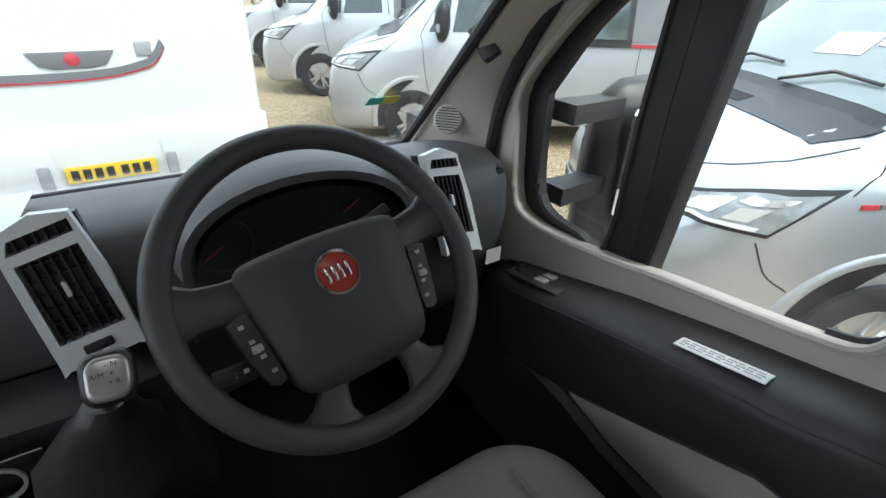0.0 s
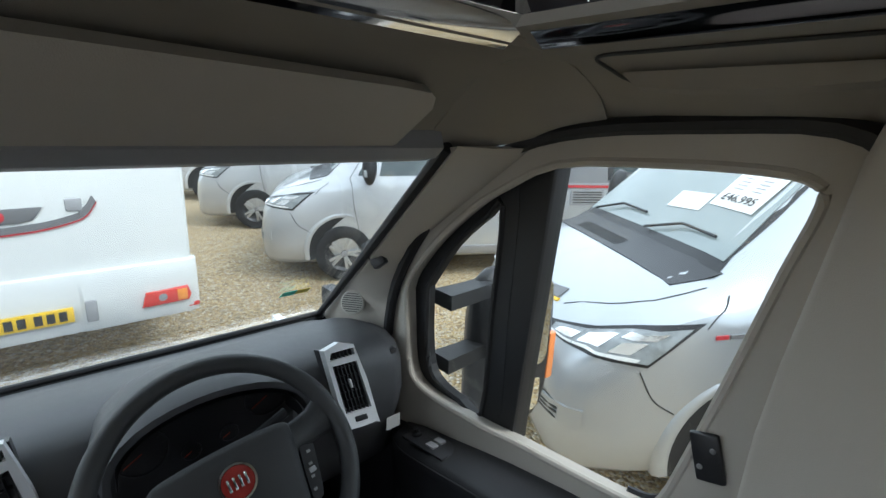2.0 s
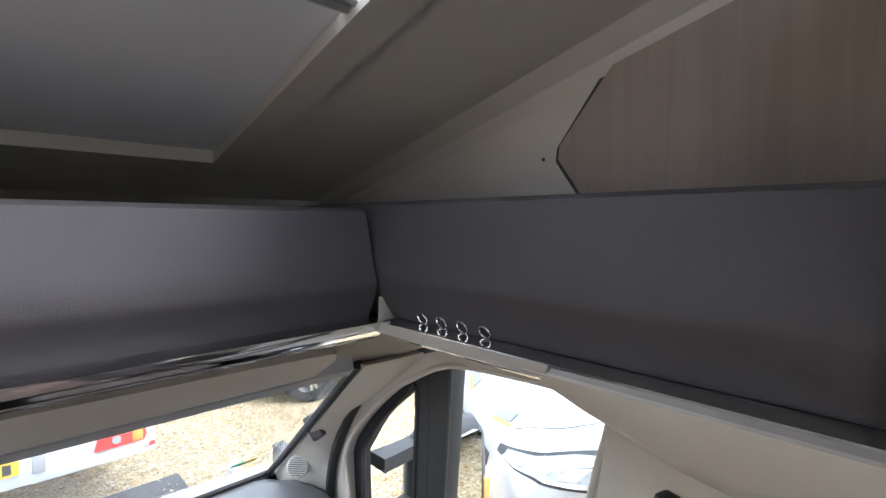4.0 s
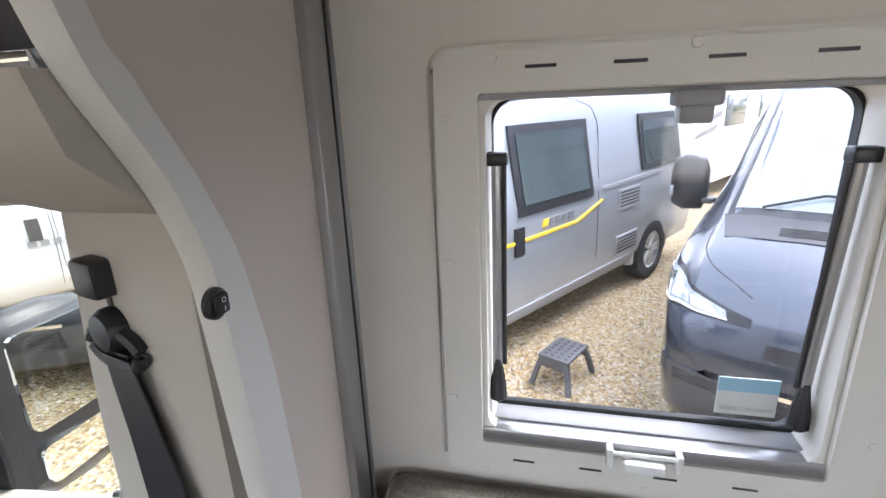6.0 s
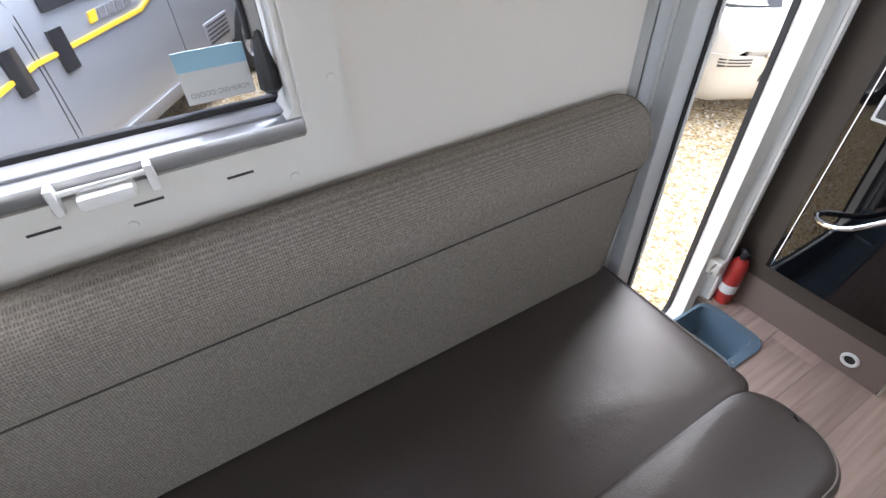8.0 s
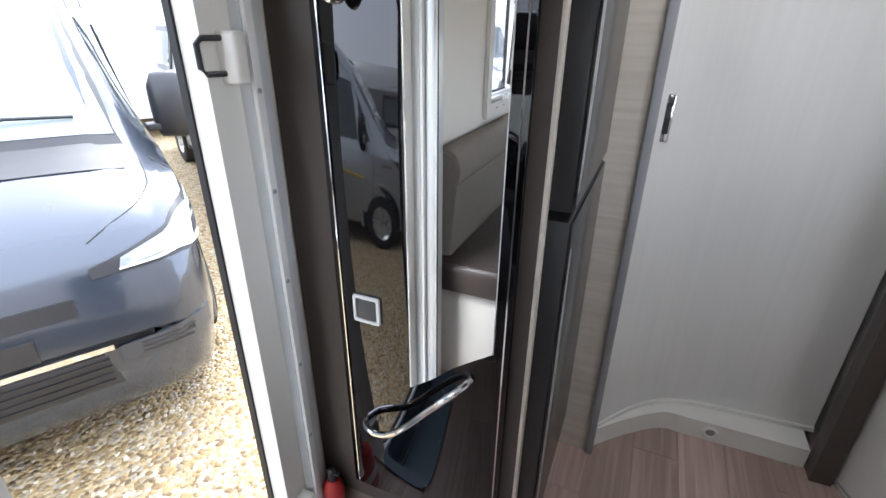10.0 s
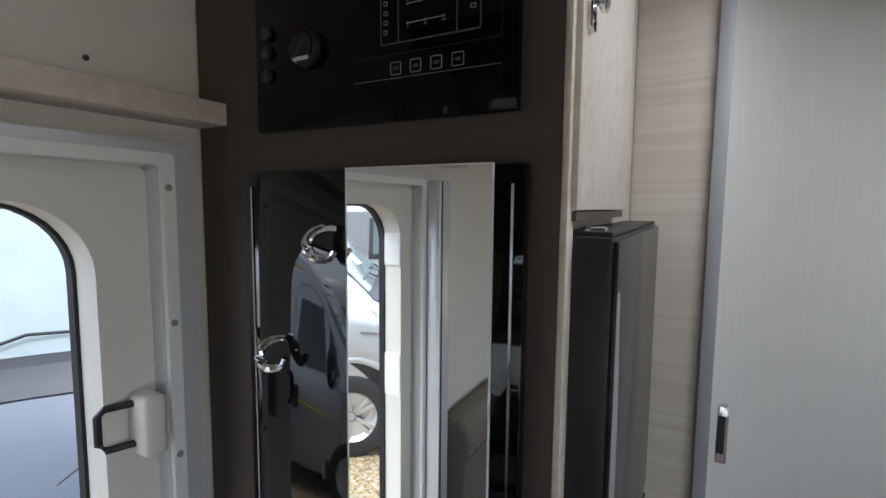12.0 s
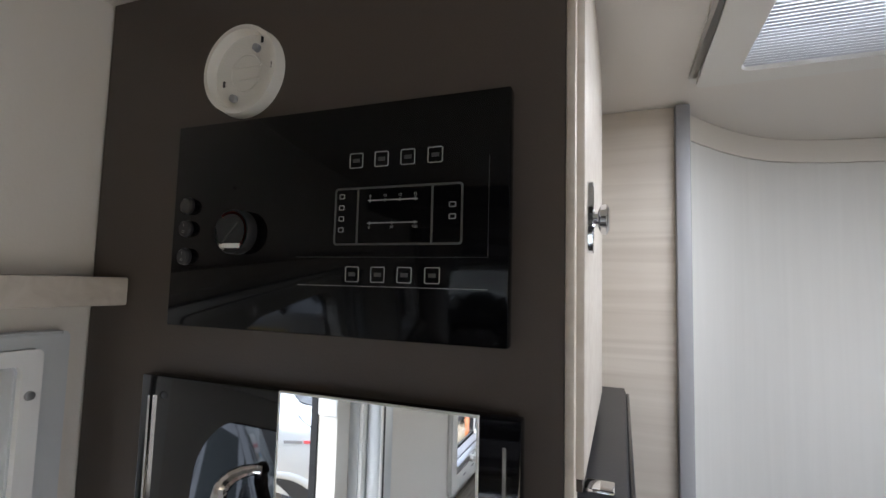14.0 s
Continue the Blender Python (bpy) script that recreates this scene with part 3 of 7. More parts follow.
sc = thing("bench_cushion", "dark brown leather bench seat cushion", "cushion", (0.48, -0.14, 0.37))
part("pad", cushion(0.309, 0.692, -0.70, 0.398, 0.371, 0.474, 0.03, rc=0.03), HIDE, sc, angle=1.2)
part("piping", tube([(x, y, 0.4705) for x, y in rrect(0.345, 0.680, -0.689, 0.386, 0.03, 5)], 0.0022, 6, True), HIDE, sc)
sc2 = thing("bench_cushion", "dark brown leather bench front cushion with stitched rounded corner", "cushion", (0.22, -0.14, 0.37))
part("pad", cushion(0.150, 0.337, -0.705, 0.398, 0.371, 0.474, 0.03, rc=0.075), HIDE, sc2, angle=1.2)
part("stitching", tube([(x, y, 0.4685) for x, y in rrect(0.160, 0.302, -0.695, 0.386, 0.07, 8)], 0.0016, 6, True), mat("pale thread", (0.3, 0.26, 0.23), 0.8, vary=0.1, fine=0), sc2)

# backrest: tweed bolster with a seam
bk = thing("bolster", "grey tweed upholstered backrest with rolled top", "bolster", (0.65, -0.13, 0.48))
prof = [(0.697, 0.482), (0.645, 0.482), (0.638, 0.50), (0.627, 0.62), (0.617, 0.735), (0.6165, 0.745), (0.612, 0.752), (0.606, 0.785), (0.613, 0.82), (0.632, 0.845), (0.658, 0.855), (0.685, 0.852), (0.698, 0.842)]
prof2 = [(p.x, p.y) for p in smooth_line([(a, b, 0) for a, b in prof], 3)]
rings = []
for y, s in ((-0.662, 0.90), (-0.660, 0.96), (-0.652, 0.99), (-0.64, 1.0), (-0.3, 1.0), (0.0, 1.0), (0.36, 1.0), (0.378, 0.99), (0.388, 0.96), (0.392, 0.90)):
    rings.append([(0.67 + (x - 0.67) * s, y, 0.66 + (z - 0.66) * s) for x, z in prof2])
part("padding", loft(rings), TWEED, bk, angle=1.0)
for dx in (0.0, 0.0055):
    part("seam", tube([(0.6165 - 0.0008 + dx * 0.06, y, 0.7425 + dx) for y in [-0.655 + 0.0523 * i for i in range(21)]], 0.0013, 5), mat("dark seam thread", (0.07, 0.062, 0.055), 0.9, vary=0.1, fine=0), bk)
for ye in (-0.660, 0.390):
    part("end_seam", tube([(0.67 + (x - 0.67) * 0.965, ye, 0.66 + (z - 0.66) * 0.965) for x, z in prof2[1:]], 0.0022, 5), TWEED, bk)

# ---- entrance ----
d1 = thing("door_1", "white framed entrance doorway, door standing open", "doorway", (XW, -1.05, 0), kind="structure")


def arch(y0, y1, z0, z1, r):
    return rrect(y0, y1, z0, z1, r, 8)


part("inner_casing", frame_ring("x", XW - 0.022, XW + 0.0, rrect(-1.345, -0.69, -0.14, 1.492, 0.006, 3), rrect(-1.30, -0.80, -0.125, 1.4635, 0.006, 3), lip=0.002), GREYW, d1)
part("casing_cover", frame_ring("x", XW - 0.030, XW - 0.0225, rrect(-1.318, -0.722, -0.13, 1.478, 0.006, 3), rrect(-1.302, -0.798, -0.125, 1.464, 0.006, 3)), WHITE, d1)
part("outer_frame", frame_ring("x", XW + 0.001, XW + 0.045, rrect(-1.30, -0.80, -0.165, 1.462, 0.01, 8), arch(-1.24, -0.845, -0.125, 1.42, 0.085)), CREAM, d1)
part("weather_seal", frame_ring("x", XW + 0.0455, XW + 0.06, arch(-1.252, -0.833, -0.137, 1.432, 0.09), arch(-1.236, -0.849, -0.121, 1.416, 0.082)), RUBBER, d1)
part("blind_slot", box(XW - 0.0645, XW - 0.0625, -0.7745, -0.7645, -0.005, 1.474), RUBBER, d1)
part("blind_cassette", box(XW - 0.062, XW - 0.0305, -0.783, -0.722, -0.01, 1.476, 0.005), GREYW, d1)
part("cassette_edge", box(XW - 0.066, XW - 0.0625, -0.783, -0.775, -0.01, 1.476, 0.001), WHITE, d1)
for zz in (1.437, 1.27, 1.10, 0.93, 0.75, 0.55, 0.35):
    part("screw", lathe([(0.0, 0.0025), (0.004, 0.002), (0.0045, 0.0)], facing(XW - 0.030, -1.309, zz, -1, 0, 0), 10), ALU, d1)
lk = part("lock_keeper", box(XW - 0.036, XW + 0.012, -1.293, -1.266, 1.112, 1.188, 0.007, 3), CREAM, d1)
part("lock_hoop", tube([(XW - 0.01, -1.268, 1.178), (XW + 0.0, -1.24, 1.178), (XW + 0.004, -1.234, 1.170), (XW + 0.004, -1.234, 1.136), (XW, -1.24, 1.128), (XW - 0.01, -1.268, 1.128)], 0.0045, 8), BLACK, d1)
part("lower_keeper", box(XW - 0.036, XW + 0.01, -1.293, -1.262, 0.125, 0.18, 0.006, 2), CREAM, d1)
part("lower_hoop", tube([(XW - 0.02, -1.262, 0.17), (XW - 0.022, -1.24, 0.165), (XW - 0.022, -1.24, 0.14), (XW - 0.02, -1.262, 0.135)], 0.0035, 6), ALU, d1)
for zz in (1.33, 1.02, 0.62):
    part("hinge_plate", box(XW + 0.002, XW + 0.05, -0.8475, -0.8452, zz - 0.05, zz + 0.05), WHITE, d1)
shelf = part("shelf_rail", box(0.640, XW - 0.001, YT + 0.001, -0.62, 1.517, 1.545, 0.002), ASH)
tagged(shelf, "pale wooden rail along the wall above the door", "shelf")
for yy, zz in ((-1.242, 1.575), (-1.235, 1.69)):
    s_ = part("screw", lathe([(0.0, 0.0025), (0.003, 0.002), (0.0034, 0.0)], facing(XW - 0.0006, yy, zz, -1, 0, 0), 10), BLACK)
    tagged(s_, "small dark screw in the wall", "screw", group="wall screws")
# step tray
st = thing("entrance_step", "blue grey moulded plastic step tray at the door", "step", (0.59, -1.04, 0))
out = rrect(0.462, 0.672, -1.29, -0.79, 0.045, 6)
inn = rrect(0.492, 0.660, -1.262, -0.82, 0.03, 6)
rim = frame_ring("z", 0.0015, 0.007, out, rrect(0.488, 0.664, -1.266, -0.816, 0.03, 6), lip=0.002)
part("rim", rim, BLUEPL, st)
part("well", loft([[(a, b, z) for a, b in rrect(0.487 + k, 0.665 - k * 0.3, -1.267 + k, -0.815 - k, 0.03, 6)] for k, z in ((0.0, 0.004), (0.008, -0.05), (0.012, -0.118), (0.02, -0.124))], caps=False), BLUEPL, st)
part("tread", box(0.50, 0.668, -1.25, -0.835, -0.135, -0.124), BLUEPL, st)
part("threshold_rail", box(0.662, 0.672, -1.262, -0.84, -0.123, -0.105, 0.002), ALU, st)
part("threshold_rail", box(0.630, 0.637, -1.25, -0.84, -0.1235, -0.112, 0.002), GREYPL, st)
for yy in (-1.275, -1.14, -1.0, -0.86):
    part("screw", lathe([(0, 0.0015), (0.0035, 0.001), (0.004, 0)], Matrix.Translation((0.474, yy, 0.007)), 10), ALU, st)
# fire extinguisher
fe = thing("fire_extinguisher", "small red fire extinguisher in the corner by the door", "extinguisher", (0.655, -1.335, 0))
part("cylinder", lathe([(0, 0.0), (0.022, 0.0), (0.026, 0.006), (0.026, 0.15), (0.022, 0.17), (0.012, 0.182), (0.0, 0.182)], Matrix.Translation((0.648, -1.338, 0.001)), 24), RED, fe)
part("valve", lathe([(0, 0.0), (0.010, 0.0), (0.010, 0.03), (0.005, 0.036), (0, 0.036)], Matrix.Translation((0.648, -1.338, 0.183)), 14), BLACK, fe)
part("lever", box(0.626, 0.664, -1.343, -1.333, 0.205, 0.211, 0.002), BLACK, fe)
part("label_band", lathe([(0.0262, 0.05), (0.0264, 0.05), (0.0264, 0.085), (0.0262, 0.085)], Matrix.Translation((0.648, -1.338, 0)), 24), WHITEINK, fe)

# ---- tower with the mirror door ----
tw = thing("wardrobe_tower", "dark brown tall cabinet beside the entrance", "cabinet", (0.45, -1.6, 0))
part("front_board", box(0.210, 0.696, YT - 0.02, YT, 0.125, CEIL - 0.001), BROWN, tw, smooth=False)
part("side_board", box(0.215, 0.233, -1.86, YT - 0.0205, 0.0, CEIL - 0.001), ASH, tw, smooth=False)
part("front_edge", box(0.203, 0.2098, YT - 0.022, YT + 0.001, 0.0, CEIL - 0.001, 0.0015), ASH, tw)
part("plinth", box(0.212, 0.696, YT - 0.022, YT - 0.002, 0.0, 0.1245), BROWN2, tw, smooth=False)
vr = part("vent_ring", lathe([(0.013, -0.004), (0.014, 0.004), (0.018, 0.006), (0.022, 0.004), (0.023, 0.0)], facing(0.300, YT - 0.002, 0.052, 0, 1, 0), 28), WHITE, tw)
part("vent_hole", lathe([(0, 0.001), (0.0135, 0.001)], facing(0.300, YT - 0.0015, 0.052, 0, 1, 0), 28), BLACK, vr)
gd = part("glass_door", box(0.236, 0.592, YT + 0.002, YT + 0.016, 0.190, 1.456, 0.002), BLACKGLASS, tw)
mpts = [(0.4305, 1.4555), (0.266, 1.4555), (0.266, 0.672), (0.300, 0.648), (0.340, 0.618), (0.385, 0.575), (0.4305, 0.540)]
mr_ = part("mirror", prism([(a, b) for a, b in mpts], "y", YT + 0.0165, YT + 0.0195), MIRROR, gd, smooth=False)
part("mirror_edge", box(0.4306, 0.4318, YT + 0.0165, YT + 0.020, 0.54, 1.4555), WHITE, gd, smooth=False)
part("mirror_edge", box(0.2648, 0.2659, YT + 0.0165, YT + 0.020, 0.672, 1.4555), WHITE, gd, smooth=False)
part("mirror_edge", box(0.2648, 0.4318, YT + 0.0165, YT + 0.020, 1.4556, 1.4568), WHITE, gd, smooth=False)
part("trim_line", box(0.577, 0.5795, YT + 0.0162, YT + 0.0185, 0.20, 1.438), CHROME, gd, smooth=False)
part("trim_line", box(0.2455, 0.248, YT + 0.0162, YT + 0.0185, 0.20, 1.438), CHROME, gd, smooth=False)
dc = thing("door_catch", "square push catch with pale rim on the dark glass door", "catch", (0.524, YT, 0.697))
part("rim", frame_ring("y", YT + 0.0162, YT + 0.0215, rrect(0.495, 0.553, 0.668, 0.727, 0.004, 3), rrect(0.501, 0.547, 0.674, 0.721, 0.003, 3)), WHITE, dc)
part("button", box(0.5012, 0.5468, YT + 0.0162, YT + 0.0195, 0.6742, 0.7208, 0.002), STONEGREY, dc)
hp = [(0.545, 0.0165, 0.408), (0.535, 0.034, 0.405), (0.505, 0.046, 0.408), (0.465, 0.05, 0.427), (0.425, 0.05, 0.468), (0.38, 0.048, 0.522), (0.34, 0.043, 0.566), (0.315, 0.033, 0.592), (0.305, 0.0165, 0.602)]
part("wave_handle", tube(smooth_line([(x, YT + d, z) for x, d, z in hp], 4), 0.007, 10), CHROME, gd)


def c_hook(cx, cz, r, a0, a1):
    pts = []
    for i in range(15):
        a = radians(a0 + (a1 - a0) * i / 14)
        t = i / 14
        pts.append((cx + r * math.cos(a), YT + 0.018 + 0.022 * math.sin(math.pi * min(1, t * 1.25) * 0.8), cz + r * math.sin(a)))
    return tube(pts, 0.006, 10, radii=[0.003 + 0.0032 * math.sin(math.pi * min(1, 0.08 + t / 14 * 0.9)) for t in range(15)])


for cx, cz, a0, a1 in ((0.452, 1.377, 70, 335), (0.530, 1.245, 75, 350)):
    hk = thing("coat_hook", "curved chrome hook on the dark glass door", "hook", (cx, YT + 0.02, cz), group="hooks on the glass door")
    part("hook", c_hook(cx, cz, 0.0165, 180 - a0, 180 - a1), CHROME, hk)

# upper locker door in the tower's flank, refrigerator below it
ld = thing("locker_door", "pale wood locker door with a chrome push knob", "cabinet door", (0.2, -1.53, 1.6))
part("panel", box(0.197, 0.2145, -1.680, -1.380, 1.415, CEIL - 0.012, 0.002), ASHV, ld)
part("knob_plate", box(0.1945, 0.1969, -1.412, -1.394, 1.572, 1.625, 0.004), CHROME, ld)
part("knob", lathe([(0.006, 0.0), (0.006, 0.005), (0.011, 0.007), (0.0115, 0.011), (0.008, 0.013), (0, 0.013)], facing(0.1945, -1.403, 1.597, -1, 0, 0), 20), CHROME, ld)
part("bottom_slot", box(0.199, 0.214, -1.66, -1.385, 1.4055, 1.414), BROWN, ld)
fr = thing("refrigerator", "tall black and grey two-door refrigerator", "refrigerator", (0.19, -1.6, 0.1))
FRG = mat("grey refrigerator door film", (0.024, 0.023, 0.023), 0.22, metal=0.2, vary=0.06, fine=0.02)
part("body", box(0.2155, 0.5, -1.825, -1.40, 0.13, 1.40), BLACK, fr, smooth=False)
for z0, z1, nm in ((0.94, 1.392, "freezer_door"), (0.15, 0.925, "fridge_door")):
    dr = part(nm, box(0.168, 0.2145, -1.828, -1.392, z0, z1, 0.004), BLACK, fr)
    part("door_face", box(0.1635, 0.1679, -1.824, -1.396, z0 + 0.004, z1 - 0.004, 0.0015), FRG, dr)
    part("grip_recess", loft([[(0.1632, -1.40 - 0.012 - 0.02 * math.sin(math.pi * t), z0 + 0.03 + (z1 - z0 - 0.08) * t), (0.1632, -1.398, z0 + 0.03 + (z1 - z0 - 0.08) * t), (0.1638, -1.398, z0 + 0.03 + (z1 - z0 - 0.08) * t), (0.1638, -1.40 - 0.012 - 0.02 * math.sin(math.pi * t), z0 + 0.03 + (z1 - z0 - 0.08) * t)] for t in [i / 12 for i in range(13)]]), GREYPL, dr)
part("top_hinge", box(0.178, 0.2, -1.43, -1.41, 1.392, 1.400, 0.002), CHROME, fr)
part("top_plate", box(0.17, 0.214, -1.82, -1.40, 1.3925, 1.396), BLACK, fr)
part("foot_latch", box(0.2, 0.214, -1.40, -1.385, 0.125, 0.149, 0.002), CHROME, fr)
part("base_board", box(0.205, 0.2149, -1.85, -1.395, 0.0, 0.124), ASH, fr, smooth=False)

# ---- washroom front: wooden pillar, profile, curved tambour door ----
wp = thing("washroom_pillar", "pale wood upright panel beside the washroom door", "panel", (0.15, -1.87, 0), kind="structure")
part("panel", box(0.093, 0.2149, -1.885, -1.866, 0.0, CEIL - 0.001), ASH, wp, smooth=False)
part("grey_profile", box(0.071, 0.0925, -1.892, -1.852, 0.0, CEIL - 0.001, 0.003), GREYPL, wp)
curve = smooth_line([(0.072, -1.905, 0), (0.03, -1.965, 0), (-0.03, -2.04, 0), (-0.103, -2.10, 0), (-0.20, -2.135, 0), (-0.33, -2.15, 0), (-0.45, -2.158, 0), (-0.545, -2.165, 0)], 6)
td = thing("washroom_door", "white curved tambour sliding door of the washroom", "door", (-0.2, -2.1, 0))
part("curtain", loft([[(p.x, p.y, z) for p in curve] + [(p.x, p.y - 0.02, z) for p in reversed(curve)] for z in (0.085, 0.5, 1.0, 1.4, 1.80)]), SHOWER, td, angle=1.0)
part("head_rail", loft([[(p.x, p.y + 0.006, z) for p in curve] + [(p.x, p.y - 0.03, z) for p in reversed(curve)] for z in (1.8005, CEIL - 0.001)]), WALL, td, angle=1.0)
part("bottom_rail", loft([[(p.x, p.y + 0.01, z) for p in curve] + [(p.x, p.y - 0.03, z) for p in reversed(curve)] for z in (0.070, 0.0845)]), CREAM, td, angle=1.0)
ph = part("pull_plate", box(0.040, 0.062, -1.944, -1.925, 0.955, 1.065, 0.004), CHROME, td)
ph.rotation_euler = (0, 0, 0)
part("pull_recess", box(0.045, 0.057, -1.9245, -1.923, 0.975, 1.045), BLACK, ph)
kick = smooth_line([(0.072, -1.895, 0), (-0.02, -1.985, 0), (-0.12, -2.06, 0), (-0.20, -2.064, 0), (-0.35, -2.066, 0), (-0.52, -2.066, 0)], 5)
kb = tagged(part("washroom_plinth", loft([[(p.x, p.y, z) for p in kick] + [(p.x, -2.2, z) for p in reversed(kick)] for z in (0.0, 0.0695)]), CREAM, angle=0.9), "cream raised plinth below the washroom door", "plinth", kind="structure")
rg = part("vent_ring", lathe([(0.013, -0.002), (0.014, 0.004), (0.018, 0.006), (0.022, 0.003), (0.023, 0.0)], facing(-0.262, -2.064, 0.035, 0, 1, 0), 24), CREAM, kb)
part("vent_hole", lathe([(0, 0.001), (0.0135, 0.001)], facing(-0.262, -2.0645, 0.035, 0, 1, 0), 24), GREYPL, rg)
tagged(part("corner_post", box(-0.578, -0.525, -2.075, -2.02, 0.0, CEIL - 0.001), BROWN, smooth=False), "dark brown corner post", "post", kind="structure")
tc_ = thing("tall_cupboard", "cream tall cupboard by the washroom", "cupboard", (-0.9, -2.0, 0))
part("carcass", prism([(-0.582, -2.06), (-0.697, -1.742), (-1.218, -1.742), (-1.218, -2.44), (-0.582, -2.44)], "z", 0.0, CEIL - 0.001, 0.002, 1), CREAM, tc_)
part("kick_line", prism([(-0.576, -2.058), (-0.5745, -2.056), (-0.691, -1.738), (-0.694, -1.738)], "z", 0.02, 0.026), GREYPL, tc_)
kt = thing("worktop", "glossy white kitchen worktop with a black sealed edge", "worktop", (-0.6, -0.6, 0.87))
kp = [(-0.008, -0.575), (-0.345, -1.165), (-1.215, -1.165), (-1.215, -0.10), (-0.008, -0.10)]
part("slab", prism(kp, "z", 0.872, 0.898, 0.003, 2), mat("glossy white laminate", (0.75, 0.76, 0.78), 0.15, vary=0.02, fine=0), kt)
part("edge_strip", prism([(-0.0055, -0.574), (-0.0055, -0.098), (0.0035, -0.098), (0.0035, -0.577), (-0.336, -1.172), (-0.344, -1.168)], "z", 0.868, 0.8985), BLACK, kt)
part("edge_bead", tube([(-0.009, -0.10, 0.8995), (-0.009, -0.576, 0.8995), (-0.346, -1.166, 0.8995)], 0.0018, 6), ALU, kt)
kc = thing("kitchen_cabinet", "cream kitchen base cabinet under the worktop", "cabinet", (-0.7, -0.6, 0))
part("carcass", prism([(-0.10, -0.62), (-0.38, -1.06), (-1.215, -1.06), (-1.215, -0.12), (-0.10, -0.12)], "z", 0.0, 0.8715), CREAM, kc, smooth=False)
hb = thing("gas_burner", "black gas burner ring on the worktop", "burner", (-0.115, -0.665, 0.9))
part("ring", tube([(-0.175 + 0.055 * math.cos(a), -0.66 + 0.055 * math.sin(a), 0.911) for a in [k * math.pi / 12 for k in range(24)]], 0.005, 8, True), BLACK, hb)
part("base", lathe([(0, 0.0), (0.04, 0.0), (0.04, 0.008), (0.025, 0.012), (0, 0.012)], Matrix.Translation((-0.175, -0.66, 0.8985)), 24), BLACK, hb)

# ---- controls on the tower ----
cp = thing("control_panel", "black glass control panel with touch symbols and heater dial", "control panel", (0.409, YT, 1.6))
part("glass", box(0.247, 0.571, YT + 0.0005, YT + 0.012, 1.502, 1.690, 0.0015), PANELGLASS, cp)
PF = YT + 0.0122
GREYINK = mat("grey print", (0.3, 0.3, 0.29), 0.6, vary=0.0, fine=0)
DIM = mat("dim grey print", (0.06, 0.06, 0.058), 0.6, vary=0.0, fine=0)


def outline(x0, x1, z0, z1, w, material, name="printed_outline", r=0.0015):
    return part(name, frame_ring("y", PF, PF + 0.0004, rrect(x0, x1, z0, z1, r, 3), rrect(x0 + w, x1 - w, z0 + w, z1 - w, r * 0.6, 3)), material, cp, smooth=False)


for i in range(4):
    xb = 0.373 - 0.0228 * i
    for zb in (1.6435, 1.552):
        outline(xb - 0.0062, xb + 0.0062, zb - 0.0062, zb + 0.0062, 0.0007, GREYINK, "touch_button")
        part("symbol", box(xb - 0.003, xb + 0.003, PF, PF + 0.0004, zb - 0.0015, zb + 0.0015), DIM, cp, smooth=False)
outline(0.2815, 0.3915, 1.575, 1.6215, 0.0016, DIM, "display_frame", 0.003)
for xv in (0.370, 0.306):
    part("divider", box(xv - 0.0008, xv + 0.0008, PF, PF + 0.0004, 1.5766, 1.620), DIM, cp, smooth=False)
for zz, lab in ((1.6105, ("8", "10", "12", "15")), (1.5925, ("0", "50", "100"))):
    part("scale_line", box(0.318, 0.361, PF, PF + 0.0004, zz - 0.0004, zz + 0.0004), GREYINK, cp, smooth=False)
    for k, s in enumerate(lab):
        xx = 0.359 - 0.039 * k / (len(lab) - 1)
        part("tick", box(xx - 0.0003, xx + 0.0003, PF, PF + 0.0004, zz - 0.0015, zz + 0.0015), GREYINK, cp, smooth=False)
        lettering(s, 0.0032, plane_m((xx, PF + 0.0002, zz + (0.0035 if zz > 1.6 else -0.0035)), (-1, 0, 0), (0, 0, 1)), GREYINK, cp)
for zz in (1.6145, 1.6055, 1.5965, 1.5875):
    outline(0.3825, 0.3873, zz - 0.002, zz + 0.002, 0.0006, GREYINK, "symbol", 0.0008)
for zz in (1.605, 1.596):
    outline(0.287, 0.2925, zz - 0.002, zz + 0.002, 0.0006, GREYINK, "symbol", 0.0008)
part("fine_line", box(0.262, 0.428, PF, PF + 0.0002, 1.5655, 1.5658), DIM, cp, smooth=False)
part("fine_line", box(0.262, 0.425, PF, PF + 0.0002, 1.5425, 1.5429), GREYINK, cp, smooth=False)
part("fine_line", box(0.262, 0.2623, PF, PF + 0.0002, 1.566, 1.640), DIM, cp, smooth=False)
kn = part("heater_dial", lathe([(0.0195, 0.0), (0.0195, 0.009), (0.0185, 0.0105), (0.0, 0.0105)], facing(0.489, PF, 1.587, 0, 1, 0), 36), RUBBER, cp)
m_d = plane_m((0.489, PF + 0.0108, 1.587), (-1, 0, 0), (0, 0, 1))
part("maker_mark", box(-0.011, 0.011, -0.0145, -0.0105, 0.0002, 0.0006), WHITEINK, kn, smooth=False).data.transform(m_d)


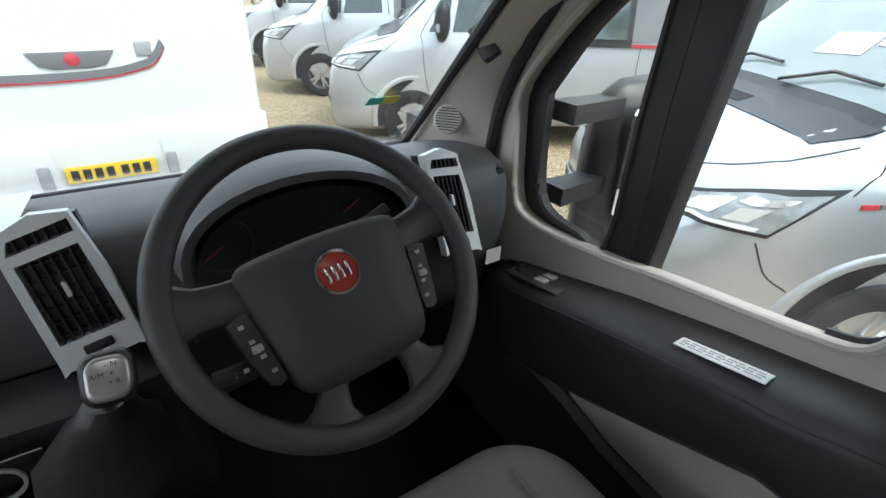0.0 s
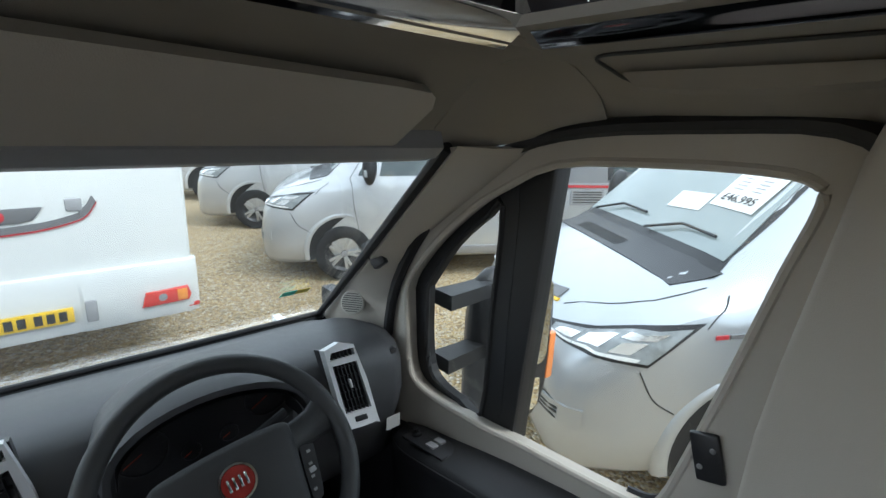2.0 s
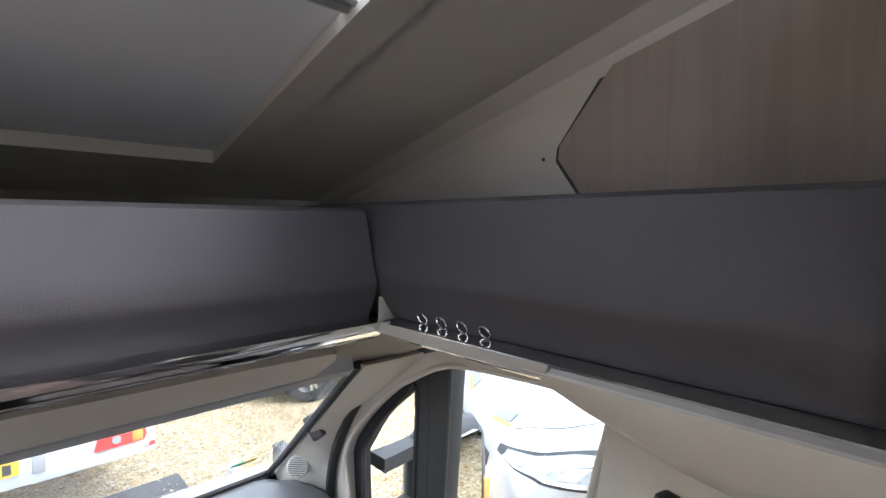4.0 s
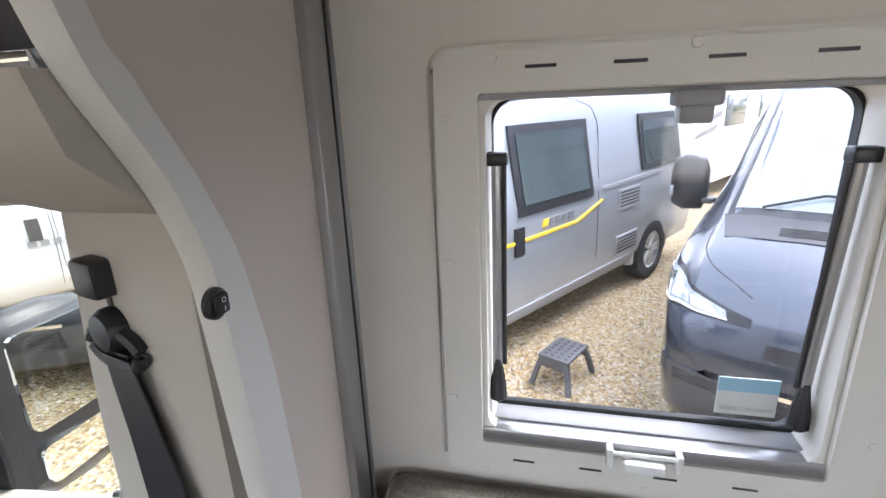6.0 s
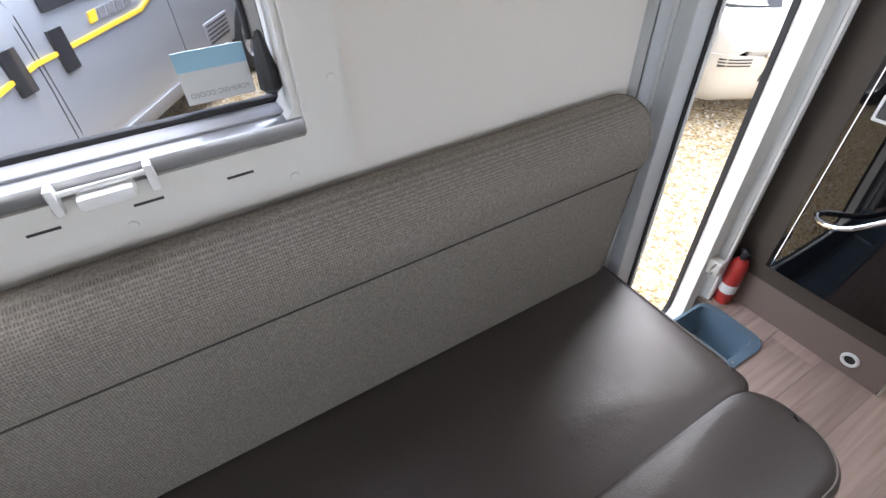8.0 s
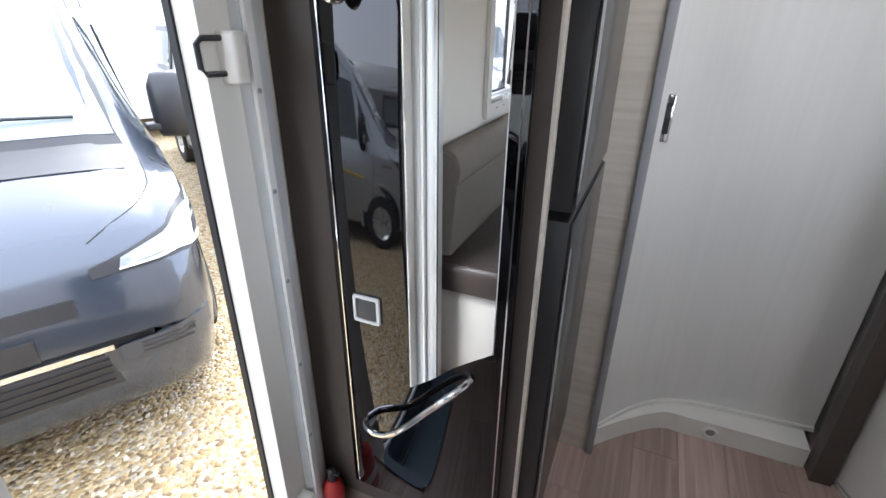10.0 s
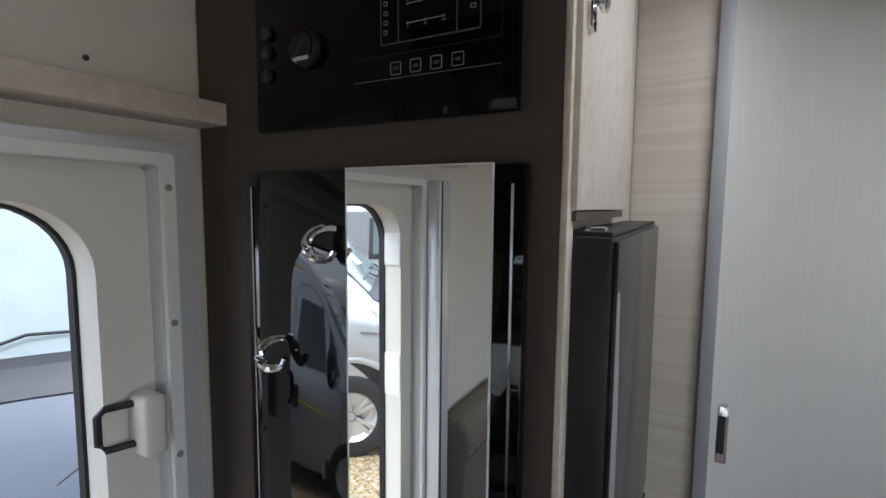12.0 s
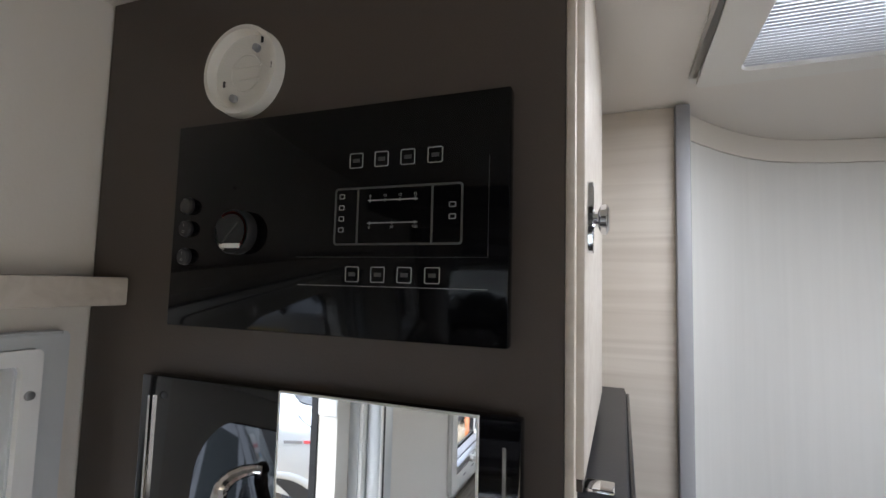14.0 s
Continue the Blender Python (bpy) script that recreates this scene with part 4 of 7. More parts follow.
def arc_strip(r0, r1, a0, a1, n=20):
    bm = bmesh.new()
    A = [bm.verts.new(m_d @ Vector((r0 * math.cos(radians(a0 + (a1 - a0) * i / n)), r0 * math.sin(radians(a0 + (a1 - a0) * i / n)), 0.0003))) for i in range(n + 1)]
    B = [bm.verts.new(m_d @ Vector((r1 * math.cos(radians(a0 + (a1 - a0) * i / n)), r1 * math.sin(radians(a0 + (a1 - a0) * i / n)), 0.0003))) for i in range(n + 1)]
    for i in range(n):
        bm.faces.new((A[i], A[i + 1], B[i + 1], B[i]))
    bmesh.ops.solidify(bm, geom=bm.faces[:], thickness=-0.0005)
    return bm


REDINK = mat("red print", (0.75, 0.10, 0.05), 0.6, vary=0.0, fine=0)
part("dial_arc", arc_strip(0.0160, 0.0175, 170, 250), WHITEINK, kn, smooth=False)
part("dial_arc", arc_strip(0.0155, 0.0175, -60, 130), REDINK, kn, smooth=False)
part("dial_pointer", prism([(-0.0105, -0.0105), (-0.009, -0.0115), (0.0085, 0.007), (0.007, 0.008)], "z", 0.0002, 0.0008), DIM, kn, smooth=False).data.transform(m_d)
for i, zz in enumerate((1.613, 1.5915, 1.5655)):
    rk = part("rocker", lathe([(0, 0.004), (0.006, 0.0045), (0.0075, 0.003), (0.008, 0.0)], facing(0.552, PF, zz, 0, 1, 0), 20), BLACK, cp)
    if i:
        lettering("I", 0.004, plane_m((0.552, PF + 0.0046, zz + 0.003), (-1, 0, 0), (0, 0, 1)), GREYINK, rk)
        lettering("O", 0.004, plane_m((0.552, PF + 0.0046, zz - 0.003), (-1, 0, 0), (0, 0, 1)), GREYINK, rk)
dt = thing("detector_base", "round white plastic alarm mounting plate", "alarm base", (0.5, YT, 1.74))
part("dish", lathe([(0, 0.002), (0.037, 0.002), (0.038, 0.012), (0.042, 0.012), (0.043, 0.0)], facing(0.502, YT + 0.0005, 1.739, 0, 1, 0), 40), CREAM, dt)
for dx, dz in ((-0.012, 0.022), (0.012, -0.024)):
    part("screw", lathe([(0, 0.005), (0.0035, 0.004), (0.004, 0.0)], facing(0.502 + dx, YT + 0.0026, 1.739 + dz, 0, 1, 0), 12), GREYPL, dt)
for dx, dz in ((-0.03, 0.004), (0.026, -0.008), (-0.017, 0.03)):
    part("slot", box(0.502 + dx - 0.0012, 0.502 + dx + 0.0012, YT + 0.0027, YT + 0.0034, 1.739 + dz - 0.003, 1.739 + dz + 0.003), BLACK, dt)
part("embossed_disc", lathe([(0.017, 0.0028), (0.0175, 0.0034), (0.018, 0.0028)], facing(0.502, YT, 1.739, 0, 1, 0), 30), CREAM, dt)
for dz in (-0.006, 0.006):
    part("rib", box(0.484, 0.52, YT + 0.0026, YT + 0.0036, 1.739 + dz - 0.0006, 1.739 + dz + 0.0006), CREAM, dt)
s_ = part("top_screw", lathe([(0, 0.004), (0.003, 0.003), (0.0034, 0)], facing(0.337, YT + 0.0004, 1.786, 0, 1, 0), 10), ALU)
tagged(s_, "bright screw head in the brown board", "screw")

# ---- the cab ----
DASH = mat("charcoal dashboard plastic", (0.062, 0.062, 0.066), 0.45, vary=0.12, scale=8, fine=0.09, fine_scale=900)
SOFTBLACK = mat("soft black plastic", (0.028, 0.028, 0.031), 0.4, vary=0.12, fine=0.08, fine_scale=900)
SILVER = mat("silver painted plastic", (0.74, 0.75, 0.76), 0.3, metal=0.1, vary=0.03, fine=0.01)
CABCREAM = mat("beige cab trim", (0.44, 0.405, 0.352), 0.6, vary=0.04, scale=5, fine=0.06, fine_scale=800)
# beige cloth toned down so its colour carries the shade under the roof
HEADLINER = mat("shaded beige headliner cloth", (0.29, 0.265, 0.228), 0.9, vary=0.05, scale=5, fine=0.1, fine_scale=1200, spec=0.15)
VOIDLINE = mat("pale beige void lining", (0.50, 0.465, 0.41), 0.8, vary=0.04, scale=4, fine=0.08, fine_scale=900, spec=0.2)
LIP = mat("dark vinyl shelf lining", (0.038, 0.034, 0.036), 0.65, vary=0.06, scale=7, fine=0.07, fine_scale=700)
CARPET = mat("black carpet", (0.008, 0.008, 0.008), 0.95, vary=0.3, fine=0.1, fine_scale=600, spec=0.1)
PANELW = wood("brown grained board", (0.25, 0.205, 0.17), (0.29, 0.24, 0.20), 2, 0.6)
GAITER = leather("black gaiter leather", (0.02, 0.02, 0.021), 0.5)
SATIN = mat("satin metal", (0.35, 0.34, 0.33), 0.35, metal=0.7, vary=0.05, fine=0.01)


def plate(outer, holes, axis, a0, a1, bevel=0.0):
    """A flat plate with openings through it."""
    bm = bmesh.new()
    k = "xyz".index(axis)

    def v3(p, a):
        q = list(p)
        q.insert(k, a)
        return q
    es = []
    for loop in (outer, *holes):
        vs = [bm.verts.new(v3(p, a0)) for p in loop]
        es += [bm.edges.new((vs[i], vs[(i + 1) % len(vs)])) for i in range(len(vs))]
    bmesh.ops.triangle_fill(bm, use_beauty=True, use_dissolve=False, edges=es)
    ext = bmesh.ops.extrude_face_region(bm, geom=bm.faces[:])
    d = [0, 0, 0]
    d[k] = a1 - a0
    bmesh.ops.translate(bm, vec=d, verts=[g for g in ext["geom"] if isinstance(g, bmesh.types.BMVert)])
    return bm


def curve2(pts, n=4):
    c = smooth_line([(a, b, 0) for a, b in pts] + [(pts[0][0], pts[0][1], 0)], n)[:-1]
    return [(p.x, p.y) for p in c]


tagged(part("cab_floor", box(-1.2, 0.70, 0.4705, 2.0, -0.12, -0.02), CARPET, smooth=False), "black carpeted cab floor", "floor", kind="structure")
tagged(part("cab_bulkhead", box(-1.2, 0.66, 1.99, 2.02, -0.12, 0.66), CARPET, smooth=False), "dark footwell bulkhead", "bulkhead", kind="structure")
tagged(part("wall_cab_left", box(-1.24, -1.205, 0.4705, 2.0, -0.12, 0.75), CABCREAM, smooth=False), "beige cab side lining across from the driver", "wall", kind="structure")

# windscreen: a sloping pane between dashboard and header
def scr(x, z, d=0.0):
    return (x, 1.83 - 1.33 * (z - 0.8) + d, z + d * 0.75)


ws = thing("windscreen", "raked cab windscreen with a black edge", "windscreen", (-0.26, 1.6, 0.97))
wsp = part("pane", loft([[scr(-1.14, 0.66, d), scr(0.655, 0.66, d), scr(0.475, 1.275, d), scr(-0.99, 1.275, d)] for d in (0.012, 0.018)]), GLASS, ws, smooth=False)
wsp.visible_shadow = False
part("rubber_edge", tube([scr(0.640, 0.665), scr(0.605, 0.80), scr(0.545, 1.02), scr(0.478, 1.262)], 0.011, 8), RUBBER, ws)
part("lower_edge", tube([scr(-1.1, 0.684), scr(0.2, 0.676), scr(0.64, 0.682)], 0.009, 8), RUBBER, ws)
tl = thing("screen_sticker", "green and yellow marker sticker on the windscreen", "sticker", scr(0.47, 0.86, -0.002))
bmq = [bmesh.new(), bmesh.new()]
for q, (xa, xb) in zip(bmq, ((0.425, 0.4625), (0.463, 0.50))):
    loft([[scr(xa, 0.842, d), scr(xb, 0.842, d), scr(xb, 0.862, d), scr(xa, 0.862, d)] for d in (0.006, 0.007)], bm=q)
part("green_half", bmq[0], mat("green sticker", (0.05, 0.5, 0.35), 0.5, vary=0.02, fine=0), tl, smooth=False)
part("yellow_half", bmq[1], mat("yellow sticker", (0.65, 0.5, 0.05), 0.5, vary=0.02, fine=0), tl, smooth=False)

# A-pillar lining with speaker grille and block
ap = thing("windscreen_pillar", "beige lined windscreen pillar with a round speaker grille", "pillar", (0.6, 1.6, 0.95), kind="structure")
def seal_y(z):
    """Where the front edge of the door opening runs, by height."""
    k = [(0.5, 1.615), (0.75, 1.615), (0.9, 1.58), (1.07, 1.47), (1.185, 1.34), (1.262, 1.22), (1.4, 1.05)]
    for (z0, y0), (z1, y1) in zip(k, k[1:]):
        if z <= z1:
            return y0 + (y1 - y0) * (z - z0) / (z1 - z0)
    return k[-1][1]


rings = []
for t in [i / 12 for i in range(13)]:
    z = 0.60 + 0.66 * t
    yy = 1.83 - 1.33 * (z - 0.8)
    xa = 0.668 - 0.30 * (z - 0.66)
    ys = min(seal_y(z), yy - 0.02)
    rings.append([(xa - 0.002, yy + 0.01, z), (xa - 0.012, yy - 0.03, z + 0.005), ((xa + 0.668) / 2 - 0.012, (yy + ys) / 2 - 0.012, z), (0.664, ys, z), (0.72, ys + 0.01, z), (0.72, yy + 0.03, z)])
part("lining", loft(rings), CABCREAM, ap, angle=1.0)
sg = part("speaker_grille", lathe([(0, 0.002), (0.030, 0.003), (0.034, 0.0), (0.034, -0.01)], facing(0.603, 1.722, 0.812, -0.72, -0.62, 0.3), 28), mat("pale speaker grille", (0.5, 0.48, 0.43), 0.6, vary=0.03, fine=0), ap)
msg = facing(0.603, 1.722, 0.812, -0.72, -0.62, 0.3)
for i in range(9):
    w = math.sqrt(max(0, 0.029 ** 2 - (-0.024 + 0.006 * i) ** 2))
    part("slot", box(-w, w, -0.024 + 0.006 * i - 0.0011, -0.024 + 0.006 * i + 0.0011, 0.0018, 0.0036), DARKINK, sg, smooth=False).data.transform(msg)
pb = part("anchor_block", box(-0.017, 0.017, -0.034, 0.034, -0.012, 0.014, 0.004), BLACK, ap)
pb.data.transform(facing(0.578, 1.572, 0.99, -0.8, -0.5, 0.3) @ Matrix.Rotation(radians(40), 4, "Z"))

# driver's door
dd = thing("driver_door", "beige and black driver's door with a black divided window", "door", (0.67, 1.15, 0.7))
DX = 0.66
opening = curve2([(1.561, 0.883), (1.553, 0.78), (1.544, 0.70), (1.515, 0.650), (1.43, 0.638), (1.27, 0.652), (1.18, 0.668), (1.055, 0.684), (0.948, 0.699), (0.905, 0.712), (0.882, 0.745), (0.858, 0.841), (0.825, 0.995), (0.796, 1.14), (0.777, 1.225), (0.787, 1.250), (0.835, 1.259), (0.96, 1.256), (1.143, 1.238), (1.266, 1.178), (1.34, 1.131), (1.45, 1.036), (1.537, 0.935)], 3)
outer = curve2([(1.60, 0.40), (1.615, 0.60), (1.615, 0.75), (1.58, 0.90), (1.47, 1.07), (1.34, 1.185), (1.22, 1.262), (1.08, 1.298), (0.90, 1.312), (0.775, 1.313), (0.715, 1.27), (0.70, 1.15), (0.715, 0.95), (0.725, 0.75), (0.725, 0.55), (0.73, 0.40)], 3)
part("upper_frame", plate(outer, [opening], "x", DX, DX + 0.035), CABCREAM, dd, smooth=False)
part("frame_lip", tube([(DX + 0.004, a, b) for a, b in opening], 0.008, 8, True), CABCREAM, dd)
part("glass_seal", tube([(DX + 0.034, a, b) for a, b in opening[24:54]], 0.007, 6), RUBBER, dd)
q_out = curve2([(1.59, 0.90), (1.585, 0.78), (1.572, 0.66), (1.50, 0.61), (1.40, 0.605), (1.26, 0.615), (1.25, 0.9), (1.25, 1.21), (1.33, 1.165), (1.47, 1.06)], 3)
q_in = curve2([(1.515, 0.90), (1.512, 0.78), (1.497, 0.69), (1.455, 0.657), (1.38, 0.648), (1.305, 0.652), (1.295, 0.9), (1.286, 1.14), (1.33, 1.11), (1.425, 1.025)], 3)
part("quarter_surround", plate(q_out, [q_in], "x", DX + 0.037, DX + 0.062), RUBBER, dd, smooth=False)
part("quarter_seal", tube([(DX + 0.037, a, b) for a, b in q_in], 0.007, 6, True), RUBBER, dd)
part("divider_bar", prism([(1.213, 0.627), (1.303, 0.627), (1.286, 1.19), (1.168, 1.25)], "x", DX + 0.038, DX + 0.088, 0.004), RUBBER, dd)
part("divider_edge", tube([(DX + 0.038, 1.214, 0.63), (DX + 0.038, 1.170, 1.245)], 0.006, 6), RUBBER, dd)
for loop in (q_in, curve2([(1.22, 0.62), (0.90, 0.69), (0.86, 0.73), (0.76, 1.24), (0.80, 1.27), (1.18, 1.25)], 1)):
    g_ = part("pane", prism(loop, "x", DX + 0.066, DX + 0.069), GLASS, dd, smooth=False)
    g_.visible_shadow = False
# black opening seal that follows the door's top edge
part("opening_seal", tube([(DX - 0.012, a, b) for a, b in outer[6:38]], 0.014, 8), RUBBER, dd)
# armrest and lower card
secs = [(1.56, 0.640, 0.475, 0.30), (1.53, 0.605, 0.510, 0.27), (1.46, 0.575, 0.535, 0.30), (1.36, 0.566, 0.560, 0.345), (1.2, 0.560, 0.602, 0.395), (1.05, 0.556, 0.634, 0.455), (0.92, 0.556, 0.657, 0.505), (0.86, 0.560, 0.670, 0.50), (0.80, 0.572, 0.674, 0.42), (0.765, 0.60, 0.655, 0.42), (0.745, 0.635, 0.635, 0.45)]
rings = []
for y, xi, zt, zb in secs:
    rings.append([(DX - 0.001, y, zt + 0.012), (xi + 0.05, y, zt + 0.006), (xi + 0.02, y, zt), (xi + 0.004, y, zt - 0.014), (xi, y, zt - 0.035), (xi + 0.012, y, zb + 0.03), (xi + 0.035, y, zb), (DX - 0.001, y, zb - 0.01)])
ar = part("armrest", loft(rings), SOFTBLACK, dd, angle=0.9)
part("armrest_seam", tube(smooth_line([(xi + 0.0025, y, zt - 0.016) for y, xi, zt, zb in secs[1:9]], 3), 0.0016, 5), DARKINK, ar)
part("card", prism([(1.60, -0.02), (1.60, 0.50), (1.36, 0.56), (0.80, 0.64), (0.73, 0.64), (0.73, -0.02)], "x", DX - 0.012, DX - 0.0015), SOFTBLACK, dd, smooth=False)
part("insert_panel", prism(curve2([(1.28, 0.40), (1.262, 0.438), (1.20, 0.457), (1.08, 0.477), (0.96, 0.495), (0.86, 0.515), (0.80, 0.50), (0.80, 0.30), (0.90, 0.27), (1.10, 0.285), (1.22, 0.315), (1.27, 0.345)], 3), "x", DX - 0.03, DX - 0.0125), CABCREAM, dd)
part("door_bin", loft([[(DX - 0.013, y, z), (0.622, y, z + 0.004), (0.608, y, z - 0.012), (0.612, y, z - 0.10), (DX - 0.013, y, z - 0.12)] for y, z in ((1.45, 0.36), (1.36, 0.345), (1.27, 0.335), (1.15, 0.30), (1.0, 0.285), (0.76, 0.27))]), SOFTBLACK, dd)
pull = part("door_pull", tube(smooth_line([(0.605, 1.33, 0.505), (0.59, 1.30, 0.487), (0.582, 1.26, 0.49), (0.578, 1.225, 0.52), (0.58, 1.205, 0.545), (0.59, 1.185, 0.52)], 4), 0.009, 10), BLACK, dd)
swp = part("switch_plate", box(-0.032, 0.032, -0.075, 0.075, -0.004, 0.004, 0.003), SOFTBLACK, dd)
m_sw = Matrix.Translation((0.617, 1.385, 0.563)) @ Matrix.Rotation(radians(-10), 4, "X")
swp.data.transform(m_sw)
for dy, dx in ((-0.018, 0.012), (-0.018, -0.012)):
    part("window_switch", box(dx - 0.009, dx + 0.009, dy - 0.014, dy + 0.014, 0.003, 0.009, 0.002), GREYPL, swp).data.transform(m_sw)
part("mirror_joystick", lathe([(0.013, 0), (0.013, 0.005), (0.006, 0.007), (0.006, 0.014), (0.009, 0.016), (0, 0.018)], Matrix.Translation((-0.004, 0.05, 0.004)), 18), BLACK, swp).data.transform(m_sw)
lb = thing("warning_label", "white printed warning label stuck on the armrest", "label", (0.592, 1.015, 0.646))
m_lb = plane_m((0.594, 1.015, 0.647), (0.02, -0.9848, 0.19), (0.98, 0.0, 0.0))
m_lb = Matrix.Translation((0.592, 1.016, 0.6465)) @ Matrix.Rotation(radians(-11), 4, "X") @ Matrix.Rotation(radians(-90), 4, "Z")
part("paper", box(-0.062, 0.062, -0.0135, 0.0135, -0.001, 0.001, 0.0005), WHITEINK, lb).data.transform(m_lb)
for k in range(3):
    for j in range(9):
        part("print_bar", box(-0.057 + j * 0.0128, -0.057 + j * 0.0128 + 0.0085 + 0.003 * ((j * 7 + k * 3) % 2), 0.0062 - k * 0.0062 - 0.0012, 0.0062 - k * 0.0062 + 0.0012, 0.001, 0.0014), GREYPL, lb, smooth=False).data.transform(m_lb)
hg = thing("belt_anchor_plate", "black plastic bracket beside the door window", "bracket", (0.66, 0.832, 0.858))
part("plate", box(-0.010, 0.0, -0.020, 0.020, -0.036, 0.036, 0.004), BLACK, hg).data.transform(Matrix.Translation((0.660, 0.832, 0.858)) @ Matrix.Rotation(radians(-18), 4, "X"))
for dz in (-0.02, 0.02):
    part("screw", lathe([(0, 0.003), (0.004, 0.002), (0.004, 0)], facing(0.650, 0.832 - dz * 0.3, 0.858 + dz * 0.8, -1, 0, 0), 10), ALU, hg)

# wing mirror outside the quarter window
wm = thing("wing_mirror", "black twin-arm wing mirror with orange side lamp", "wing mirror", (0.95, 1.4, 0.7))
for zz in (0.862, 0.685):
    part("arm", loft([[(x, y - w, zz - 0.02), (x, y + w, zz - 0.02), (x, y + w, zz + 0.02), (x, y - w, zz + 0.02)] for x, y, w in ((0.735, 1.50, 0.035), (0.82, 1.50, 0.03), (0.90, 1.505, 0.028))]), RUBBER, wm)
hs_ = part("housing", loft([[(x, y + w * math.cos(a), 0.64 + h * math.copysign(abs(math.sin(a)) ** 0.7, math.sin(a))) for a in [k * math.pi / 8 for k in range(16)]] for x, y, w, h in ((0.862, 1.52, 0.012, 0.20), (0.876, 1.52, 0.04, 0.25), (0.92, 1.515, 0.065, 0.275), (1.03, 1.505, 0.07, 0.28), (1.12, 1.49, 0.055, 0.26), (1.16, 1.475, 0.018, 0.20))]), BLACK, wm, angle=1.2)
part("mirror_glass", loft([[(x, y - 0.01 * (x - 0.98), 0.73 + z) for x, z in rrect(0.892, 1.11, -0.13, 0.14, 0.03, 4)] for y in (1.444, 1.432)]), MIRROR, wm, smooth=False)
part("lower_glass", loft([[(x, y, 0.49 + z) for x, z in rrect(0.90, 1.10, -0.05, 0.06, 0.02, 4)] for y in (1.45, 1.438)]), MIRROR, wm, smooth=False)
part("side_lamp", box(1.135, 1.168, 1.44, 1.485, 0.52, 0.68, 0.008), mat("amber lens", (0.75, 0.25, 0.08), 0.2, vary=0.1, scale=40, fine=0.02, coat=0.6), wm)

# B-pillar lining and seat belt
bp_ = thing("rear_cab_pillar", "beige lined pillar behind the driver's door", "pillar", (0.6, 0.6, 0.9), kind="structure")
part("lining", loft([[(0.468, 0.4765, z), (0.495, 0.57, z), (0.52, 0.65, z), (0.545, e - 0.07, z), (0.568, e - 0.03, z), (0.576, e - 0.008, z), (0.584, e - 0.001, z), (0.658, e + 0.004, z), (0.658, 0.4765, z)] for z, e in ((-0.02, 0.77), (0.5, 0.772), (0.66, 0.776), (0.80, 0.776), (0.96, 0.774), (1.06, 0.766), (1.22, 0.748), (1.28, 0.742), (1.335, 0.73))]), CABCREAM, bp_, angle=0.9)
part("upper_cover", loft([[(0.352, y, 1.392), (0.365, y, 1.392 - h * 0.55), (0.42, y, 1.385 - h), (0.52, y, 1.37 - h), (0.64, y, 1.34 - h * 0.6), (0.69, y, 1.34), (0.69, y, 1.40)] for y, h in ((0.4445, 0.085), (0.53, 0.085), (0.60, 0.075), (0.66, 0.055), (0.70, 0.03), (0.725, 0.006), (0.728, 0.001))]), CABCREAM, bp_, angle=1.0)
sb = thing("seat_belt", "black seat belt hanging from the pillar loop", "seat belt", (0.49, 0.6, 1.0))
def on_pillar(u, dx, z):
    """A place u metres along the pillar's face, dx off it."""
    return (0.515 + 0.282 * u - 0.959 * dx, 0.603 + 0.959 * u + 0.282 * dx, z + 0.052)


def pillar_block(u0, u1, d0, d1, z0, z1, r):
    bm = box(u0, u1, d0, d1, z0, z1, r)
    for v in bm.verts:
        v.co = on_pillar(*v.co)
    return bm


part("slider_cover", pillar_block(-0.008, 0.034, 0.0, 0.03, 1.142, 1.182, 0.006), BLACK, sb)
part("slider_stem", pillar_block(0.006, 0.016, 0.0, 0.012, 1.115, 1.144, 0.003), BLACK, sb)
part("pivot_cap", lathe([(0.024, 0.0), (0.024, 0.012), (0.019, 0.02), (0.0, 0.023)], facing(*on_pillar(0.008, 0.008, 1.105), -0.959, 0.282, 0), 24), BLACK, sb)
part("loop", tube([on_pillar(0.006 + 0.046 * math.cos(a), 0.016, 1.085 + 0.02 * math.sin(a)) for a in [k * math.pi / 12 for k in range(24)]], 0.008, 8, True), BLACK, sb)
part("webbing", loft([[on_pillar(u + w, d + e, z) for w, e in ((-0.025, 0), (-0.025, 0.0016), (0.025, 0.0016), (0.025, 0))] for u, d, z in ((0.008, 0.018, 1.082), (0.006, 0.014, 0.95), (0.004, 0.012, 0.7), (0.0, 0.012, 0.2))]), SOFTBLACK, sb)
part("webbing", loft([[on_pillar(u + w, d + e, z) for w, e in ((-0.025, 0), (-0.025, 0.0016), (0.025, 0.0016), (0.025, 0))] for u, d, z in ((-0.002, 0.022, 1.078), (-0.045, 0.022, 0.95), (-0.10, 0.03, 0.78), (-0.19, 0.06, 0.5))]), SOFTBLACK, sb)

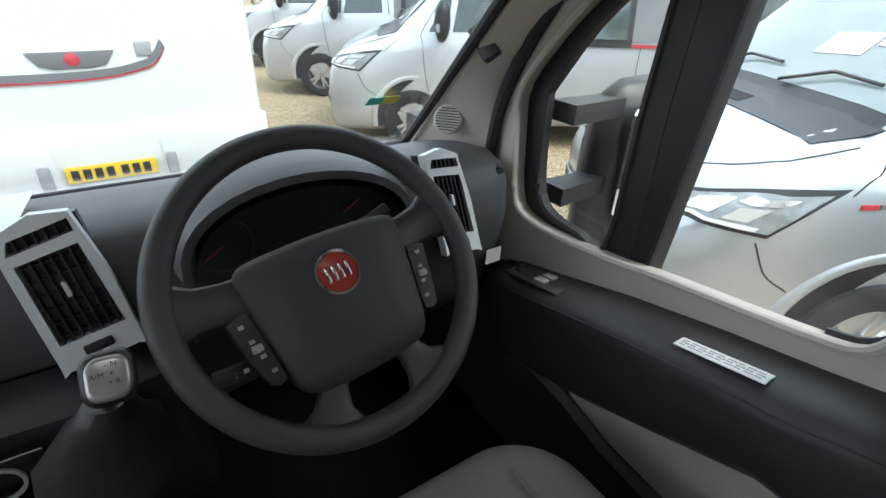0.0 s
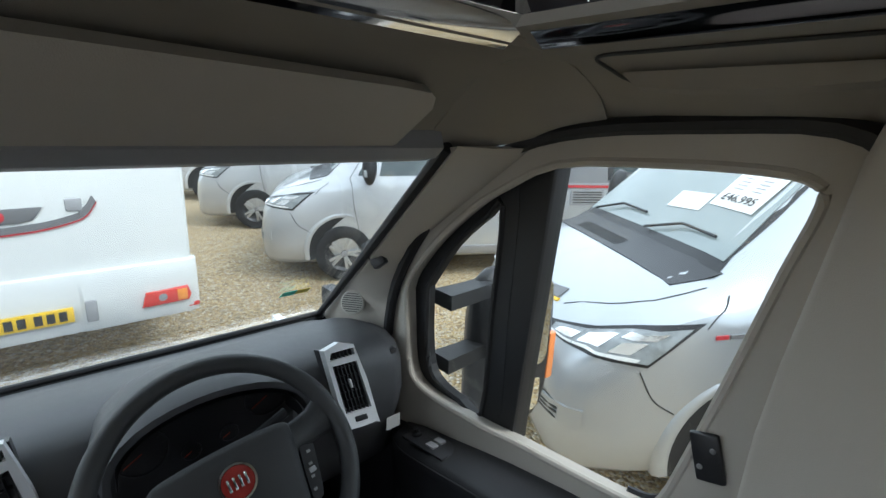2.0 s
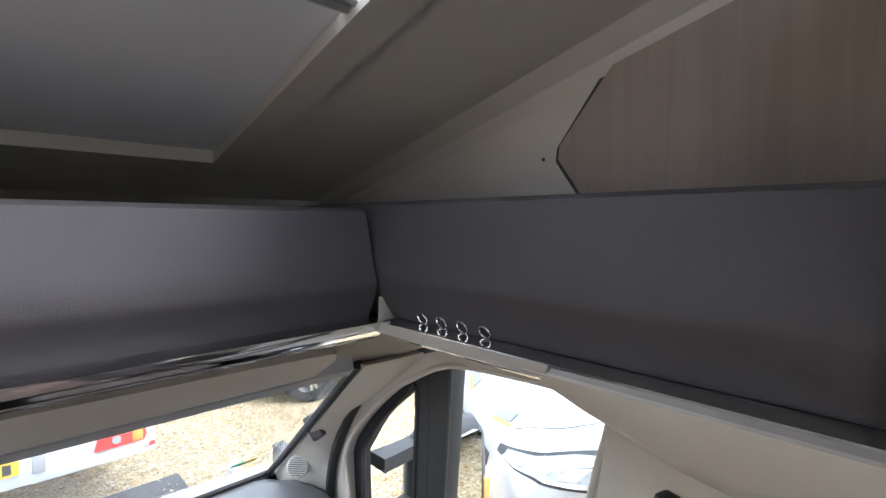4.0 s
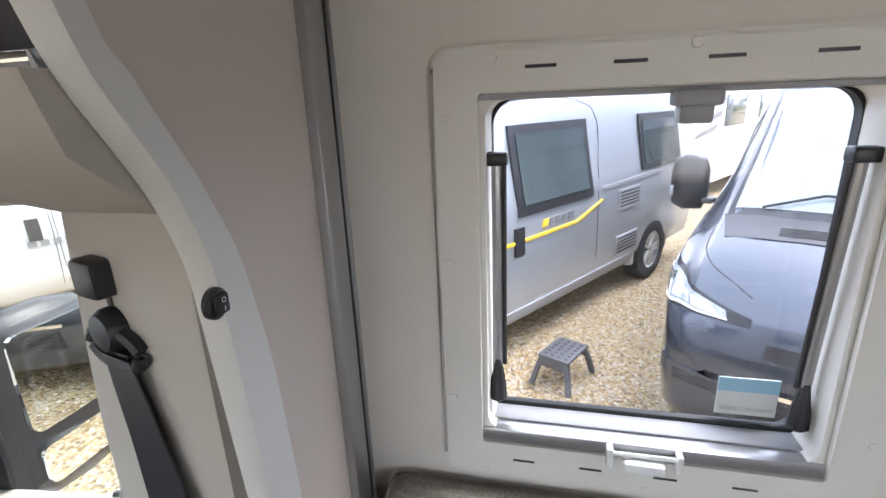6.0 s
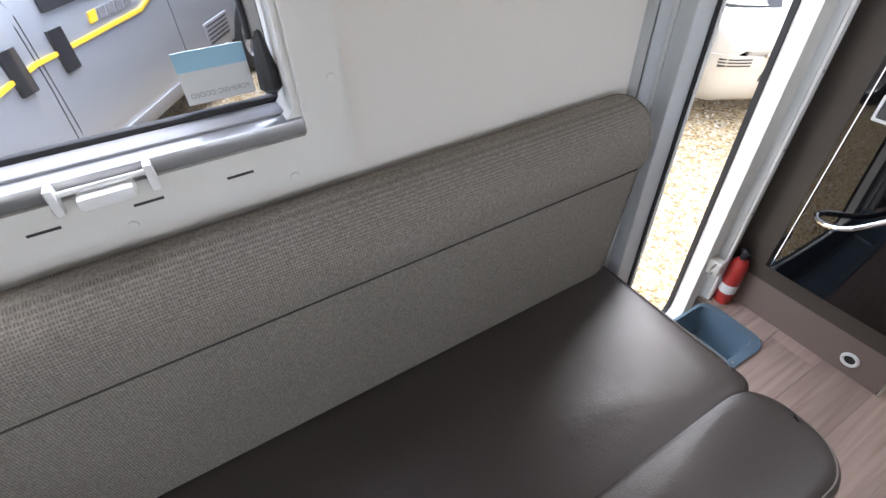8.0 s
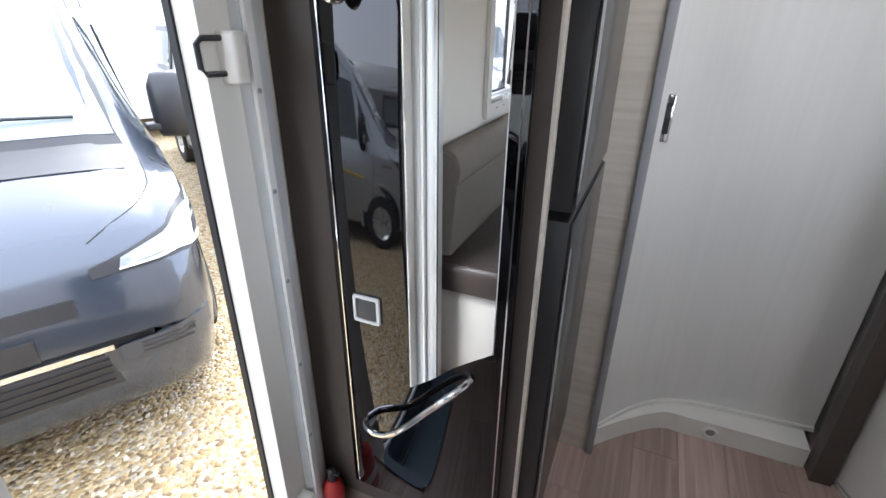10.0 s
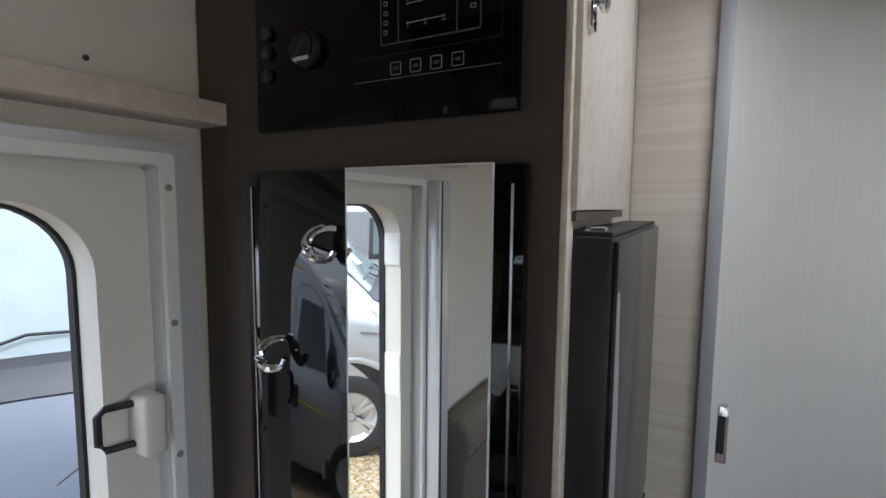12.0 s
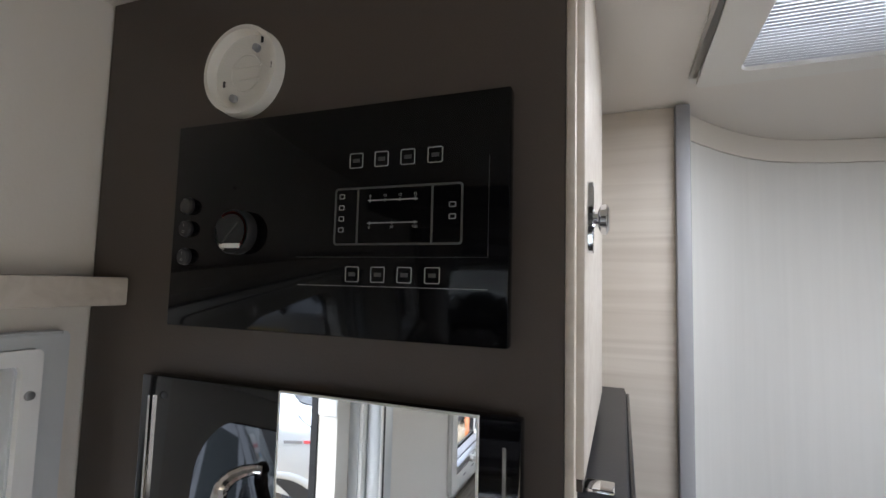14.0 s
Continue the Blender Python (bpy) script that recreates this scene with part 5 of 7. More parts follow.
# headliner: slopes from the shelf lips to the screen header and the door tops
hl_ = thing("headliner", "beige cab headliner with sun visors", "headliner", (0, 1.0, 1.35), kind="structure")
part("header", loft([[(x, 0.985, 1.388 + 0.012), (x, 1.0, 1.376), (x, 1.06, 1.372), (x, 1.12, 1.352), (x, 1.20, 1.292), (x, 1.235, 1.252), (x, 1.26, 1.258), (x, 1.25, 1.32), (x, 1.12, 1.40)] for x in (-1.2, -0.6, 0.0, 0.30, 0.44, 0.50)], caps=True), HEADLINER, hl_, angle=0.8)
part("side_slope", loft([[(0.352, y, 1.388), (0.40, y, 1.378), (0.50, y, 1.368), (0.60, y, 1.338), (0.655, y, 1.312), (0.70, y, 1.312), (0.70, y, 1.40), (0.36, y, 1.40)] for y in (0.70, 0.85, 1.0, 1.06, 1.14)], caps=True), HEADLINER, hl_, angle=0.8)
corner = [[(0.42, 0.99, 1.379), (0.43, 1.06, 1.370), (0.435, 1.12, 1.350), (0.44, 1.20, 1.290), (0.445, 1.246, 1.250)],
          [(0.40, 0.99, 1.380), (0.465, 1.06, 1.366), (0.515, 1.12, 1.340), (0.555, 1.175, 1.296), (0.58, 1.215, 1.262)],
          [(0.38, 0.99, 1.382), (0.48, 1.045, 1.366), (0.56, 1.09, 1.340), (0.615, 1.13, 1.305), (0.645, 1.16, 1.283)],
          [(0.36, 0.99, 1.385), (0.495, 1.01, 1.367), (0.59, 1.03, 1.338), (0.648, 1.05, 1.308), (0.69, 1.06, 1.300)]]
corner = [smooth_line(c, 3) for c in corner]
corner = [[c[k] for c in corner] for k in range(len(corner[0]))]
corner = [smooth_line(c, 4) for c in corner]
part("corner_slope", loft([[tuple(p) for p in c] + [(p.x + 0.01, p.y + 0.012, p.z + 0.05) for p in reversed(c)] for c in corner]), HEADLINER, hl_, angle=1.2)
for xa, xb in ((-0.12, 0.365), (-1.0, -0.42)):
    part("sun_visor", loft([[(x, 1.075 + k, 1.346 - 0.55 * k), (x, 1.080 + k, 1.334 - 0.57 * k), (x, 1.19, 1.268), (x, 1.20, 1.264), (x, 1.206, 1.272), (x, 1.195, 1.284), (x, 1.09 + k, 1.356 - 0.55 * k)] for x, k in ((xa, 0.0), (xa + 0.01, 0.0), (xb - 0.06, 0.022), (xb - 0.012, 0.028), (xb, 0.036))]), CABCREAM, hl_, angle=0.9)
part("screen_header", loft([[(x, 1.196, 1.262), (x, 1.214, 1.246), (x, 1.245, 1.239), (x, 1.262, 1.250), (x, 1.24, 1.282), (x, 1.205, 1.288)] for x in (-1.15, -0.2, 0.3, 0.42, 0.455)]), GREYPL, hl_, "grey padded header over the windscreen", angle=0.9)
slope_at = lambda x: 1.372 - 0.10 * (x - 0.46) - 0.95 * max(0.0, x - 0.46) ** 2 * 1.6
grip = rrect(0.445, 0.545, 0.70, 0.965, 0.03, 5)
part("grab_outline", tube([(x, y, slope_at(x) - 0.002) for x, y in grip], 0.002, 6, True), DARKINK, hl_)
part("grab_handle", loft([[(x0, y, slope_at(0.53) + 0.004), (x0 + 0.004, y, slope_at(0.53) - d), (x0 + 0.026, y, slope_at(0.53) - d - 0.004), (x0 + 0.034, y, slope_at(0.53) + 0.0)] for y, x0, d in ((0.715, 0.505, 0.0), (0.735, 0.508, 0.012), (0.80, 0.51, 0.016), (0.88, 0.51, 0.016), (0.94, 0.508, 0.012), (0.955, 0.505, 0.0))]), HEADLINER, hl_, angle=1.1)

# dark shelf lips round the void over the cab
sh = thing("overcab_shelf", "dark vinyl lined shelf edge over the cab with chrome strip", "shelf", (0, 0.9, 1.48))


def lip_section(p, q):
    """Points from the bottom of the lip to its top; p moves outward, q is the place along."""
    return [(0.030, 1.404), (0.016, 1.432), (0.002, 1.460), (0.001, 1.472), (0.012, 1.50), (0.024, 1.55), (0.030, 1.572), (0.046, 1.578), (0.30, 1.57), (0.30, 1.41)]


part("side_lip", loft([[(0.362 + o + 0.0 * y, y, z) for o, z in lip_section(0, 0)] for y in (0.444, 0.6, 0.8, 0.95, 1.30)]), LIP, sh, angle=0.9)
part("front_lip", loft([[(x, 0.992 + o, z - 0.012) for o, z in lip_section(0, 0)] for x in (-1.2, -0.4, 0.2, 0.3615)]), LIP, sh, angle=0.9)


def strip(path, inward):
    bm = bmesh.new()
    rings = []
    for (x, y), (nx, ny) in zip(path, inward):
        rings.append([(x, y, 1.4035), (x + nx * 0.010, y + ny * 0.010, 1.401), (x + nx * 0.009, y + ny * 0.009, 1.388), (x - nx * 0.016, y - ny * 0.016, 1.372), (x - nx * 0.03, y - ny * 0.03, 1.380), (x - nx * 0.03, y - ny * 0.03, 1.4035)])
    return loft(rings, bm=bm)


part("chrome_strip", strip([(0.370, 0.446), (0.370, 0.6), (0.370, 0.75), (0.370, 0.90), (0.370, 0.975)], [(-1, 0)] * 5), CHROME, sh, angle=1.0)
part("chrome_strip", strip([(0.366, 0.992), (0.0, 0.992), (-0.5, 0.992), (-1.19, 0.992)], [(0, -1)] * 4), CHROME, sh, angle=1.0)
for k in range(4):
    yy = 0.921 - 0.038 * k
    sp = thing("spot_lamp", "small round chrome-rimmed spot lamp", "lamp", (0.362, yy, 1.42), group="row of spot lamps")
    mm = facing(0.3875, yy, 1.4125, -0.9, 0, -0.42) @ Matrix.Scale(0.78, 4)
    part("rim", lathe([(0.0095, -0.004), (0.0095, 0.003), (0.0108, 0.0042), (0.012, 0.003), (0.0122, -0.004)], mm, 24), CHROME, sp)
    part("lens", lathe([(0, 0.001), (0.004, 0.0012), (0.0045, 0.0), (0.0094, 0.0015)], mm, 20), mat("dark lamp lens", (0.05, 0.05, 0.052), 0.15, vary=0.1, fine=0) if k == 0 else bpy.data.materials["dark lamp lens"], sp)

# void over the cab: side board, sloping roof with roof window
oc = thing("overcab_lining", "beige lined void over the cab with an inset board", "lining", (0.3, 1.0, 1.7), kind="structure")
part("side_lining", prism([(0.4405, 1.55), (1.62, 1.50), (1.62, 1.64), (0.4405, 2.0)], "x", 0.664, 0.69), VOIDLINE, oc, smooth=False)
part("side_slope", loft([[(0.664, y, 2.0394 - 0.27 * y - 0.045), (0.652, y, 2.0394 - 0.27 * y - 0.02), (0.60, y, 2.0394 - 0.27 * y + 0.006), (0.69, y, 2.0394 - 0.27 * y + 0.02)] for y in (0.4405, 0.8, 1.2, 1.61)]), VOIDLINE, oc)
board = [(0.4405, 1.586), (0.4405, 1.90), (0.556, 1.862), (0.765, 1.805), (0.785, 1.795), (0.878, 1.678), (0.880, 1.655), (0.832, 1.588)]
part("inset_board", prism(board, "x", 0.659, 0.6632, 0.001, 1), PANELW, oc, smooth=False)
part("board_gap", prism([(0.449 if a < 0.46 else a + 0.007, b + (0.006 if b > 1.7 else -0.003)) for a, b in board], "x", 0.6634, 0.6638), DARKINK, oc, smooth=False)
for yy, zz in ((0.722, 1.832), (0.912, 1.658)):
    part("screw", lathe([(0, 0.002), (0.003, 0.0015), (0.0035, 0)], facing(0.6636, yy, zz, -1, 0, 0), 10), DARKINK, oc)


def roofz(y):
    return 2.0394 - 0.27 * y


RX0, RX1, RY0, RY1 = -0.62, 0.262, 0.62, 1.36
for nm, (xa, xb, ya, yb) in (("roof_lining", (-1.2, RX0, 0.4405, 1.62)), ("roof_lining", (RX1, 0.69, 0.4405, 1.62)), ("roof_lining", (RX0, RX1, 0.4405, RY0)), ("roof_lining", (RX0, RX1, RY1, 1.62))):
    part(nm, loft([[(xa, ya, roofz(ya) + d), (xb, ya, roofz(ya) + d), (xb, yb, roofz(yb) + d), (xa, yb, roofz(yb) + d)] for d in (0.001, 0.03)]), VOIDLINE, oc, smooth=False)
tagged(part("overcab_front", box(-1.2, 0.69, 1.6205, 1.65, 1.29, 1.64), VOIDLINE, smooth=False), "beige front lining of the void over the cab", "lining", kind="structure")
tagged(part("overcab_wall_left", prism([(0.4705, 1.30), (1.62, 1.30), (1.62, 1.64), (0.4705, 2.0)], "x", -1.24, -1.205), VOIDLINE, smooth=False), "beige side lining over the cab", "lining", kind="structure")
rw = thing("roof_window", "framed roof window with a drawn grey pleated blind", "roof window", (-0.18, 1.0, 1.78))


def slope_ring(x0, x1, y0, y1, ix0, ix1, iy0, iy1, d0, d1):
    o, i = [(x0, y0), (x1, y0), (x1, y1), (x0, y1)], [(ix0, iy0), (ix1, iy0), (ix1, iy1), (ix0, iy1)]
    bm = bmesh.new()
    V = [[bm.verts.new((x, y, roofz(y) + d)) for x, y in L] for L, d in ((o, d0), (i, d0), (o, d1), (i, d1))]
    for j in range(4):
        k = (j + 1) % 4
        for A, B in ((0, 1), (2, 3), (0, 2), (1, 3)):
            bm.faces.new((V[A][j], V[A][k], V[B][k], V[B][j]))
    return bm


part("frame", slope_ring(RX0 - 0.05, RX1 + 0.055, RY0 - 0.05, RY1 + 0.08, RX0 + 0.004, RX1 - 0.004, RY0 + 0.004, RY1 - 0.004, -0.02, 0.0), CABCREAM, rw, smooth=False)
part("pleated_blind", loft([[(RX0, 0.925, roofz(0.925) + d), (RX1, 0.925, roofz(0.925) + d), (RX1, RY1, roofz(RY1) + d), (RX0, RY1, roofz(RY1) + d)] for d in (0.004, 0.007)]), mat("grey blind cloth", (0.62, 0.61, 0.63), 0.8, vary=0.05, fine=0.06), rw, smooth=False)
for k, dy in enumerate((0.895, 0.910)):
    part("blind_rail", tube([(RX0, dy, roofz(dy) - 0.002), (RX1, dy, roofz(dy) - 0.002)], 0.008, 8), ALU, rw)
bm = bmesh.new()
for k in range(20):
    ya = RY0 + 0.0135 * k
    loft([[(RX0, ya, roofz(ya) + 0.012), (RX1, ya, roofz(ya) + 0.012), (RX1, ya + 0.0068, roofz(ya) + 0.004), (RX0, ya + 0.0068, roofz(ya) + 0.004)], [(RX0, ya, roofz(ya) + 0.013), (RX1, ya, roofz(ya) + 0.013), (RX1, ya + 0.0068, roofz(ya) + 0.005), (RX0, ya + 0.0068, roofz(ya) + 0.005)]], bm=bm)
part("fly_screen", bm, DIFFUSER, rw, smooth=False)

# ---- dashboard ----
db = thing("dashboard", "charcoal moulded cab dashboard with silver vent panels", "dashboard", (-0.2, 1.6, 0.6))
top = [(1.985, 0.668), (1.90, 0.70), (1.78, 0.752), (1.66, 0.782), (1.57, 0.79), (1.52, 0.775), (1.495, 0.74), (1.488, 0.66), (1.50, 0.60), (1.53, 0.52), (1.60, 0.40), (1.70, 0.30), (1.985, 0.30)]
part("body", loft([[(x, y, z) for y, z in top] for x in (-1.2, -0.25, -0.05, 0.4, 0.58)] + [[(0.625, y + 0.03 * (y < 1.6), 0.5 + (z - 0.5) * 0.95) for y, z in top]] + [[(0.655, y + 0.09 * (y < 1.6), 0.5 + (z - 0.5) * 0.85) for y, z in top]]), DASH, db, angle=0.7)
# instrument hood
rings = []
for y, s, zb in ((1.405, 1.0, 0.0), (1.43, 1.03, 0.004), (1.50, 1.05, 0.0), (1.58, 1.0, -0.014), (1.66, 0.85, -0.035)):
    arc = [(0.168 + 0.168 * s * math.cos(math.pi * k / 16), 0.742 + zb + 0.118 * s * math.sin(math.pi * k / 16) ** 0.8) for k in range(17)]
    inn = [(0.168 + 0.158 * s * math.cos(math.pi * k / 16), 0.738 + zb + 0.110 * s * math.sin(math.pi * k / 16) ** 0.8) for k in range(16, -1, -1)]
    rings.append([(x, y, z) for x, z in arc + inn])
part("hood", loft(rings), DASH, db, angle=0.9)
# black liner added inside the hood to stand in for the recess's shade
part("hood_shade_liner", loft([[(0.168 + 0.149 * k_ * math.cos(math.pi * k / 16), y, 0.737 + 0.099 * k_ * math.sin(math.pi * k / 16) ** 0.8) for k in range(17)] for y, k_ in ((1.412, 1.0), (1.45, 0.99), (1.479, 0.95))], caps=False, closed=False), BLACK, db, angle=1.0)
part("cluster_plate", prism([(0.015, 0.64), (0.32, 0.64), (0.325, 0.77), (0.27, 0.835), (0.168, 0.85), (0.066, 0.835), (0.012, 0.77)], "y", 1.478, 1.486), BLACK, db, smooth=False)
for cx, cz, r in ((0.062, 0.745, 0.042), (0.272, 0.775, 0.042), (0.135, 0.715, 0.017), (0.2, 0.725, 0.017)):
    gl = part("dial_ring", lathe([(r * 0.93, 0.0), (r * 0.93, 0.003), (r, 0.003), (r, 0.0)], facing(cx, 1.478, cz, 0, -1, 0), 32), SOFTBLACK, db)
    for k in range(11):
        a = radians(215 - 25 * k)
        part("dial_mark", box(-0.0006, 0.0006, -0.0028, 0.0028, 0.0, 0.0006), DIM, gl, smooth=False).data.transform(plane_m((cx + r * 0.82 * math.cos(a), 1.4775, cz + r * 0.82 * math.sin(a)), (-math.sin(a), 0, math.cos(a)), (math.cos(a), 0, math.sin(a))))
    a = radians(212)
    part("needle", box(-0.0007, 0.0007, 0.0, r * 0.8, 0.001, 0.0018), REDINK, gl, smooth=False).data.transform(plane_m((cx, 1.4765, cz), (-math.sin(a), 0, math.cos(a)), (math.cos(a), 0, math.sin(a))))


def vent_panel(m, w, h):
    """A silver panel with a black louvre, a thumb wheel and a small top grille, built in its own plane."""
    vp = thing("air_vent", "silver vent panel with black louvres", "air vent", m.translation, group="dashboard vents")
    pts = [(-w * 0.46, h * 0.5), (w * 0.40, h * 0.53), (w * 0.5, -h * 0.44), (w * 0.42, -h * 0.5), (-w * 0.42, -h * 0.5), (-w * 0.5, -h * 0.44)]
    hole = [(-w * 0.36, h * 0.30), (w * 0.34, h * 0.32), (w * 0.40, -h * 0.30), (-w * 0.38, -h * 0.30)]
    slot = [(-w * 0.30, h * 0.46), (w * 0.36, h * 0.49), (w * 0.36, h * 0.40), (-w * 0.38, h * 0.37)]
    part("face", plate(curve2(pts, 2), [hole, slot], "z", -0.012, 0.006), SILVER, vp, smooth=False).data.transform(m)
    part("back", box(-w * 0.44, w * 0.44, -h * 0.4, h * 0.5, -0.035, -0.0125), SOFTBLACK, vp, smooth=False).data.transform(m)
    for k in range(7):
        x = -w * 0.33 + w * 0.66 * k / 6
        part("louvre", box(x - 0.0012, x + 0.0012, -h * 0.30, h * 0.31, -0.012, 0.002), BLACK, vp, smooth=False).data.transform(m)
    for k in range(6):
        z = -h * 0.26 + h * 0.52 * k / 5
        part("louvre", box(-w * 0.37, w * 0.37, z - 0.0012, z + 0.0012, -0.012, -0.003), BLACK, vp, smooth=False).data.transform(m)
    for k in range(6):
        x = -w * 0.26 + w * 0.56 * k / 5
        part("louvre", box(x - 0.001, x + 0.001, h * 0.37, h * 0.48, -0.012, 0.002), BLACK, vp, smooth=False).data.transform(m)
    part("tab", box(-0.003, 0.003, 0.0, 0.022, 0.0, 0.009, 0.002), SILVER, vp).data.transform(m)
    part("thumb_wheel", box(-0.017, 0.017, -h * 0.43, -h * 0.36, 0.0, 0.009, 0.002), BLACK, vp).data.transform(m)
    return vp


vent_panel(plane_m((-0.122, 1.484, 0.722), (0.98, 0.02, 0.18), (-0.13, 0.17, 0.98)), 0.098, 0.19)
vent_panel(plane_m((0.458, 1.482, 0.722), (0.97, 0.14, -0.2), (-0.17, 0.22, 0.96)), 0.095, 0.19)
for k in range(7):
    part("side_louvre", box(0.583, 0.600, 1.508 + 0.004 * (k % 2), 1.53, 0.62 + 0.022 * k, 0.632 + 0.022 * k, 0.002), SOFTBLACK, db)
part("info_label", box(0.572, 0.612, 1.505, 1.5065, 0.546, 0.582), WHITEINK, db, "small white printed label", smooth=False)
pap = thing("paper_sheet", "white paper with green print lying on the dashboard", "paper", (-0.2, 1.62, 0.8))
part("sheet", loft([[(-0.32, 1.53, 0.793), (-0.165, 1.53, 0.793), (-0.15, 1.68, 0.797), (-0.33, 1.68, 0.797)], [(-0.32, 1.53, 0.794), (-0.165, 1.53, 0.794), (-0.15, 1.68, 0.798), (-0.33, 1.68, 0.798)]]), WHITEINK, pap, smooth=False)
part("print_patch", loft([[(-0.235, 1.555, 0.7950), (-0.19, 1.555, 0.7950), (-0.19, 1.60, 0.7962), (-0.235, 1.60, 0.7962)], [(-0.235, 1.555, 0.7954), (-0.19, 1.555, 0.7954), (-0.19, 1.60, 0.7966), (-0.235, 1.60, 0.7966)]]), mat("green print", (0.1, 0.4, 0.15), 0.6, vary=0.05, fine=0), pap, smooth=False)

# centre console and gear lever
part("centre_console", loft([[(-0.36, 1.49, z), (-0.36, 1.40 + d, z), (-0.16, 1.39 + d, z), (-0.04, 1.42 + d, z), (-0.02, 1.49, z)] for z, d in ((0.30, 0.05), (0.50, 0.0), (0.595, 0.02), (0.62, 0.08))]), BLACK, db, angle=0.7)
part("heater_panel", box(-0.30, -0.185, 1.375, 1.389, 0.44, 0.59, 0.003), BLACKGLASS, db)
for zz in (0.56, 0.50):
    part("heater_ring", lathe([(0.022, 0), (0.022, 0.004), (0.026, 0.004), (0.026, 0)], facing(-0.235, 1.375, zz, 0, -1, 0), 24), GREYPL, db)
part("lower_tray", box(-0.30, -0.17, 1.34, 1.39, 0.40, 0.435, 0.004), SOFTBLACK, db)
gl_ = thing("gear_lever", "gear lever with satin knob and black leather gaiter", "gear lever", (-0.1, 1.3, 0.6))
part("gaiter", loft([[(cx + r * math.cos(a) * (1 + 0.08 * math.sin(5 * a + z * 60)), cy + r * 1.1 * math.sin(a) * (1 + 0.08 * math.sin(4 * a)), z) for a in [k * math.pi / 10 for k in range(20)]] for z, r, cx, cy in ((0.555, 0.075, -0.125, 1.35), (0.59, 0.068, -0.123, 1.345), (0.62, 0.05, -0.115, 1.325), (0.65, 0.040, -0.108, 1.31), (0.68, 0.030, -0.10, 1.295), (0.705, 0.020, -0.095, 1.285))]), GAITER, gl_, angle=1.4)
part("stick", tube([(-0.10, 1.29, 0.68), (-0.088, 1.268, 0.74)], 0.009, 10), SOFTBLACK, gl_)
mk = plane_m((-0.082, 1.264, 0.747), (0.985, 0.05, -0.12), (0.10, 0.62, 0.77)) @ Matrix.Scale(0.72, 4)
kshape = rrect(-1, 1, -1, 1, 0.62, 5)
part("knob", loft([[(x * w + y * 0.0, y * h - 0.004 * (z < 0), z) for x, y in kshape] for z, w, h in ((-0.028, 0.012, 0.014), (-0.020, 0.024, 0.026), (-0.006, 0.031, 0.034), (0.008, 0.0315, 0.0345), (0.016, 0.028, 0.031), (0.018, 0.022, 0.026))]), SOFTBLACK, gl_, angle=1.2).data.transform(mk)
part("knob_cap", loft([[(x * w, y * h - 0.003, z) for x, y in kshape] for z, w, h in ((0.014, 0.0255, 0.029), (0.0195, 0.0245, 0.028), (0.021, 0.018, 0.022), (0.0212, 0.004, 0.005))]), SATIN, gl_, angle=1.2).data.transform(mk)
for body_, dx, dy in (("-", -0.002, 0.014), ("N", 0.007, 0.014), ("A/M", -0.012, 0.002), ("+", 0.004, 0.002), ("+", 0.002, -0.009), ("R", 0.010, -0.009)):
    lettering(body_, 0.0095, mk @ Matrix.Translation((dx, dy, 0.0214)), DARKINK, gl_)

# driver's seat cushion
ds = thing("driver_seat", "taupe leather driver's seat cushion with stitched panel", "seat", (0.2, 0.9, 0.3))
part("cushion", cushion(0.02, 0.455, 0.66, 1.205, 0.30, 0.435, 0.03, crown=0.018, rc=0.12), HIDE2, ds, angle=1.3)
part("pedestal", box(0.08, 0.40, 0.72, 1.1, -0.02, 0.30, 0.01), SOFTBLACK, ds)
for dx in (0.0, 0.006):
    part("stitching", tube([(0.345 + dx, y, 0.4465 + 0.006 * math.sin((y - 0.7) * 6)) for y in (0.72, 0.85, 0.98, 1.08, 1.14)], 0.0013, 5), HIDE2, ds)

# ---- steering wheel ----
sw1 = thing("steering_wheel", "dark grey four-spoke steering wheel with red badge", "steering wheel", (0.149, 1.281, 0.775))
tilt = 0.7207
nrm = Vector((0, -math.cos(tilt), math.sin(tilt)))
mw = plane_m((0.1494, 1.2812, 0.7748), (1, 0, 0), (0, math.sin(tilt), math.cos(tilt)))
mw = mw @ Matrix.Rotation(radians(7), 4, "Z")
RIM = mat("dark grey wheel leather", (0.036, 0.037, 0.038), 0.5, vary=0.1, fine=0.08, fine_scale=1100)
PADM = mat("grey airbag cover", (0.031, 0.031, 0.032), 0.6, vary=0.08, fine=0.1, fine_scale=1100)
part("rim", tube([(0.180 * math.cos(a), 0.180 * math.sin(a), 0.0) for a in [k * math.pi / 40 for k in range(80)]], 0.0155, 14, True), RIM, sw1).data.transform(mw)
pad = [(-0.104, 0.034), (-0.094, 0.048), (-0.06, 0.053), (0.0, 0.055), (0.06, 0.053), (0.094, 0.048), (0.104, 0.034), (0.098, -0.02), (0.089, -0.078), (0.080, -0.104), (0.058, -0.116), (0.0, -0.119), (-0.058, -0.116), (-0.080, -0.104), (-0.089, -0.078), (-0.098, -0.02)]
pad = curve2(pad, 3)
hub = part("airbag_pad", loft([[(x * s, y * s, z) for x, y in pad] for z, s in ((-0.045, 0.85), (-0.02, 1.0), (0.0, 1.0), (0.012, 0.95), (0.020, 0.82), (0.024, 0.5), (0.025, 0.1))]), PADM, sw1, angle=1.2)
hub.data.transform(mw)
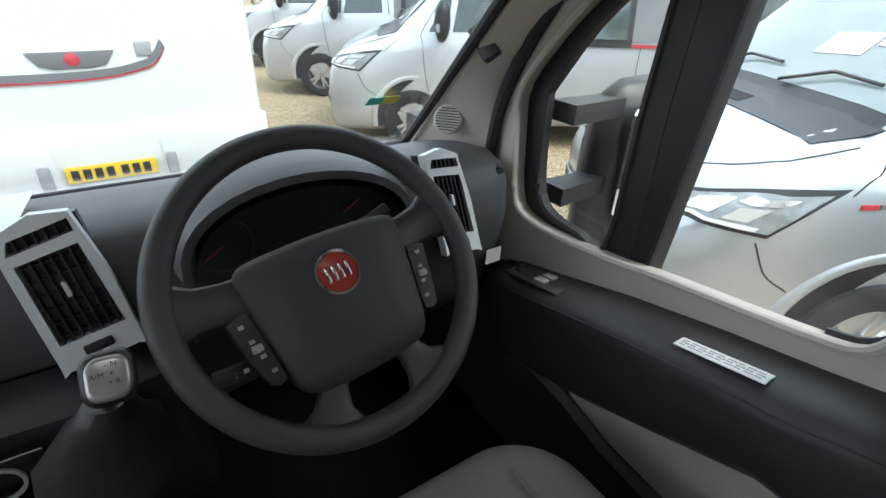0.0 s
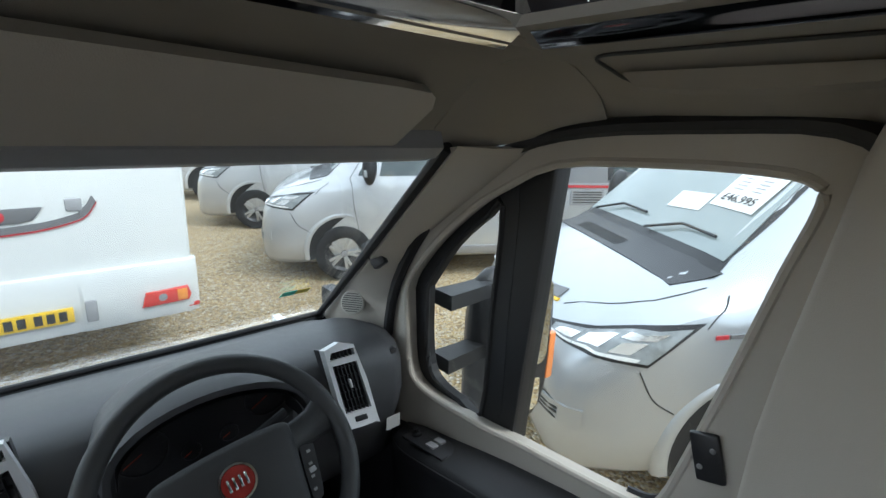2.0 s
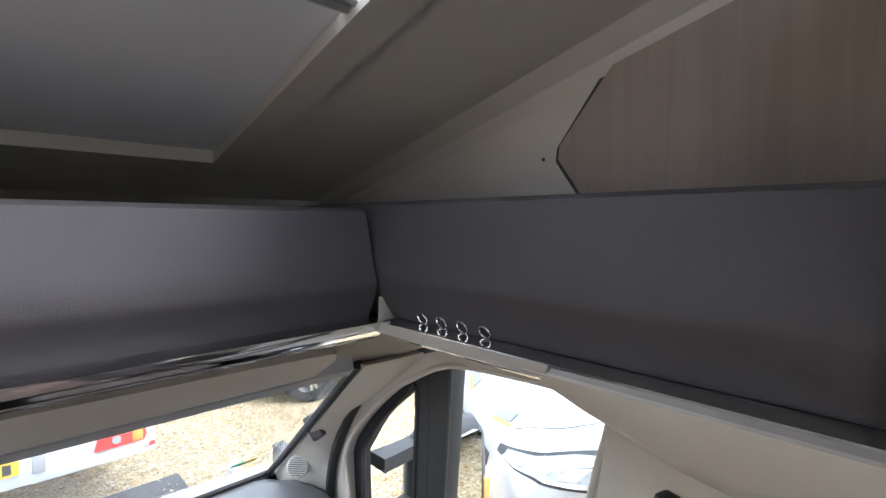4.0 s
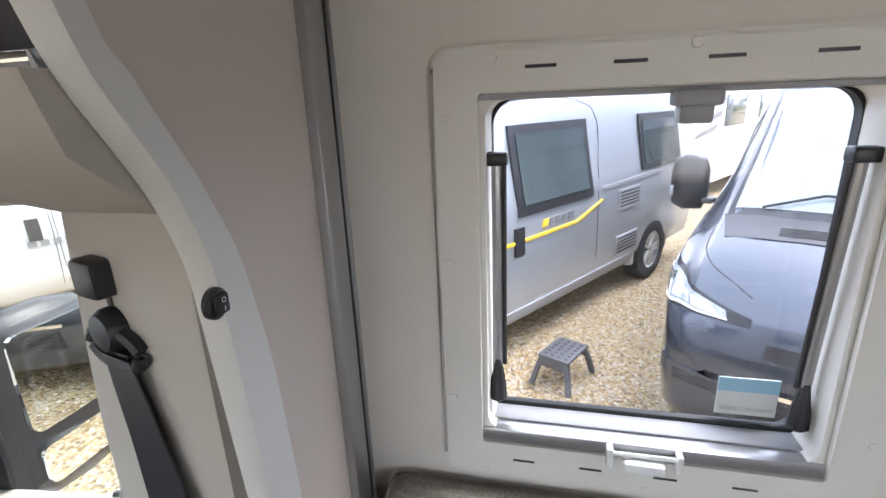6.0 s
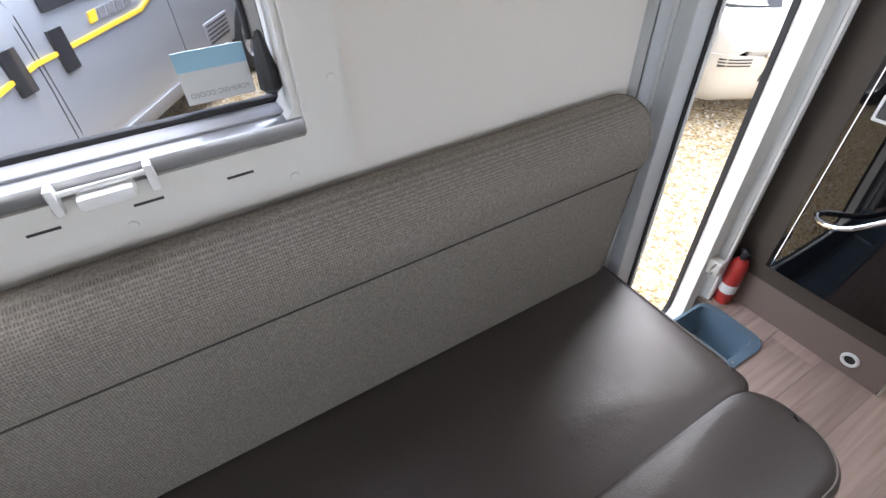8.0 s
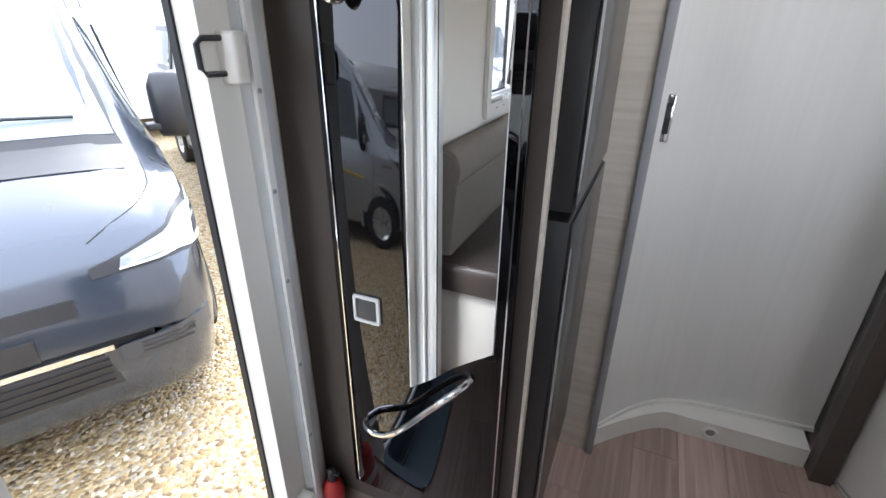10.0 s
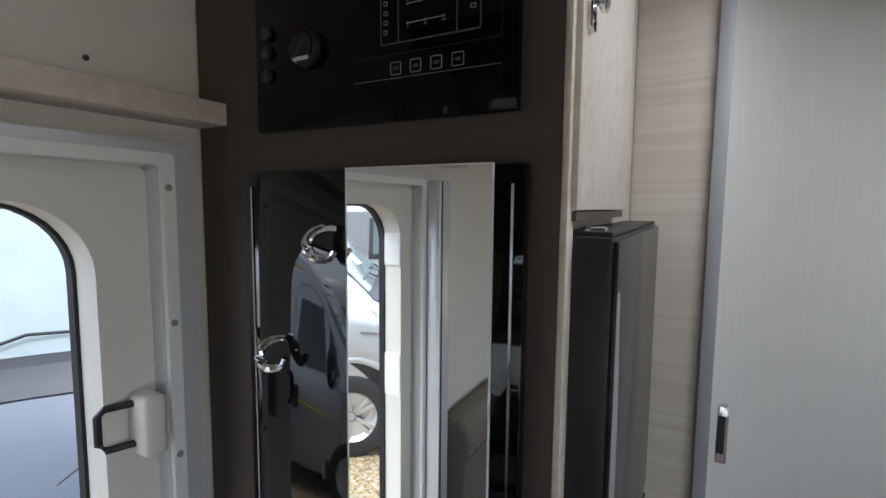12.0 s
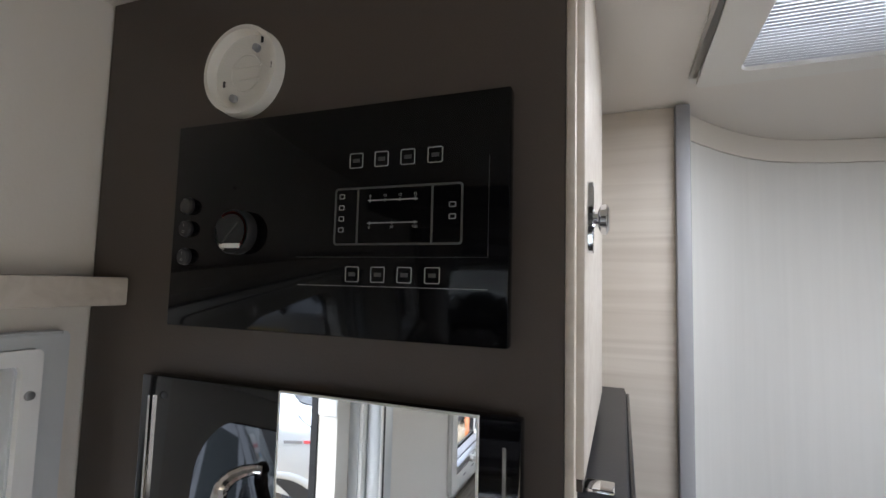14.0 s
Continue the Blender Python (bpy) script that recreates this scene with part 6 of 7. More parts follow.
for s in (-1, 1):
    part("pad_crease", tube([(s * x, y, z) for x, y, z in ((0.070, 0.038, 0.0165), (0.071, 0.0, 0.0205), (0.067, -0.04, 0.0195), (0.060, -0.080, 0.0145))], 0.0012, 5), DARKINK, hub).data.transform(mw)
for a, prof_ in ((171, ((0.085, 1.0), (0.12, 0.9), (0.146, 0.95), (0.172, 1.35))), (9, ((0.085, 1.0), (0.12, 0.9), (0.146, 0.95), (0.172, 1.35))), (247, ((0.10, 0.8), (0.128, 0.62), (0.150, 0.85), (0.172, 1.7))), (293, ((0.10, 0.8), (0.128, 0.62), (0.150, 0.85), (0.172, 1.7)))):
    ca, sa = math.cos(radians(a)), math.sin(radians(a))
    rings = []
    for (r, ww), z in zip(prof_, (0.0, -0.004, -0.006, 0.0)):
        rings.append([(r * ca - sa * ww * 0.027 * p, r * sa + ca * ww * 0.027 * p, z + q) for p, q in ((-1, -0.008), (-0.8, 0.004), (0, 0.007), (0.8, 0.004), (1, -0.008), (0.8, -0.014), (-0.8, -0.014))])
    part("spoke", loft(rings), RIM, sw1, angle=1.1).data.transform(mw)
for s in (-1, 1):
    quad = curve2([(s * 0.126, -0.006), (s * 0.106, 0.0), (s * 0.101, -0.012), (s * 0.092, -0.072), (s * 0.094, -0.084), (s * 0.108, -0.082), (s * 0.117, -0.05)], 2)
    pod = part("button_pod", loft([[(x, y, z) for x, y in quad] for z in (-0.02, 0.002, 0.004)]), BLACK, sw1)
    pod.data.transform(mw)
    for k in range(4):
        xb, yb = s * (0.1135 - 0.0045 * k), -0.013 - 0.0185 * k
        part("button_mark", box(xb - 0.003, xb + 0.003, yb - 0.0022, yb + 0.0022, 0.0041, 0.0045), GREYINK, pod, smooth=False).data.transform(mw)
    part("thumb_roller", box(s * 0.107 - 0.006, s * 0.107 + 0.006, -0.045, -0.036, 0.003, 0.0085, 0.002), GREYPL, pod).data.transform(mw)
bd = part("badge_ring", lathe([(0.0225, 0.0245), (0.0235, 0.029), (0.0265, 0.029), (0.0275, 0.0245)], None, 32), CHROME, hub)
bd.data.transform(mw)
part("badge_face", lathe([(0, 0.0285), (0.0226, 0.0275), (0.0226, 0.02)], None, 32), mat("red badge enamel", (0.32, 0.03, 0.025), 0.2, vary=0.05, fine=0, coat=0.5), hub).data.transform(mw)
for k in range(4):
    part("badge_bar", box(-0.0145 + 0.0083 * k, -0.0110 + 0.0083 * k, -0.009, 0.009, 0.0285, 0.0296, 0.0005), CHROME, hub).data.transform(mw)
part("embossed_mark", box(0.01, 0.045, -0.066, -0.055, 0.0215, 0.0222), SOFTBLACK, hub, smooth=False).data.transform(mw)
col = part("column", tube([mw @ Vector((0, 0, -0.03)), mw @ Vector((0, -0.01, -0.30))], 0.055, 16), DASH, sw1)
for s, y0 in ((-1, 0.005), (-1, -0.06)):
    stalk = part("stalk", tube([mw @ Vector((s * 0.03, y0, -0.06)), mw @ Vector((s * 0.10, y0 + 0.003, -0.055)), mw @ Vector((s * 0.155, y0 + 0.004, -0.048))], 0.011, 10, radii=[0.011, 0.012, 0.014]), BLACK, sw1)
    for k in range(3):
        p_ = mw @ Vector((s * (0.108 + 0.014 * k), y0 + 0.004, -0.0385))
        part("stalk_mark", box(-0.003, 0.003, -0.0025, 0.0025, 0.0, 0.0006), WHITEINK, stalk, smooth=False).data.transform(Matrix.Translation(p_) @ mw.to_3x3().to_4x4())
part("stalk", tube([mw @ Vector((0.03, 0.04, -0.05)), mw @ Vector((0.09, 0.055, -0.04)), mw @ Vector((0.12, 0.062, -0.036))], 0.009, 10), BLACK, sw1)

# outer skin that closes the cab round the lining
sk = thing("cab_shell", "white outer body panels of the cab and overhang", "body shell", (0, 1.2, 1.4), kind="structure")
SKIN = mat("white van paint", (0.74, 0.74, 0.73), 0.25, vary=0.02, fine=0, coat=0.6)
part("side_skin", box(0.701, 0.73, 0.4705, 1.65, 1.318, 1.70), SKIN, sk, smooth=False)
part("corner_skin", box(0.701, 0.73, 1.05, 1.30, 1.283, 1.3175), SKIN, sk, smooth=False)
part("overhang", prism([(1.275, 1.275), (1.65, 1.268), (1.65, 1.289), (1.275, 1.40)], "x", -1.24, 0.70), SKIN, sk, smooth=False)
part("rear_quarter", box(0.701, 0.73, 0.4705, 0.735, -0.3, 1.317), SKIN, sk, smooth=False)
part("kick_panel", box(0.6605, 0.70, 1.61, 2.02, -0.12, 0.76), SOFTBLACK, sk, smooth=False)
part("lower_door_skin", box(0.705, 0.73, 0.736, 1.62, -0.3, 0.62), SKIN, sk, smooth=False)
part("wing", box(0.705, 0.74, 1.625, 2.6, -0.3, 0.44), SKIN, sk, smooth=False)
part("bonnet", loft([[(-1.2, 2.0, 0.60), (0.70, 2.0, 0.60), (0.72, 2.3, 0.50), (0.6, 2.55, 0.40), (-1.1, 2.55, 0.40), (-1.22, 2.3, 0.50)], [(-1.2, 2.0, 0.63), (0.70, 2.0, 0.63), (0.72, 2.3, 0.53), (0.6, 2.55, 0.43), (-1.1, 2.55, 0.43), (-1.22, 2.3, 0.53)]]), SKIN, sk, smooth=False)

# ---- outdoors ----
G = -0.65
gr = part("ground", box(-120, 140, -120, 140, G - 0.05, G), gravel_mat("golden gravel"), smooth=False)
tagged(gr, "golden gravel yard between the parked vehicles", "gravel", kind="structure")
rnd3 = random.Random(11)
# loose pebbles near the open door and the window view
peb = bmesh.new()
for _ in range(5200):
    x, y = (rnd3.uniform(0.85, 4.6), rnd3.uniform(-5.2, 1.0)) if rnd3.random() < 0.7 else (rnd3.uniform(0.9, 3.2), rnd3.uniform(2.0, 7.5))
    s = rnd3.uniform(0.006, 0.014)
    a = rnd3.uniform(0, 6.28)
    c, d = math.cos(a), math.sin(a)
    vs = [peb.verts.new((x + (u * c - v * d) * s, y + (u * d + v * c) * s, G + w * s)) for u, v, w in ((-1, -0.7, 0), (1, -0.7, 0), (1.1, 0.7, 0), (-1, 0.8, 0), (-0.4, -0.3, 0.7), (0.5, -0.3, 0.8), (0.5, 0.35, 0.7), (-0.5, 0.3, 0.75))]
    for q in ((4, 5, 6, 7), (0, 1, 5, 4), (1, 2, 6, 5), (2, 3, 7, 6), (3, 0, 4, 7)):
        peb.faces.new([vs[i] for i in q])
PEB = bpy.data.materials.new("loose pebbles")
PEB.use_nodes = True
pn, pl = PEB.node_tree.nodes, PEB.node_tree.links
geo, ramp = pn.new("ShaderNodeNewGeometry"), pn.new("ShaderNodeValToRGB")
ramp.color_ramp.elements[0].color, ramp.color_ramp.elements[1].color = (0.22, 0.16, 0.1, 1), (0.66, 0.6, 0.5, 1)
mid_ = ramp.color_ramp.elements.new(0.5)
mid_.color = (0.48, 0.37, 0.22, 1)
pl.new(geo.outputs["Random Per Island"], ramp.inputs[0])
pl.new(ramp.outputs[0], pn["Principled BSDF"].inputs["Base Color"])
pn["Principled BSDF"].inputs["Roughness"].default_value = 0.85
tagged(part("pebbles", peb, PEB, smooth=False), "loose golden pebbles scattered on the yard", "gravel", kind="stuff")

PAINT = {
    "silver": mat("metallic silver paint", (0.43, 0.45, 0.47), 0.3, metal=0.55, vary=0.03, fine=0, coat=0.9),
    "navy": mat("dark blue metallic paint", (0.035, 0.045, 0.065), 0.25, metal=0.35, vary=0.05, fine=0, coat=1.0),
    "bright": mat("light silver paint", (0.50, 0.51, 0.52), 0.3, metal=0.4, vary=0.03, fine=0, coat=0.8),
    "champagne": mat("pale champagne paint", (0.48, 0.46, 0.42), 0.3, metal=0.45, vary=0.03, fine=0, coat=0.8),
}
CARGLASS = mat("dark vehicle glass", (0.045, 0.06, 0.06), 0.04, vary=0.4, scale=1.5, fine=0, spec=0.8)
# opaque; the pale base colour stands in for sky reflected in the glass
SCREEN = mat("sky-pale vehicle windscreen", (0.27, 0.31, 0.305), 0.04, vary=0.45, scale=1.1, fine=0, spec=0.8)
TYRE = mat("tyre rubber", (0.02, 0.02, 0.021), 0.75, vary=0.2, fine=0.1, fine_scale=200)
ALLOY = mat("alloy wheel", (0.55, 0.56, 0.57), 0.3, metal=0.8, vary=0.05, fine=0)
LENS = mat("clear lamp lens", (0.27, 0.29, 0.30), 0.14, metal=0.0, vary=0.4, scale=26, fine=0, coat=0.2)
REFLECT = mat("faceted lamp reflector", (0.82, 0.83, 0.84), 0.18, metal=1.0, vary=0.1, scale=30, fine=0.12, fine_scale=60)
REDLENS = mat("red lamp lens", (0.6, 0.05, 0.04), 0.15, vary=0.2, scale=40, fine=0, coat=0.8)
AMBER = mat("amber lamp lens", (0.8, 0.3, 0.06), 0.15, vary=0.2, scale=40, fine=0, coat=0.8)
YELLOW = mat("yellow vinyl stripe", (0.75, 0.48, 0.03), 0.4, vary=0.02, fine=0)
REDV = mat("red vinyl stripe", (0.45, 0.04, 0.05), 0.4, vary=0.02, fine=0)
GREYV = mat("grey vinyl lettering", (0.16, 0.16, 0.165), 0.4, vary=0.02, fine=0)
CLAD = mat("grey wheel arch plastic", (0.09, 0.095, 0.1), 0.55, vary=0.06, fine=0.04)

STATIONS = [(0.0, 0.66, 0.62, 0.74, 0.56, 0.36), (0.03, 0.80, 0.72, 0.86, 0.66, 0.27), (0.09, 0.88, 0.82, 0.97, 0.74, 0.22), (0.20, 0.935, 0.92, 1.07, 0.78, 0.20), (0.42, 0.985, 1.02, 1.17, 0.79, 0.20), (0.62, 1.0, 1.08, 1.235, 0.79, 0.20), (0.78, 1.005, 1.12, 1.285, 0.785, 0.22), (1.0, 1.01, 1.16, 1.505, 0.78, 0.24), (1.3, 1.015, 1.2, 1.80, 0.765, 0.26), (1.55, 1.02, 1.2, 2.04, 0.755, 0.26), (1.72, 1.02, 1.22, 2.16, 0.76, 0.26), (2.0, 1.02, 1.26, 2.32, 0.79, 0.26), (2.4, 1.025, 1.3, 2.46, 0.82, 0.26), (4.2, 1.025, 1.3, 2.50, 0.82, 0.26), (5.85, 1.02, 1.3, 2.50, 0.82, 0.28), (5.98, 0.98, 1.3, 2.44, 0.78, 0.32)]


def van_ring(x, w, zb, zt, wt, z0):
    h = [(0.0, z0), (0.55 * w, z0), (0.9 * w, z0 + 0.01), (0.975 * w, z0 + 0.08), (w, z0 + 0.26), (w, (z0 + zb) / 2 + 0.1), (0.992 * w, zb - 0.05), (0.97 * w, zb + 0.03)]
    k = zt - zb
    h += [(wt + (0.955 * w - wt) * 0.62, zb + k * 0.36), (wt + (0.955 * w - wt) * 0.25, zb + k * 0.72), (wt * 0.985, zt - k * 0.10 - 0.012), (wt * 0.88, zt - 0.012), (wt * 0.5, zt - 0.002), (0.0, zt)]
    return [(x, y, z) for y, z in h] + [(x, -y, z) for y, z in reversed(h[1:-1])]


def dense(stations):
    out = []
    for a, b in zip(stations, stations[1:]):
        n = max(1, int((b[0] - a[0]) / 0.12)) if a[0] < 2.4 else 3
        for i in range(n):
            t = i / n
            out.append([u + (v - u) * t for u, v in zip(a, b)])
    return out + [list(stations[-1])]


from mathutils.bvhtree import BVHTree
shape = loft([van_ring(*s) for s in dense(STATIONS)])
bmesh.ops.recalc_face_normals(shape, faces=shape.faces[:])
SKINTREE = BVHTree.FromBMesh(shape)
shape.free()


def nearest(p):
    loc, nrm_, _, _ = SKINTREE.find_nearest(Vector(p))
    return loc, nrm_


def cast(p, toward):
    """The skin met when looking at p from outside, along a direction."""
    d = Vector(toward).normalized()
    loc, nrm_, _, _ = SKINTREE.ray_cast(Vector(p) - d * 0.6, d)
    if loc is None:
        return nearest(p)
    return loc, nrm_


def decal(body, name, corners, material, parent, nu=6, nv=4, off=0.004, label="", toward=None):
    """A thin panel that follows the body's surface between four corners."""
    P = [Vector(c) for c in corners]
    grid = []
    for j in range(nv + 1):
        row = []
        for i in range(nu + 1):
            u, v = i / nu, j / nv
            p = (P[0] * (1 - u) + P[1] * u) * (1 - v) + (P[3] * (1 - u) + P[2] * u) * v
            row.append(nearest(p) if toward is None else cast(p, toward))
        grid.append(row)
    bm = bmesh.new()
    T = [[bm.verts.new(l + n * off) for l, n in r] for r in grid]
    B = [[bm.verts.new(l - n * 0.004) for l, n in r] for r in grid]
    for j in range(nv):
        for i in range(nu):
            bm.faces.new((T[j][i], T[j][i + 1], T[j + 1][i + 1], T[j + 1][i]))
    loop_t = [T[0][i] for i in range(nu)] + [T[j][nu] for j in range(nv)] + [T[nv][i] for i in range(nu, 0, -1)] + [T[j][0] for j in range(nv, 0, -1)]
    loop_b = [B[0][i] for i in range(nu)] + [B[j][nu] for j in range(nv)] + [B[nv][i] for i in range(nu, 0, -1)] + [B[j][0] for j in range(nv, 0, -1)]
    for i in range(len(loop_t)):
        k = (i + 1) % len(loop_t)
        bm.faces.new((loop_t[i], loop_t[k], loop_b[k], loop_b[i]))
    return part(name, bm, material, parent, label)


def groove(body, name, pts, parent, r=0.004, material=None):
    out = []
    for p in smooth_line(pts, 4):
        out.append(nearest(p)[0])
    return part(name, tube(out, r, 5), material or DARKINK, parent)


def wheel(parent, x, y, side, cap):
    w = part("wheel", lathe([(0.20, -0.10), (0.30, -0.11), (0.335, -0.095), (0.345, -0.06), (0.345, 0.06), (0.335, 0.095), (0.30, 0.11), (0.215, 0.10), (0.205, 0.06)], facing(x, y, 0.345, 0, side, 0), 40), TYRE, parent)
    part("rim", lathe([(0.0, 0.045), (0.05, 0.05), (0.06, 0.035), (0.18, 0.06), (0.20, 0.085), (0.212, 0.095), (0.216, 0.08)], facing(x, y, 0.345, 0, side, 0), 30), SOFTBLACK if cap == "spoke" else ALLOY, w)
    n = 5
    m = facing(x, y, 0.345, 0, side, 0)
    for k in range(n):
        a = 2 * math.pi * k / n
        for d in (-0.16, 0.16):
            part("spoke", box(0.04, 0.205, -0.017, 0.017, 0.05, 0.086, 0.004), ALLOY, w).data.transform(m @ Matrix.Rotation(a + d, 4, "Z"))
    part("hub_cap", lathe([(0.0, 0.09), (0.035, 0.085), (0.04, 0.05)], m, 16), GREYPL, w)
    return w


def van(label, m, paint, cap="spoke", style="camper", group="parked camper vans", nose_only=False, stripe=None):
    v = thing("camper_van", label, "camper van", (0, 0, 0), group)
    PT = PAINT[paint]
    body = part("body", loft([van_ring(*s) for s in dense(STATIONS)]), PT, v, angle=0.8)
    bpy.context.view_layer.update()
    # windscreen with a black border, cowl and wipers
    decal(body, "screen_border", [(0.76, 0.81, 1.29), (0.76, -0.81, 1.29), (1.57, -0.72, 2.07), (1.57, 0.72, 2.07)], BLACK, v, 12, 8, 0.003)
    decal(body, "windscreen", [(0.83, 0.77, 1.35), (0.83, -0.77, 1.35), (1.53, -0.68, 2.02), (1.53, 0.68, 2.02)], SCREEN, v, 12, 8, 0.008)
    cw = decal(body, "cowl", [(0.58, 0.76, 1.22), (0.58, -0.76, 1.22), (0.80, -0.82, 1.31), (0.80, 0.82, 1.31)], SOFTBLACK, v, 10, 3, 0.006)
    for k in range(6):
        decal(body, "cowl_slot", [(0.62 + 0.017 * k, 0.5, 1.25), (0.62 + 0.017 * k, -0.1, 1.25), (0.626 + 0.017 * k, -0.1, 1.25), (0.626 + 0.017 * k, 0.5, 1.25)], DARKINK, cw, 6, 1, 0.010)
    for ya, yb in ((0.62, 0.05), (-0.08, -0.62)):
        p0, n0 = nearest(Vector((0.83, ya, 1.34)))
        p1, n1 = nearest(Vector((0.90, yb, 1.42)))
        p2, n2 = nearest(Vector((0.90, (ya + yb) / 2, 1.42)))
        part("wiper", tube([p0 + n0 * 0.03, p2 + n2 * 0.035, p1 + n1 * 0.022], 0.009, 6), BLACK, v)
    for s in (1, -1):
        decal(body, "headlight", [(0.08, 0.47 * s, 0.885), (0.40, 0.97 * s, 0.865), (0.66, 0.97 * s, 1.09), (0.10, 0.47 * s, 0.925)], BLACK, v, 12, 6, 0.006, toward=(0.7, -0.7 * s, -0.1))
        hl2 = decal(body, "headlight_lens", [(0.11, 0.55 * s, 0.892), (0.395, 0.97 * s, 0.885), (0.60, 0.965 * s, 1.06), (0.15, 0.55 * s, 0.935)], LENS, v, 10, 6, 0.014, toward=(0.7, -0.7 * s, -0.1))
        for u0, u1, v0, v1 in ((0.06, 0.26, 0.30, 0.75), (0.32, 0.55, 0.25, 0.80), (0.62, 0.80, 0.20, 0.60), (0.62, 0.86, 0.68, 0.88)):
            P_ = [Vector(c) for c in ((0.11, 0.55 * s, 0.892), (0.395, 0.97 * s, 0.885), (0.60, 0.965 * s, 1.06), (0.15, 0.55 * s, 0.935))]
            at_ = lambda u, w: (P_[0] * (1 - u) + P_[1] * u) * (1 - w) + (P_[3] * (1 - u) + P_[2] * u) * w
            decal(body, "reflector", [at_(u0, v0), at_(u1, v0), at_(u1 + 0.03, v1), at_(u0 + 0.03, v1)], REFLECT, hl2, 3, 3, 0.018, toward=(0.7, -0.7 * s, -0.1))
        decal(body, "lamp_strip", [at_(0.0, 0.02), at_(0.9, 0.02), at_(0.9, 0.12), at_(0.0, 0.2)], WHITEINK, hl2, 8, 1, 0.018, toward=(0.7, -0.7 * s, -0.1))
        decal(body, "fog_recess", [(0.03, 0.52 * s, 0.50), (0.16, 0.86 * s, 0.50), (0.16, 0.86 * s, 0.60), (0.03, 0.52 * s, 0.58)], PT, v, 6, 3, 0.012)
        for k in range(3):
            decal(body, "vent_slit", [(0.06, 0.60 * s, 0.515 + 0.022 * k), (0.12, 0.76 * s, 0.515 + 0.022 * k), (0.12, 0.76 * s, 0.525 + 0.022 * k), (0.06, 0.60 * s, 0.525 + 0.022 * k)], DARKINK, v, 4, 1, 0.015)
        groove(body, "bonnet_gap", [(0.14, 0.52 * s, 1.02), (0.30, 0.74 * s, 1.11), (0.52, 0.85 * s, 1.19), (0.72, 0.86 * s, 1.24)], v)
        groove(body, "bumper_gap", [(0.36, 0.99 * s, 0.84), (0.44, 1.0 * s, 0.70), (0.56, 1.0 * s, 0.62)], v)
        groove(body, "wing_gap", [(0.66, 0.97 * s, 1.06), (0.72, 0.98 * s, 1.14), (0.80, 0.92 * s, 1.22)], v)
        groove(body, "door_gap", [(1.22, 1.02 * s, 0.40), (1.12, 1.02 * s, 0.8), (1.08, 1.0 * s, 1.15), (1.10, 0.92 * s, 1.35), (1.62, 0.80 * s, 2.0), (2.05, 0.85 * s, 2.05), (2.10, 0.95 * s, 1.6), (2.12, 1.02 * s, 1.0), (2.10, 1.02 * s, 0.4)], v)
        decal(body, "quarter_glass", [(1.14, 0.97 * s, 1.30), (1.36, 0.97 * s, 1.29), (1.40, 0.86 * s, 1.80), (1.36, 0.86 * s, 1.72)], CARGLASS, v, 3, 5, 0.006)
        decal(body, "door_glass", [(1.40, 0.98 * s, 1.29), (2.02, 0.98 * s, 1.30), (1.98, 0.86 * s, 1.94), (1.52, 0.86 * s, 1.93)], CARGLASS, v, 6, 6, 0.007)
        part("mirror_arm", box(1.22, 1.32, 0.97 * s, 1.12 * s, 1.26, 1.30, 0.008), BLACK, v)
        mh = part("mirror_housing", loft([[(1.27 + a_ * r, yy * s, 1.40 + b_ * q) for a_, b_ in [(math.cos(k * math.pi / 8), math.sin(k * math.pi / 8)) for k in range(16)]] for yy, r, q in ((1.02, 0.04, 0.12), (1.05, 0.075, 0.19), (1.18, 0.085, 0.205), (1.25, 0.06, 0.17), (1.27, 0.02, 0.1))]), BLACK, v, angle=1.2)
        part("mirror_lamp", box(1.20, 1.26, 1.235 * s, 1.262 * s, 1.30, 1.38, 0.006), LENS, mh)
        decal(body, "handle", [(1.92, 1.02 * s, 0.88), (2.03, 1.02 * s, 0.88), (2.03, 1.02 * s, 1.10), (1.92, 1.02 * s, 1.10)], BLACK, v, 3, 3, 0.02)
        decal(body, "side_rub_strip", [(2.17, 1.02 * s, 0.27), (4.28, 1.02 * s, 0.27), (4.28, 1.02 * s, 0.43), (2.17, 1.02 * s, 0.42)], GREYPL, v, 10, 2, 0.014)
        for wx in (0.98, 4.79):
            arcs = [radians(-14 + 208 * k / 26) for k in range(27)]
            part("wheel_arch", loft([[(wx + r * math.cos(a), (1.0 + d) * s, 0.37 + r * math.sin(a)) for r, d in ((0.31, -0.25), (0.31, 0.006), (0.425, 0.010), (0.425, -0.03))] for a in arcs]), RUBBER, v)
            part("arch_flare", loft([[(wx + r * math.cos(a), (1.0 + d) * s, 0.38 + r * math.sin(a)) for r, d in ((0.41, -0.05), (0.413, 0.010), (0.425, 0.015), (0.455, 0.010), (0.485, -0.012), (0.485, -0.06))] for a in arcs]), CLAD if cap == "clad" else PT, v, angle=1.0)
            wheel(v, wx, 0.935 * s, s, cap)
        if style == "camper":
            for xa, xb, za in ((2.32, 3.40, 1.18), (4.42, 5.42, 1.28)):
                wf = decal(body, "window_frame", [(xa, 1.0 * s, za), (xb, 1.0 * s, za), (xb, 0.90 * s, 1.85), (xa, 0.90 * s, 1.85)], BLACK, v, 6, 6, 0.02)
                decal(body, "window_pane", [(xa + 0.07, 1.0 * s, za + 0.07), (xb - 0.07, 1.0 * s, za + 0.07), (xb - 0.07, 0.9 * s, 1.78), (xa + 0.07, 0.9 * s, 1.78)], CARGLASS, wf, 6, 6, 0.026)
